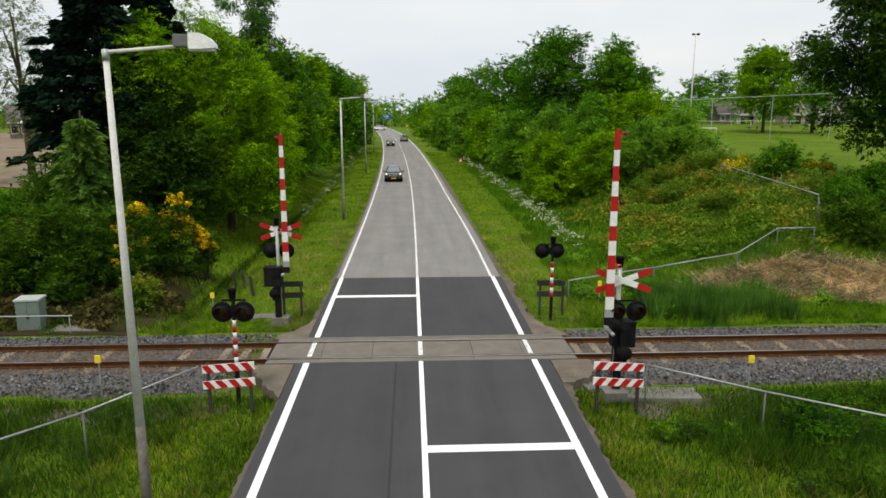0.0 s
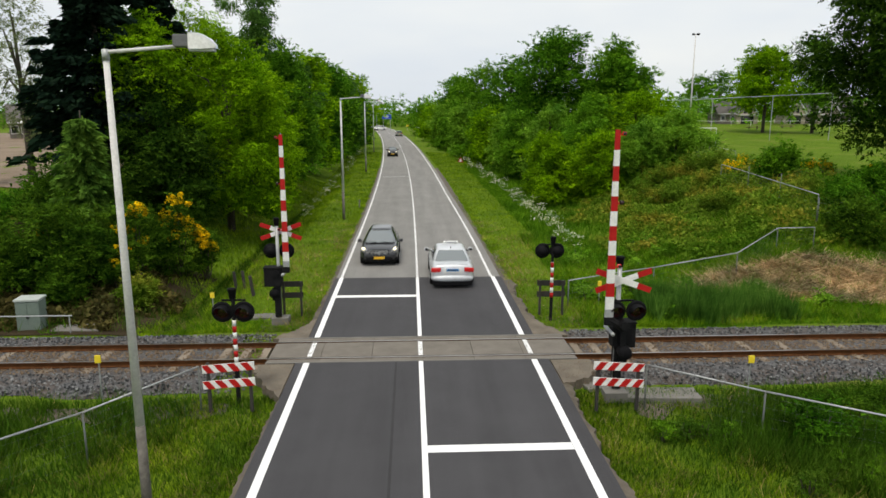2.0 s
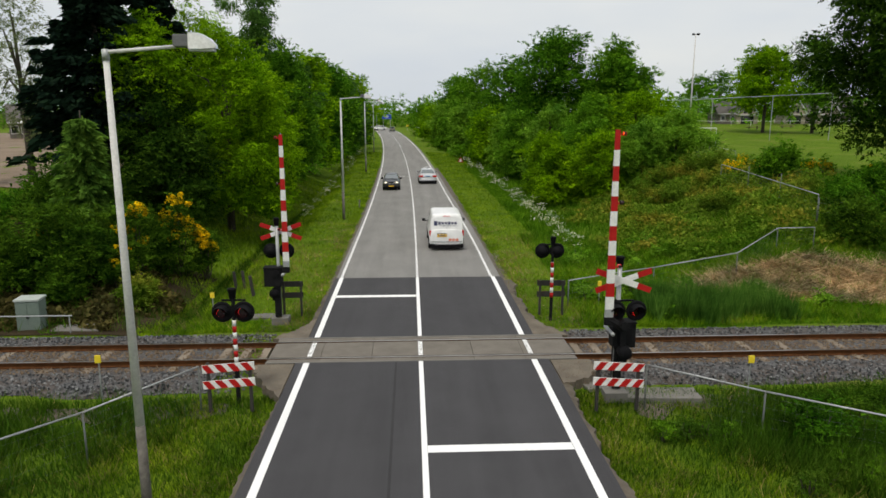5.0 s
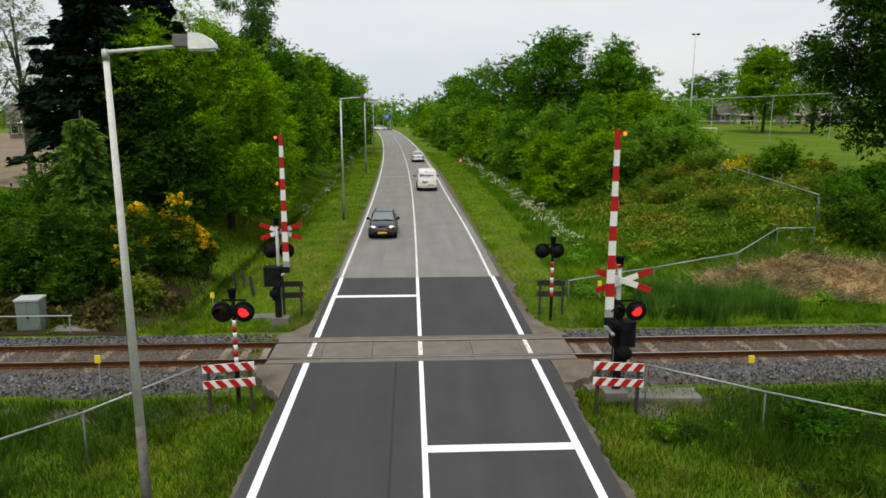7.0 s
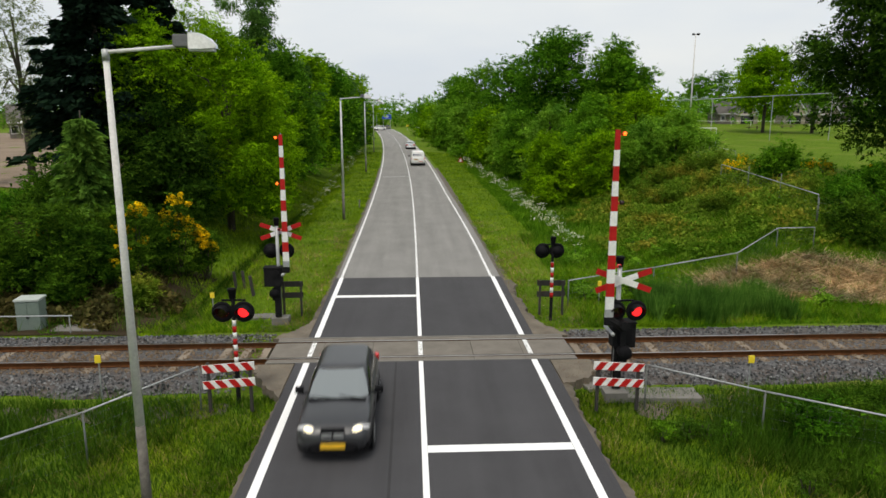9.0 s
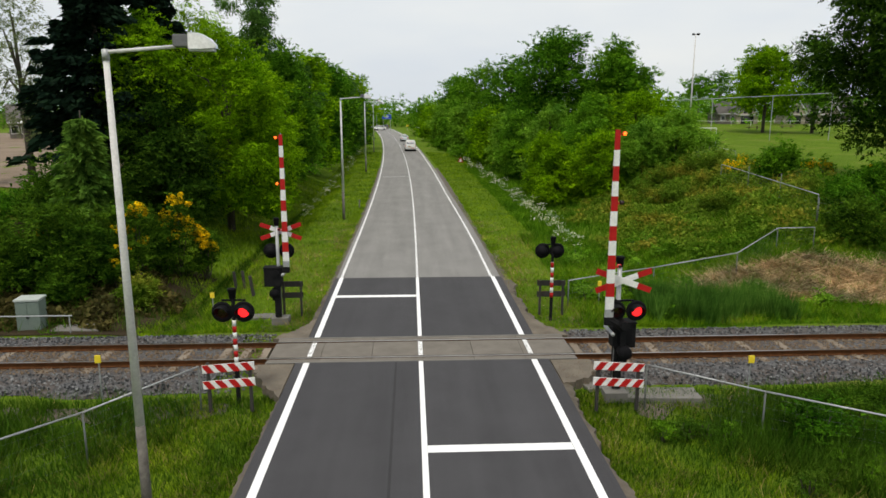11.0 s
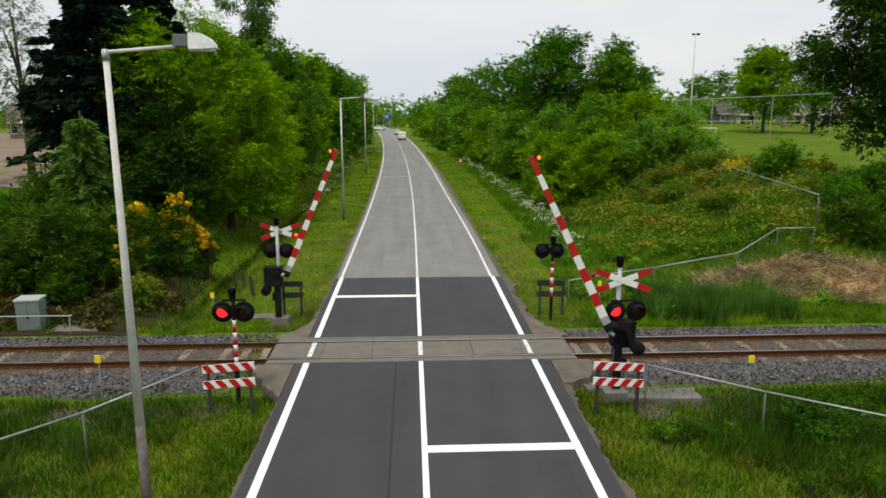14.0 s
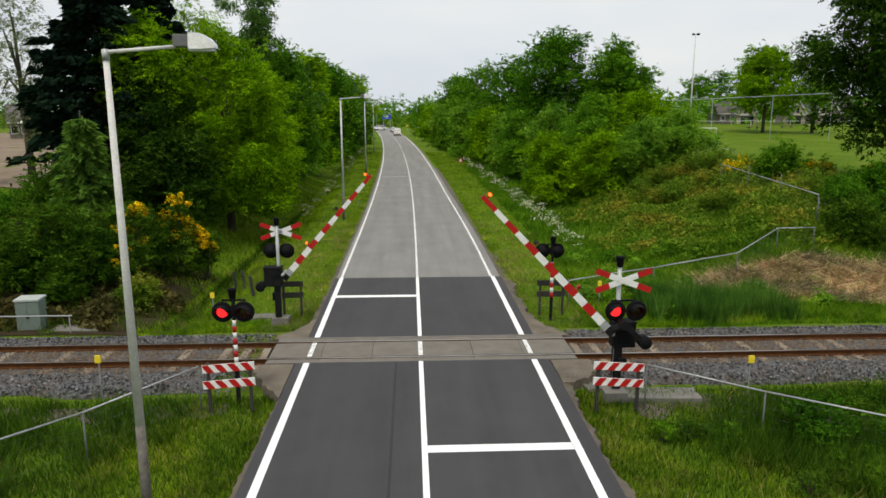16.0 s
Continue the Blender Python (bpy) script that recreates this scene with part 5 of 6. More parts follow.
def marker(x, y, h):
    z = ground_z(x, y) if abs(y) > 3.4 else -0.5
    t = thing("marker_post", Matrix.Translation((x, y, z)), "thin post with a yellow marker plate", "marker post", "yellow marker posts")
    part("stake", tube((0, 0, -0.3), (0, 0, h), 0.02, 0.02, 8), M_STEEL, t)
    part("plate", box(0.16, 0.05, 0.21, (0, -0.03, h), 0.012), M_YELLOW, t, "yellow plate")


marker(-8.62, -3.0, 1.40)
marker(8.86, -3.4, 1.24)
marker(-7.9, 5.0, 1.0)
marker(7.35, 6.2, 0.9)
for x, y, h, a in ((-8.44, 10.6, 0.85, 6), (-7.72, 9.3, 0.85, 6), (-6.89, 7.3, 0.85, 8)):
    tagged(part("wooden_post", box(0.13, 0.13, h + 0.3, (0, 0, (h - 0.3) / 2), 0.015), M_WOOD, None, at=pose(x, y, ground_z(x, y), 0, -a, 12)), "short dark leaning wooden post", "post", "wooden posts on the verge")
tagged(part("white_post", box(0.1, 0.1, 0.9, (0, 0, 0.2), 0.02), M_CONC, None, at=Matrix.Translation((-4.35, 33.0, ground_z(-4.35, 33.0)))), "small white roadside marker post", "post")
t = thing("cabinet", pose(-13.95, 3.7, -0.62, 0, 0, 6), "grey-green metal equipment cabinet on a concrete base", "cabinet")
part("plinth", box(0.88, 0.68, 0.3, (0, 0, 0.05), 0.02), M_CONC, t, "concrete base")
part("body", box(0.80, 0.6, 1.15, (0, 0, 0.78), 0.02), M_CAB, t)
part("lid", box(0.86, 0.70, 0.09, (0, 0, 1.4), 0.03), M_CABTOP, t, "pale lid")
for s in (-0.198, 0.198):
    dd = part("door", box(0.38, 0.02, 1.05, (s, -0.312, 0.78), 0.006), M_CAB, t)
    part("handle", box(0.03, 0.03, 0.12, (s - 0.17 * (1 if s > 0 else -1), -0.335, 0.8), 0.005), M_BLACK, dd)


t = thing("pipe_rail", Matrix(), "thin horizontal pipe rail beside the cabinet", "rail")
part("pipe", tube((-19.5, 3.0, 0.32), (-12.2, 3.0, 0.32), 0.025, 0.025, 8), M_STEEL, t)
for x in (-18.5, -15.4, -12.3):
    part("support", tube((x, 3.0, -0.8), (x, 3.0, 0.32), 0.025, 0.025, 8), M_STEEL, t)


# ---- fences ----
def mesh_fence(name, pts, high, label, group="", wires=5, gap=2.2, rails=True, level=False):
    """Posts with a top tube and thin wires, following the given line over the ground."""
    t = thing(name, Matrix(), label, "fence", group)
    line = []
    for (x0, y0), (x1, y1) in zip(pts, pts[1:]):
        n = max(1, round(math.dist((x0, y0), (x1, y1)) / gap))
        line += [(x0 + (x1 - x0) * k / n, y0 + (y1 - y0) * k / n) for k in range(n)]
    line.append(pts[-1])
    tops = []
    for x, y in line:
        z = ground_z(x, y)
        tops.append(Vector((x, y, z)))
        part("fence_post", tube((x, y, z - 0.3), (x, y, z + high + 0.02), 0.024, 0.022, 8), M_WIRE, t, smooth=True)
    if level:
        tops = [tops[0].lerp(tops[-1], k / (len(tops) - 1)) for k in range(len(tops))]
    for a, b in zip(tops, tops[1:]):
        if rails:
            part("top_rail", tube(a + Vector((0, 0, high)), b + Vector((0, 0, high)), 0.024, 0.024, 8), M_STEEL, t, smooth=True)
        bm = bmesh.new()
        for k in range(wires):
            h = high * (k + 0.4) / wires
            tube(a + Vector((0, 0, h)), b + Vector((0, 0, h)), 0.0016, 0.0016, 4, bm, False)
        m = int((b - a).length / 0.22)
        for k in range(1, m):
            p = a.lerp(b, k / m)
            tube(p + Vector((0, 0, 0.05)), p + Vector((0, 0, high)), 0.0013, 0.0013, 3, bm, False)
        part("wire_mesh", bm, M_WIRE, t, "thin wire mesh")
    return t


mesh_fence("wire_fence", [(-5.82, -3.65), (-7.82, -5.70), (-10.5, -8.75), (-13.0, -11.6)], 1.27, "low grey wire fence with a tubular top rail", "wire fences", gap=5.0)
mesh_fence("wire_fence", [(5.82, -3.90), (8.29, -5.30), (10.9, -7.25), (13.6, -9.3)], 1.27, "low grey wire fence with a tubular top rail", "wire fences", gap=5.0)
mesh_fence("wire_fence", [(6.0, 5.9), (10.5, 8.7), (14.5, 9.2), (17.6, 11.6), (19.7, 12.0)], 1.08, "grey wire fence climbing the grassy bank", "wire fences", gap=3.4)
mesh_fence("wire_fence", [(21.25, 14.5), (20.95, 25.5)], 1.66, "grey wire fence over the top of the mound", "wire fences", gap=3.7, level=True)
mesh_fence("field_fence", [(24.8, 31.6), (28.0, 46.0), (34.0, 62.0)], 1.4, "grey wire fence along the sports field", "wire fences", gap=4.5, wires=3)
mesh_fence("field_fence", [(21.25, 14.4), (27.0, 15.5), (34.0, 16.5)], 1.5, "tall dark wire fence below the oak", "wire fences", gap=3.5, wires=3, rails=False)

# ---- sports field ----
t = thing("floodlight_mast", Matrix.Translation((57.5, 121, ground_z(57.5, 121))), "tall slim floodlight mast on the sports field", "floodlight mast")
part("pole", tube((0, 0, -0.5), (0, 0, 18.6), 0.19, 0.09, 12), M_ALU, t, smooth=True)
part("crossarm", box(1.5, 0.12, 0.12, (0, 0, 18.5)), M_STEEL, t)
for s in (-0.5, 0.5):
    part("floodlight", box(0.5, 0.4, 0.35, (s, -0.15, 18.55), 0.03), M_DGREY, t)
t = thing("football_goal", pose(37.8, 69, ground_z(37.8, 69), 0, 0, 8), "white football goal frame on the field", "goal")
for s in (-2.3, 2.3):
    part("upright", tube((s, 0, 0), (s, 0, 2.2), 0.06, 0.06, 10), M_TRIM, t)
part("crossbar", tube((-2.3, 0, 2.2), (2.3, 0, 2.2), 0.06, 0.06, 10), M_TRIM, t)
t = thing("ball_net", Matrix(), "tall ball-stop line strung between thin poles", "net")
for x0, x1 in ((36.0, 44.0), (44.0, 53.0), (53.0, 62.0)):
    part("wire", tube((x0, 80, 8.9 + (x0 - 36) * 0.045), (x1, 80, 8.9 + (x1 - 36) * 0.045), 0.045, 0.045, 6), M_STEEL, t)
for x in (36.0, 44.0, 53.0, 62.0):
    part("pole", tube((x, 80, ground_z(x, 80) - 0.2), (x, 80, 8.95 + (x - 36) * 0.045), 0.06, 0.05, 8), M_STEEL, t)


def house(x, y, w, d, eave, ridge, turn, label, wings=(0.27,)):
    z = ground_z(x, y)
    t = thing("house", pose(x, y, z, 0, 0, turn), label, "house", "houses beyond the field")
    bm = bmesh.new()
    v = [bm.verts.new(p) for p in [(-w / 2, -d / 2, -0.5), (w / 2, -d / 2, -0.5), (w / 2, d / 2, -0.5), (-w / 2, d / 2, -0.5), (-w / 2, -d / 2, eave), (w / 2, -d / 2, eave), (w / 2, d / 2, eave), (-w / 2, d / 2, eave), (-w / 2, 0, ridge - 0.1), (w / 2, 0, ridge - 0.1)]]
    for f in ((0, 1, 5, 4), (2, 3, 7, 6), (1, 2, 6, 9, 5), (3, 0, 4, 8, 7)):
        bm.faces.new([v[i] for i in f])
    part("wall", bm, M_BRICK, t, "brown brick wall")
    roof = None
    for s in (-1, 1):
        vv = [(-w / 2 - 0.3, s * (d / 2 + 0.4), eave - 0.25), (w / 2 + 0.3, s * (d / 2 + 0.4), eave - 0.25), (w / 2 + 0.3, 0, ridge), (-w / 2 - 0.3, 0, ridge)]
        vv += [(a, b, c + 0.16) for a, b, c in vv]
        roof = part("roof", mesh_from("roof", vv, [(0, 1, 2, 3), (7, 6, 5, 4), (0, 4, 5, 1), (1, 5, 6, 2), (2, 6, 7, 3), (3, 7, 4, 0)], M_TILE), None, t, "dark tiled roof slope")
    part("chimney", box(0.6, 0.6, 1.2, (w * 0.25, 0, ridge + 0.2)), M_BRICK, roof)
    for share in wings:
        gx_, gw = w * share, 2.5
        g = part("gable_wing", mesh_from("gable_wing", [(gx_ - gw, -d / 2 - 1.2, -0.5), (gx_ + gw, -d / 2 - 1.2, -0.5), (gx_ + gw, -d / 2 - 1.2, eave), (gx_, -d / 2 - 1.2, ridge - 0.5), (gx_ - gw, -d / 2 - 1.2, eave), (gx_ - gw, 0, -0.5), (gx_ + gw, 0, -0.5), (gx_ + gw, 0, eave), (gx_, 0, ridge - 0.5), (gx_ - gw, 0, eave)], [(0, 1, 2, 3, 4), (1, 6, 7, 2), (0, 4, 9, 5), (2, 7, 8, 3), (4, 3, 8, 9)], M_GABLE), None, t, "pale gable wing")
        for a in (-1, 1):
            vv = [(gx_ + a * (gw + 0.3), -d / 2 - 1.35, eave - 0.25), (gx_, -d / 2 - 1.35, ridge - 0.42), (gx_, 0, ridge - 0.42), (gx_ + a * (gw + 0.3), 0, eave - 0.25)]
            vv += [(p, q, r + 0.14) for p, q, r in vv]
            part("roof_slope", mesh_from("roof_slope", vv, [(0, 1, 2, 3), (7, 6, 5, 4), (0, 4, 5, 1), (1, 5, 6, 2), (2, 6, 7, 3), (3, 7, 4, 0)], M_TILE), None, g)
            part("bargeboard", tube((gx_ + a * (gw + 0.3), -d / 2 - 1.4, eave - 0.2), (gx_, -d / 2 - 1.4, ridge - 0.3), 0.17, 0.15, 4), M_TRIM, g, "white bargeboard")
        for dx in (-0.55, 0.55):
            part("gable_window", box(0.7, 0.08, 1.1, (gx_ + dx, -d / 2 - 1.24, eave + 0.6)), M_DARKGLASS, g, "dark gable window")
        part("porch", box(2 * gw, 0.6, 0.16, (gx_, -d / 2 - 1.5, eave - 0.35), 0.03), M_TRIM, g, "white porch edge")
        part("garden_door", box(3.0, 0.08, 1.8, (gx_, -d / 2 - 1.24, 0.95)), M_DARKGLASS, g, "dark glazed doors")
    for k in range(4):
        xx = -w / 2 + w * (k + 0.5) / 4
        wd = part("window", box(1.1, 0.08, 1.3, (xx, -d / 2 - 0.03, 1.4)), M_TRIM, t, "white framed window")
        part("pane", box(0.9, 0.05, 1.1, (xx, -d / 2 - 0.065, 1.4)), M_DARKGLASS, wd)
    part("gutter", tube((-w / 2 - 0.3, -d / 2 - 0.45, eave - 0.15), (w / 2 + 0.3, -d / 2 - 0.45, eave - 0.15), 0.08, 0.08, 6), M_TRIM, t)
    return t


house(79.6, 149.5, 9.0, 8.0, 2.5, 5.4, -6, "low brick house with dark roof and white gable", (0.22,))
house(102.0, 150, 16.5, 8.5, 2.6, 6.7, -4, "long brick house with brown roof and pale gables", (-0.5, 0.0, 0.5))
house(-62.0, 95, 5.5, 6.0, 2.6, 5.2, 30, "small house with a white gable behind the field")

t = thing("pitch_rail", Matrix(), "white tubular railing round the sports field", "railing")
for k in range(12):
    x = 58 + 4.5 * k
    z = ground_z(x, 132)
    part("upright", tube((x, 132, z - 0.2), (x, 132, z + 1.0), 0.04, 0.04, 8), M_TRIM, t)
    if k < 11:
        part("rail", tube((x, 132, z + 1.0), (x + 4.5, 132, ground_z(x + 4.5, 132) + 1.0), 0.04, 0.04, 8), M_TRIM, t)


def picnic_table(x, y, turn):
    t = thing("picnic_table", pose(x, y, ground_z(x, y), 0, 0, turn), "weathered wooden picnic table beside the field", "table", "picnic tables at the field")
    part("tabletop", box(2.6, 0.9, 0.08, (0, 0, 0.75), 0.01), M_SOIL, t)
    for sy in (-0.8, 0.8):
        part("bench", box(2.6, 0.32, 0.06, (0, sy, 0.45), 0.01), M_SOIL, t)
    for sx in (-0.9, 0.9):
        part("leg_frame", box(0.12, 1.7, 0.1, (sx, 0, 0.40)), M_WOOD, t)
        part("leg", box(0.12, 0.12, 0.75, (sx, 0, 0.36)), M_WOOD, t)


picnic_table(66.5, 112, 10)
picnic_table(76.5, 118, -6)

# ---- the far junction ----
t = thing("direction_sign", pose(-8.2, 214, ground_z(-8.2, 214) + 0.2, 0, 0, 0), "large blue direction sign over the far junction", "road sign")
part("panel", box(3.0, 0.1, 1.5, (0, 0, 4.6), 0.03), M_BLUE, t, "blue panel")
for k in range(3):
    part("lettering", box(1.7 - 0.3 * k, 0.02, 0.14, (-0.2 + 0.15 * k, -0.065, 4.95 - 0.35 * k)), M_WHITE, t, "white illegible lettering")
for s in (-1.2, 1.2):
    part("leg", tube((s, 0.1, -0.5), (s, 0.1, 4.6), 0.06, 0.06, 8), M_STEEL, t)
t = thing("yellow_sign", Matrix.Translation((-1.4, 226, ground_z(-1.4, 226))), "small yellow sign at the far junction", "road sign")
part("panel", box(0.9, 0.06, 0.7, (0, 0, 1.6), 0.02), M_YELLOW, t)
part("leg", tube((0, 0.05, -0.3), (0, 0.05, 1.6), 0.04, 0.04, 8), M_STEEL, t)
for k, (x, y) in enumerate(((-14.5, 205), (-12.0, 222), (-17.0, 216), (-20.0, 236))):
    t = thing("traffic_mast", Matrix.Translation((x, y, ground_z(x, y))), "slim grey traffic light mast at the junction", "mast", "masts at the junction")
    part("pole", tube((0, 0, -0.3), (0, 0, 7.5), 0.09, 0.07, 8), M_STEEL, t)
    part("crossarm", tube((0, 0, 7.4), (3.2, 0, 7.5), 0.06, 0.05, 8), M_STEEL, t)
    part("lantern", box(0.5, 0.3, 0.5, (3.1, 0, 7.3), 0.05), M_WHITE if k % 2 else M_BLACK, t)
t = thing("warning_triangle", pose(7.06, 81, ground_z(7.06, 81), 0, 0, 5), "small red and white triangular sign standing in the verge", "road sign")
part("plate", mesh_from("plate", [(-0.5, 0, 0.05), (0.5, 0, 0.05), (0, 0, 0.9), (-0.5, 0.03, 0.05), (0.5, 0.03, 0.05), (0, 0.03, 0.9)], [(0, 1, 2), (5, 4, 3), (0, 3, 4, 1), (1, 4, 5, 2), (2, 5, 3, 0)], M_RED), None, t)
part("face", mesh_from("face", [(-0.27, -0.006, 0.18), (0.27, -0.006, 0.18), (0, -0.006, 0.64), (-0.27, -0.001, 0.18), (0.27, -0.001, 0.18), (0, -0.001, 0.64)], [(0, 1, 2), (5, 4, 3), (0, 3, 4, 1), (1, 4, 5, 2), (2, 5, 3, 0)], M_WHITE), None, t)
part("stay", tube((0, 0.02, 0.6), (0, 0.35, 0.0), 0.015, 0.015, 6), M_STEEL, t)


# ---- vehicles: built facing +y, with the middle of the wheelbase at the origin ----
def loft(rows, seg=20, power=3.2):
    """A closed shell through stations (y, half width, bottom, top) with rounded box sections."""
    vs, fs = [], []
    for y, w, lo, hi in rows:
        for k in range(seg):
            u = 2 * math.pi * (k + 0.5) / seg
            c, s = math.cos(u), math.sin(u)
            vs.append((w * math.copysign(abs(c) ** (2 / power), c), y, (lo + hi) / 2 + (hi - lo) / 2 * math.copysign(abs(s) ** (2 / power), s)))
    return skin(vs, len(rows), seg)


def skin(vs, rows, seg):
    fs = [(j * seg + k, j * seg + (k + 1) % seg, (j + 1) * seg + (k + 1) % seg, (j + 1) * seg + k) for j in range(rows - 1) for k in range(seg)]
    fs += [tuple(range(seg)), tuple(range((rows - 1) * seg, rows * seg))[::-1]]
    bm = bmesh.new()
    vv = [bm.verts.new(v) for v in vs]
    for f in fs:
        bm.faces.new([vv[i] for i in f])
    bmesh.ops.recalc_face_normals(bm, faces=bm.faces)
    return bm


# half section of a car's lower body: share of the half width, share of the height
FLANK = [(0.80, 0.0), (0.93, 0.05), (0.975, 0.20), (0.985, 0.38), (1.0, 0.55), (0.985, 0.74), (0.95, 0.87), (0.89, 0.95), (0.76, 0.985), (0.50, 1.0), (0.20, 1.012)]


def body_shell(rows, fat):
    """The lower body: a smooth shell through its stations, with sills, flanks and a shoulder line."""
    r = np.array(rows, dtype=float)
    t = np.linspace(0, len(r) - 1, 4 * (len(r) - 1) + 1)
    i = np.clip(t.astype(int), 0, len(r) - 2)
    f = (t - i)[:, None]
    p0, p1, p2, p3 = r[np.maximum(i - 1, 0)], r[i], r[i + 1], r[np.minimum(i + 2, len(r) - 1)]
    q = 0.5 * (2 * p1 + (p2 - p0) * f + (2 * p0 - 5 * p1 + 4 * p2 - p3) * f ** 2 + (3 * p1 - p0 - 3 * p2 + p3) * f ** 3)
    q[:, 0] = np.sort(q[:, 0])
    vs = []
    for y, w, lo, hi in q:
        side = [(a * w * fat, lo + b * (hi - lo)) for a, b in FLANK]
        vs += [(x, y, z) for x, z in side] + [(-x, y, z) for x, z in side[::-1]]
    return skin(vs, len(q), 2 * len(FLANK))


class Cabin:
    """A glasshouse of rounded rings from the belt line to the roof; panes lie on the same curve."""

    def __init__(self, spec):
        self.ya, self.yb, self.yc, self.yd, self.zb, self.zr, self.wb, self.wr = spec["cabin"]
        self.p, self.cap = spec.get("corner", 7.0), spec.get("round", 0.09)

    def ring(self, h):
        w = self.wb + (self.wr - self.wb) * h + 0.025 * math.sin(math.pi * h)
        r = self.ya + (self.yb - self.ya) * h
        f = self.yd + (self.yc - self.yd) * h
        bow = 0.03 * math.sin(math.pi * h)
        return w, r - bow, f + bow, self.zb + (self.zr - 0.6 * self.cap - self.zb) * h

    def shell(self, seg=40):
        rings = [self.ring(h) for h in (-0.12, 0, 0.2, 0.4, 0.6, 0.8, 0.92, 1.0)]
        w, r, f, z = rings[-1]
        c = self.cap
        for dz, ins in ((0.25, 0.22), (0.42, 0.55), (0.52, 1.1), (0.58, 2.2), (0.62, 3.6)):
            d = min(ins * c, w * 0.9)
            rings.append((w - d, r + d, f - d, z + dz * c))
        vs = []
        for w, r, f, z in rings:
            for k in range(seg):
                u = 2 * math.pi * (k + 0.5) / seg
                a, b = math.cos(u), math.sin(u)
                vs.append((w * math.copysign(abs(a) ** (2 / self.p), a), (r + f) / 2 + (f - r) / 2 * math.copysign(abs(b) ** (2 / self.p), b), z))
        return skin(vs, len(rings), seg)

    def point(self, face, a, h):
        w, r, f, z = self.ring(h)
        k = (1 - min(1, abs(a)) ** self.p) ** (1 / self.p)
        if face in ("front", "rear"):
            return Vector((a * w, (r + f) / 2 + (f - r) / 2 * k * (1 if face == "front" else -1), z))
        return Vector(((1 if face == "right" else -1) * w * k, (r + f) / 2 + (f - r) / 2 * a, z))

    def pane(self, face, a0, a1, h0, h1, lift=0.012, n=10, m=5, slant=0.0):
        """A curved pane a little proud of the shell; slant draws in its upper corners."""
        vs = []
        for layer in (lift, -0.01):
            for j in range(m + 1):
                h = h0 + (h1 - h0) * j / m
                for i in range(n + 1):
                    a = a0 + (a1 - a0) * i / n
                    a -= slant * (j / m) * (a - (a0 + a1) / 2)
                    p = self.point(face, a, h)
                    du = self.point(face, a + 0.01, h) - self.point(face, a - 0.01, h)
                    dv = self.point(face, a, h + 0.02) - self.point(face, a, h - 0.02)
                    g = du.cross(dv).normalized()
                    out = p - Vector((0, (self.ya + self.yd) / 2, p.z - 0.1))
                    vs.append(p + (g if g.dot(out) > 0 else -g) * layer)
        k = (n + 1) * (m + 1)
        fs = []
        for j in range(m):
            for i in range(n):
                q = j * (n + 1) + i
                fs += [(q, q + 1, q + n + 2, q + n + 1), (k + q + n + 1, k + q + n + 2, k + q + 1, k + q)]
        return vs, fs


def egg(sx, sy, sz, m):
    bm = bmesh.new()
    bmesh.ops.create_icosphere(bm, subdivisions=3, radius=1.0, matrix=m @ Matrix.Diagonal((sx, sy, sz, 1)))
    return bm


def wheel_set(t, half, front, rear, r):
    for x in (-half, half):
        for y in (front, rear):
            s = 1 if x > 0 else -1
            part("wheel_arch", lathe([(r * 1.17, -0.05 * s), (r * 1.17, 0.066 * s), (r * 1.10, 0.075 * s), (0.05, 0.070 * s)], 26, "x"), M_BLACK, t, "dark wheel arch", False, Matrix.Translation((x, y, r * 1.04)))
            w = part("wheel", lathe([(r * 0.62, -0.10), (r * 0.96, -0.10), (r, -0.07), (r, 0.07), (r * 0.96, 0.10), (r * 0.62, 0.10)], 22, "x"), M_RUBBER, t, "black tyre", True, Matrix.Translation((x, y, r)))
            part("rim", lathe([(0.03, s * 0.09), (r * 0.3, s * 0.085), (r * 0.58, s * 0.105), (r * 0.64, s * 0.095), (r * 0.64, -s * 0.05)], 18, "x"), M_STEEL, w, "light alloy rim", True)


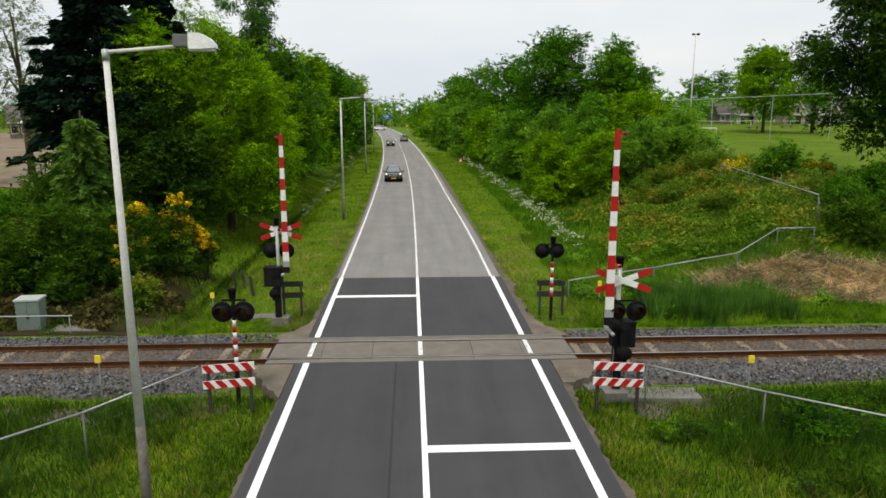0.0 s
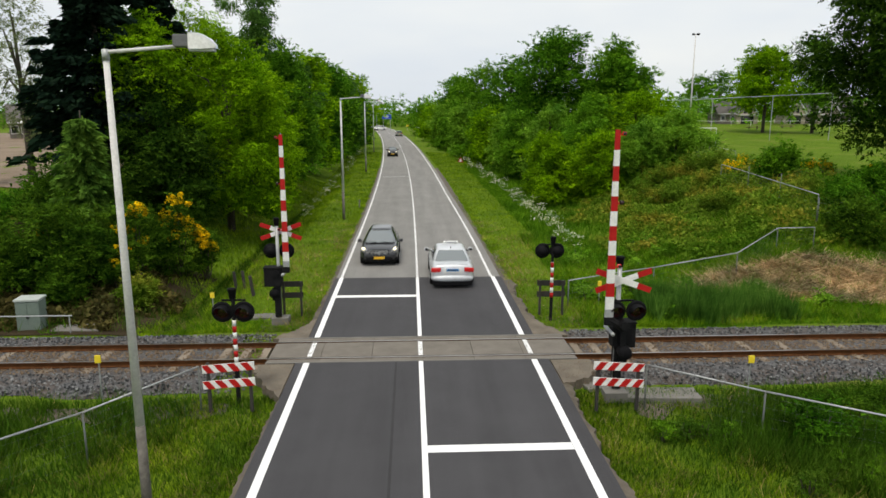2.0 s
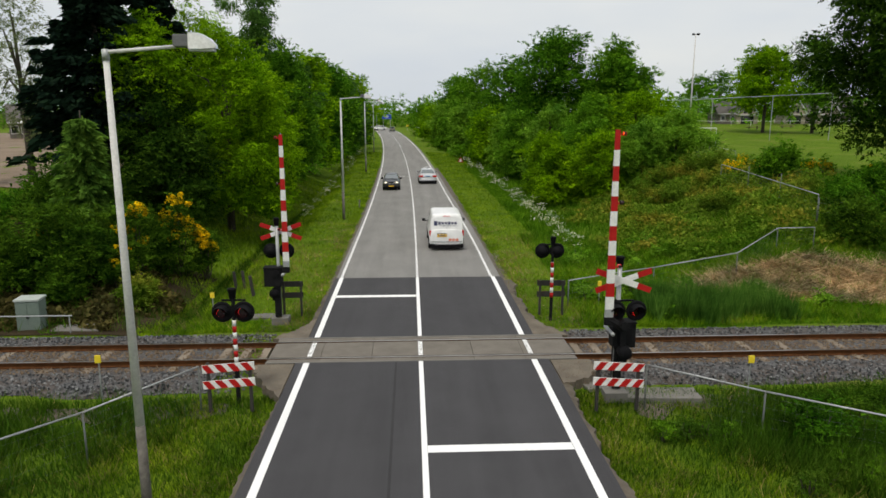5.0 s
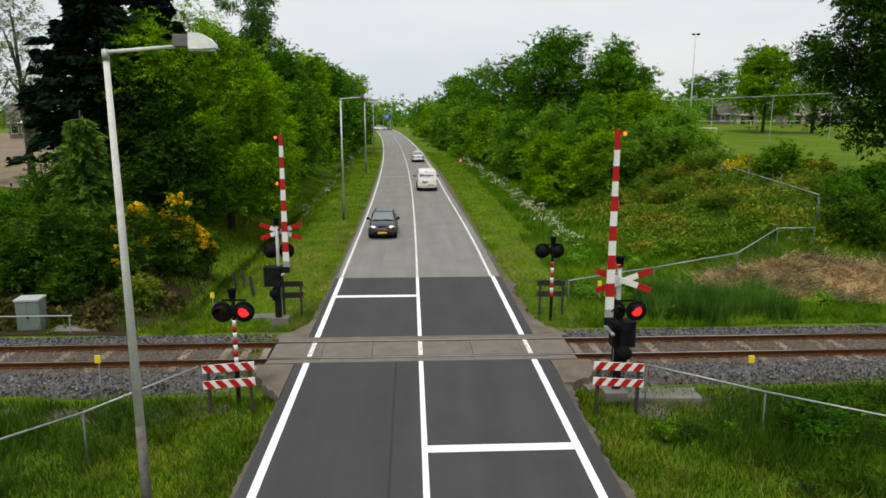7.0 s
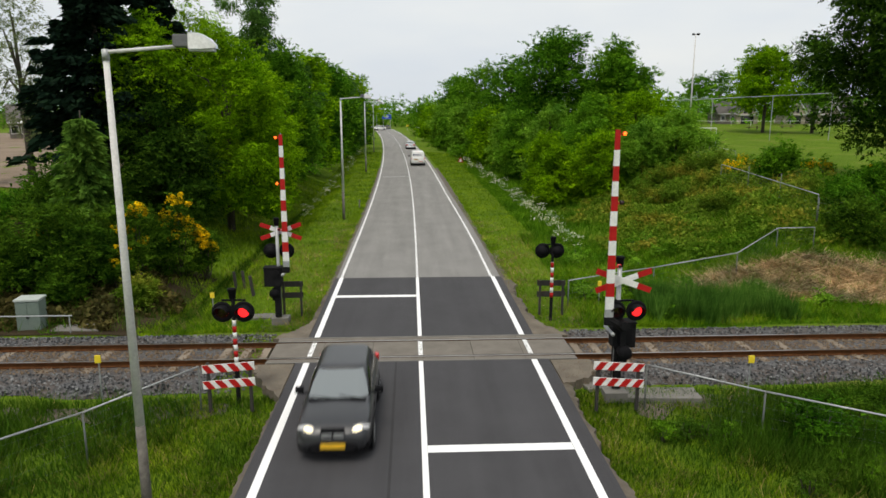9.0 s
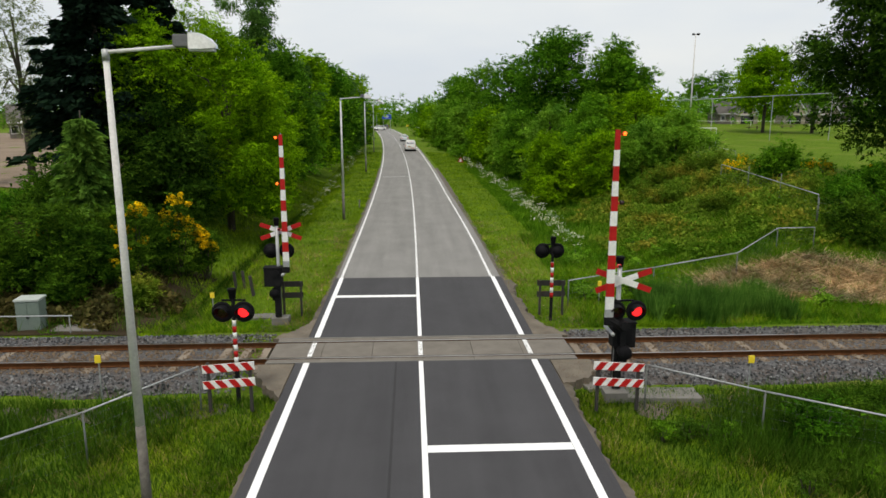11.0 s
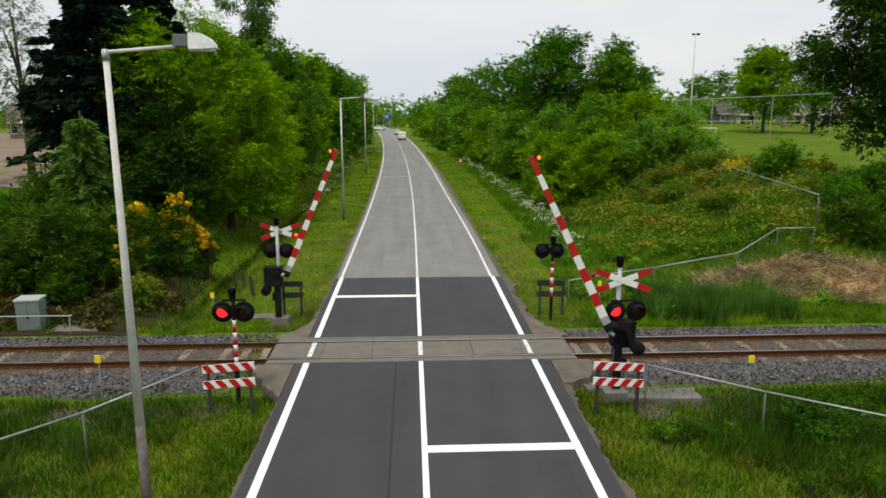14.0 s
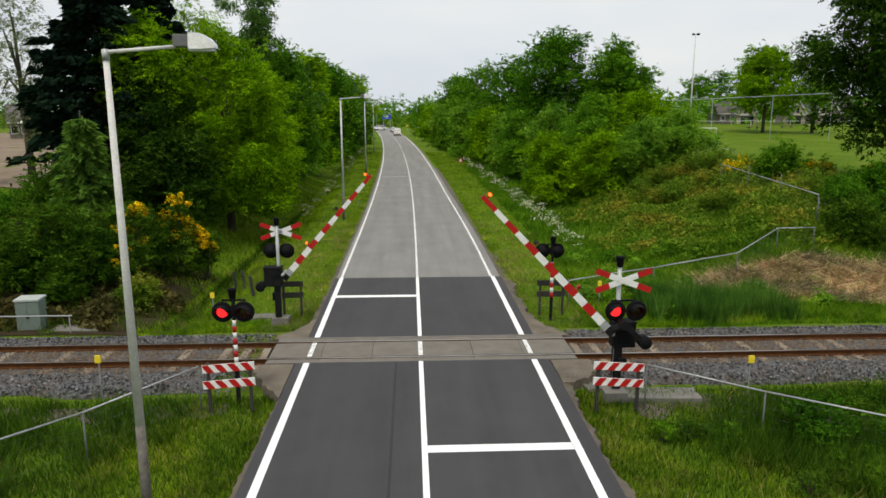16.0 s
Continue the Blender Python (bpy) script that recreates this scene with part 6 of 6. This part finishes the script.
def vehicle(name, label, category, paint, spec):
    """spec: stations of the lower body, the cabin's foot and roof, wheels and lamps."""
    t = thing(name, Matrix(), label, category)
    W = spec["w"] / 2
    part("body", body_shell(spec["body"], spec.get("fat", 1.0)), paint, t, smooth=True)
    cab = Cabin(spec)
    yd, zb = cab.yd, cab.zb
    part("cabin", cab.shell(), paint, t, smooth=True)
    if spec.get("rear_glass", True):
        part("rear_window", mesh_from("rear_window", *cab.pane("rear", -0.88, 0.88, 0.10, 0.93, slant=0.06), spec.get("rear_mat", M_DARKGLASS), True), None, t, "dark rear window")
    ws = part("windscreen", mesh_from("windscreen", *cab.pane("front", -0.91, 0.91, 0.05, 0.95, slant=0.05), M_SKYSCREEN, True), None, t, "windscreen with sky reflection in its grey")
    part("cowl", tube((-cab.wb * 0.86, yd + 0.015, zb + 0.035), (cab.wb * 0.86, yd + 0.015, zb + 0.035), 0.03, 0.03, 8), M_BLACK, t, "black cowl below the windscreen")
    for x0 in (-0.55, 0.05):
        part("wiper", tube((x0, yd + 0.03, zb + 0.05), (x0 + 0.52, yd - 0.03, zb + 0.12), 0.012, 0.01, 6), M_BLACK, ws)
    for face, s in (("left", -1), ("right", 1)):
        for a0, a1 in spec.get("side", ((-0.86, -0.5), (-0.46, 0.12), (0.16, 0.82))):
            part("side_window", mesh_from("side_window", *cab.pane(face, a0, a1, 0.10, 0.88, n=5), M_DARKGLASS, True), None, t, "dark side window")
        reach = spec.get("reach", 0.09)
        m = part("mirror", box(0.20, 0.13, 0.15, (s * (W + reach), yd - 0.40, zb + 0.10), 0.04), spec.get("mirror", paint), t)
        part("mirror_glass", box(0.16, 0.008, 0.11, (s * (W + reach), yd - 0.468, zb + 0.10), 0.003), M_DARKGLASS, m)
        part("mirror_stalk", box(0.16, 0.06, 0.04, (s * (W + reach - 0.12), yd - 0.38, zb + 0.03), 0.01), M_BLACK, m)
        for hdl in spec.get("handles", (0.25, -0.75)):
            part("door_handle", box(0.03, 0.2, 0.035, (s * (W - 0.012), hdl, zb - 0.14), 0.008), paint, t)
        for seam in (spec.get("seam", -0.2), spec.get("seam", -0.2) + 1.0):
            part("door_seam", box(0.012, 0.012, 0.5, (s * (W - 0.012), seam, zb - 0.36)), M_BLACK, t)
    wheel_set(t, W - 0.085, *spec["wheels"])
    yf, yr = spec["ends"]
    zh, wh = spec["head"]
    lw, ld, lh, lean = spec.get("lamp", (0.20, 0.20, 0.10, 20))
    zt, wt, ht, dt = spec["tail"]
    for s in (-1, 1):
        m = pose(s * wh, yf - 0.20, zh, 0, 0, -s * 24) @ pose(0, 0, 0, lean, 0, 0)
        h = part("headlight", egg(lw, ld, lh, m), M_HEADOFF, t, "clear headlight", True)
        part("bulb", egg(lw * 0.52, ld * 0.4, lh * 0.66, m @ Matrix.Translation((-s * lw * 0.28, ld * 0.66, lh * 0.1))), spec.get("bulb", M_HEADLIT), h, "lit lamp", True)
        part("tail_light", box(dt, 0.22, ht, (0, 0, 0), 0.045, m=pose(s * wt, yr + 0.07, zt, 0, s * 6, s * 14)), M_TAIL, t, "red tail light")
        part("bonnet_seam", tube((s * W * 0.72, yd + 0.1, zb - 0.012), (s * W * 0.66, yf - 0.42, spec.get("nose", zb - 0.16)), 0.007, 0.007, 5), M_BLACK, t)
    gw = spec.get("grille", 0.7)
    g = part("grille", box(gw, 0.09, 0.22, (0, yf + 0.0, zh - 0.01), 0.03), M_BLACK, t, "dark grille")
    for k in range(spec.get("slats", 2)):
        for s in (-1, 1):
            part("slat", box(gw * 0.43, 0.02, 0.034, (s * gw * 0.25, yf + 0.045, zh - 0.08 + 0.065 * k), 0.006), M_STEEL, g)
    part("front_bumper", loft([(yf - 0.30, W - 0.02, 0.2, 0.52), (yf - 0.10, W - 0.07, 0.2, 0.52), (yf + 0.0, W - 0.20, 0.22, 0.50), (yf + 0.045, W - 0.42, 0.26, 0.46)], 20), M_BLACK if spec.get("dark_bumper") else paint, t, smooth=True)
    part("rear_bumper", loft([(yr + 0.30, W - 0.01, 0.26, 0.58), (yr + 0.10, W - 0.05, 0.28, 0.58), (yr + 0.0, W - 0.12, 0.30, 0.56), (yr - 0.05, W - 0.34, 0.33, 0.53)], 20), paint, t, smooth=True)
    part("front_plate", box(0.52, 0.015, 0.11, (spec.get("plate_f", 0), yf + 0.056, 0.42), 0.003), M_PLATE, t, "yellow number plate")
    p = part("rear_plate", box(0.52, 0.02, spec.get("plate_h", 0.11), (spec.get("plate_x", 0), yr - 0.022 + spec.get("plate_y", 0), spec["plate_z"]), 0.003), spec.get("plate", M_PLATE), t, "number plate")
    part("plate_marking", box(0.40, 0.006, 0.05, (spec.get("plate_x", 0), yr - 0.034 + spec.get("plate_y", 0), spec["plate_z"])), M_INK, p)
    low = spec.get("low", 0.30)
    # black block for the dark lower bumper and the shadow below the tail
    part("valance_and_shade", box(2 * W - 0.2, 0.16, low - 0.12, (0, yr + 0.03, (low + 0.14) / 2 + 0.02), 0.03), M_BLACK, t, "black lower rear apron and shadow under the tail")
    part("lower_intake", box(spec["w"] * 0.55, 0.03, 0.09, (0, yf + 0.04, 0.30), 0.01), M_BLACK, t, "black lower intake")
    part("underside", box(2 * W - 0.24, (yf - yr) * 0.86, 0.12, (0, (yf + yr) / 2, 0.22)), M_BLACK, t)
    return t


SEDAN = dict(w=1.85, body=[(-2.42, 0.70, 0.38, 0.94), (-2.36, 0.82, 0.30, 1.00), (-2.15, 0.89, 0.24, 1.035), (-1.6, 0.92, 0.20, 1.03), (-0.6, 0.925, 0.18, 0.99), (0.5, 0.925, 0.18, 0.97), (1.2, 0.915, 0.20, 0.95), (1.9, 0.88, 0.22, 0.88), (2.25, 0.80, 0.26, 0.78), (2.43, 0.64, 0.34, 0.66)],
             cabin=(-1.86, -1.02, 0.25, 1.12, 0.97, 1.47, 0.82, 0.62), wheels=(1.42, -1.42, 0.33), ends=(2.40, -2.42), head=(0.68, 0.66), tail=(0.80, 0.68, 0.19, 0.42),
             plate_z=0.80, plate=M_PLATEB, grille=0.8, rear_mat=M_SKYSCREEN, round=0.10, side=((-0.70, -0.12), (-0.08, 0.62)))
silver_sedan = vehicle("silver_sedan", "silver four-door sedan with blue rear plate and roof sign", "car", P_SILVER, SEDAN)
sign = part("roof_sign", box(0.66, 0.16, 0.11, (0.05, 0.02, 1.525), 0.03), M_WHITE, silver_sedan, "small white roof sign")
part("lettering_bar", box(0.50, 0.008, 0.045, (0.05, -0.064, 1.535), 0.003), M_GREYINK, sign, "grey illegible lettering")
part("roof_aerial", loft([(-1.0, 0.02, 1.45, 1.53), (-0.86, 0.012, 1.45, 1.49)], 8), M_BLACK, silver_sedan)
part("boot_lip", box(1.3, 0.06, 0.03, (0, -2.30, 1.03), 0.012), P_SILVER, silver_sedan)
part("plate_recess", box(0.74, 0.03, 0.20, (0, -2.425, 0.765), 0.02), M_TRIM, silver_sedan, "pale plate recess")

HATCH = dict(w=1.78, body=[(-2.12, 0.72, 0.36, 0.95), (-2.02, 0.83, 0.28, 1.0), (-1.2, 0.885, 0.2, 1.0), (0.4, 0.885, 0.18, 0.98), (1.1, 0.88, 0.2, 0.955), (1.65, 0.865, 0.22, 0.89), (1.95, 0.82, 0.26, 0.80), (2.12, 0.70, 0.32, 0.68)],
             cabin=(-2.02, -1.55, 0.15, 1.02, 0.96, 1.50, 0.80, 0.62), wheels=(1.32, -1.30, 0.31), ends=(2.10, -2.12), head=(0.66, 0.62), tail=(0.84, 0.68, 0.22, 0.2),
             plate_z=0.7, grille=0.72, dark_bumper=True)
dark_sedan = vehicle("black_car", "glossy black family car with lit headlights", "car", P_BLACK, dict(HATCH, w=1.88, fat=1.05, grille=0.92, slats=3, nose=0.82, head=(0.72, 0.70), lamp=(0.15, 0.36, 0.12, 30), corner=4.5, round=0.12, cabin=(-2.02, -1.35, 0.10, 1.20, 0.94, 1.52, 0.83, 0.56), side=((-0.80, -0.36), (-0.32, 0.14), (0.18, 0.70))))
part("grille_divider", box(0.06, 0.03, 0.20, (0, 2.16, 0.68), 0.01), M_STEEL, dark_sedan, "chrome grille divider")
dark_hatch = vehicle("grey_hatchback", "dark grey hatchback with dipped headlights", "car", P_GREY, dict(HATCH, w=1.64, fat=0.92, grille=0.5, head=(0.70, 0.55), lamp=(0.24, 0.15, 0.10, 14), corner=6.0, mirror=M_BLACK, cabin=(-2.02, -1.6, 0.05, 1.0, 0.94, 1.40, 0.74, 0.58)))
far_car = vehicle("green_grey_car", "grey-green car driving away", "car", P_GREENISH, dict(HATCH, bulb=M_HEADOFF))
VAN = dict(w=1.90, body=[(-2.44, 0.84, 0.40, 1.13), (-2.40, 0.91, 0.30, 1.18), (-1.5, 0.95, 0.24, 1.2), (0.9, 0.95, 0.24, 1.19), (1.6, 0.93, 0.24, 1.10), (2.2, 0.86, 0.26, 0.90), (2.42, 0.7, 0.34, 0.72)],
           cabin=(-2.43, -2.27, 0.62, 1.55, 1.05, 1.97, 0.93, 0.79), wheels=(1.50, -1.45, 0.33), ends=(2.40, -2.42), head=(0.78, 0.72), tail=(0.94, 0.84, 0.34, 0.13), low=0.36, plate_h=0.13, reach=0.20, corner=14.0,
           plate_z=0.83, plate_x=-0.24, plate_y=-0.05, rear_glass=False, side=((0.18, 0.48), (0.52, 0.88)), mirror=M_BLACK, round=0.16, seam=0.6, handles=(0.5,), bulb=M_HEADOFF)
van = vehicle("white_van", "white delivery van with dark lettering on its rear doors", "van", P_WHITE, VAN)


for a in (-1, 1):
    part("rear_door_panel", box(0.84, 0.012, 0.62, (a * 0.425, 0, 0), 0.02, m=pose(0, -2.385, 1.44, -10, 0, 0)), P_WHITE, van, "white windowless rear door")
part("lettering_block", box(0.19, 0.008, 0.24, (-0.58, 0, 0.05), 0.004, m=pose(0, -2.397, 1.44, -10, 0, 0)), M_INK, van, "bold dark blue mark")
for k in range(6):
    part("lettering_bar", box(0.13, 0.008, (0.17, 0.13, 0.13, 0.17, 0.13, 0.13)[k], (-0.38 + 0.172 * k, 0, 0.05), 0.004, m=pose(0, -2.397, 1.44, -10, 0, 0)), M_INK, van, "dark lettering")
for k in range(11):
    part("lettering_bar", box(0.06, 0.008, 0.05, (-0.36 + 0.088 * k, 0, -0.085), 0.002, m=pose(0, -2.397, 1.44, -10, 0, 0)), M_GREYINK, van, "small grey lettering")
for k in range(3):
    part("lettering_bar", box(0.15, 0.012, 0.15, (0.18 + 0.19 * k, -2.478, 0.60), 0.004), M_REDINK, van, "faded red lettering")
part("brake_light", box(0.4, 0.03, 0.03, (0.0, -2.32, 1.86), 0.008), M_TAIL, van, "red high brake light")
part("door_gap", box(0.012, 0.012, 0.9, (0.0, -2.42, 1.0)), M_GREYINK, van)
part("handle_recess", box(0.55, 0.02, 0.05, (-0.24, -2.47, 0.93), 0.01), M_BLACK, van)
part("badge", lathe([(0.02, -0.012), (0.06, -0.01), (0.06, 0.01)], 14), M_STEEL, van, "round badge", False, Matrix.Translation((0.14, -2.45, 0.95)))
part("rear_step", box(1.7, 0.10, 0.06, (0, -2.45, 0.50), 0.02), M_GREYB, van, "grey bumper step")
# queue at the junction
queue = vehicle("white_car", "white car waiting at the far junction", "car", P_WHITE, dict(HATCH, bulb=M_HEADOFF))
queue.matrix_basis = pose(-11.0, 222, float(rise(222)), 0, 0, 120)
for k, (x, y, a) in enumerate(((-16, 226, 95), (-22, 230, 92), (-27, 235, 90), (4.0, 232, 85))):
    o = copy_thing((far_car, silver_sedan)[k % 2], pose(x, y, max(float(rise(y)), ground_z(x, y)), 0, 0, a))
    tagged(o, ("grey car waiting at the far junction", "silver car waiting at the far junction")[k % 2])
t = copy_thing(silver_sedan, pose(62.5, 146, ground_z(62.5, 146), 0, 0, 80))
tagged(t, "silver car parked beside the far houses")


def drive(ob, rows, lane, ahead, offset, drift=0.0):
    """Rows of (seconds, place of the leading or trailing bumper); lane: metres from the road's centre line."""
    out = []
    for tt, y in rows:
        yy = y + offset
        x = float(bend(yy)) + lane + drift * float(smoothstep(6, 38, yy))
        sl = math.degrees(math.atan2(float(bend(yy + 1) - bend(yy - 1)), 2))
        out.append((tt, pose(x, yy, float(rise(yy)), 0, 0, -sl + (0 if ahead else 180))))
    walk(ob, out)


def motions():
    drive(silver_sedan, [(0, -21.0), (0.5, -13.3), (0.8, -9.0), (1, -6.2), (1.5, 0.9), (2, 7.4), (2.5, 14.3), (3, 21.2), (3.5, 28.0), (4, 35.2), (6.5, 72.2), (7.5, 87.2), (8.5, 103.5), (9, 111.3), (11.5, 148), (12.5, 161.5), (14.5, 185), (16, 200)], 1.40, True, 2.4, 0.28)
    drive(van, [(0, -49.5), (1, -36.4), (2, -23.3), (2.5, -16.5), (3, -10.15), (3.5, -4.2), (4, 2.4), (6.5, 35.8), (7, 43.4), (7.5, 50.8), (8.5, 65.6), (9, 73.2), (11.5, 112), (12.5, 126), (14.5, 154.5), (16, 173.5)], 1.66, True, 2.45, -0.26)
    drive(dark_sedan, [(0, 52.0), (0.5, 41.8), (1, 31.4), (1.5, 21.5), (2, 11.75), (2.5, 1.9), (3, -8.2), (3.5, -18.6), (4, -28.8), (8, -110), (16, -270)], -1.86, False, 2.13)
    drive(dark_hatch, [(0, 121), (1, 106.4), (2, 91.5), (3, 74.0), (4, 57.0), (6.3, 28.7), (6.5, 25.8), (7, 18.8), (7.5, 12.2), (8, 5.6), (8.5, -0.6), (9, -7.2), (9.2, -9.9), (10, -20.5), (12, -47), (16, -100)], -2.0, False, 2.13)
    drive(far_car, [(0, 140.5), (1, 152.5), (2, 168.5), (3, 184), (4, 197), (6, 216), (9, 234), (16, 262)], 1.6, True, 2.1)
    right = [(0, 0), (11.1, 0), (11.5, 2.6), (12, 8.2), (12.5, 12.4), (13, 16.9), (13.5, 21.4), (14, 25.9), (14.5, 30.4), (15, 34.9), (15.5, 39.3), (16, 43.6)]
    left = [(0, 0.0), (11.1, 0.0), (11.5, 2.4), (12, 7.8), (12.5, 11.6), (13, 15.5), (13.5, 19.4), (14, 23.3), (14.5, 27.3), (15, 31.8), (15.5, 36.2), (16, 40.7)]
    walk(BOOM_R, [(s, pose(*PIVOT_R, 0, -a, 0)) for s, a in right])
    walk(BOOM_L, [(s, pose(*PIVOT_L, 0, a, 0)) for s, a in left])
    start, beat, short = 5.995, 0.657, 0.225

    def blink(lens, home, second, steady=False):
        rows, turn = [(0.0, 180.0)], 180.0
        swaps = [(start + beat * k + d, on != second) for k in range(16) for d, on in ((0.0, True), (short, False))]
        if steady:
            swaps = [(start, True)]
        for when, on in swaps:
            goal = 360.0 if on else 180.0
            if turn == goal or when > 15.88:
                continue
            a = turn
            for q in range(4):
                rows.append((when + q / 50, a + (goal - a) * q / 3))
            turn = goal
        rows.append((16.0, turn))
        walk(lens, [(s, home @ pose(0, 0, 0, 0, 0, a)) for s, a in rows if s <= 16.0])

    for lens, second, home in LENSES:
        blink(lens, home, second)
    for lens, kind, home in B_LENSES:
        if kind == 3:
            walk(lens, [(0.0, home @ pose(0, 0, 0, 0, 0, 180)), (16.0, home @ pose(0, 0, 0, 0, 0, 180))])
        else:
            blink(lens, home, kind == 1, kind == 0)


motions()
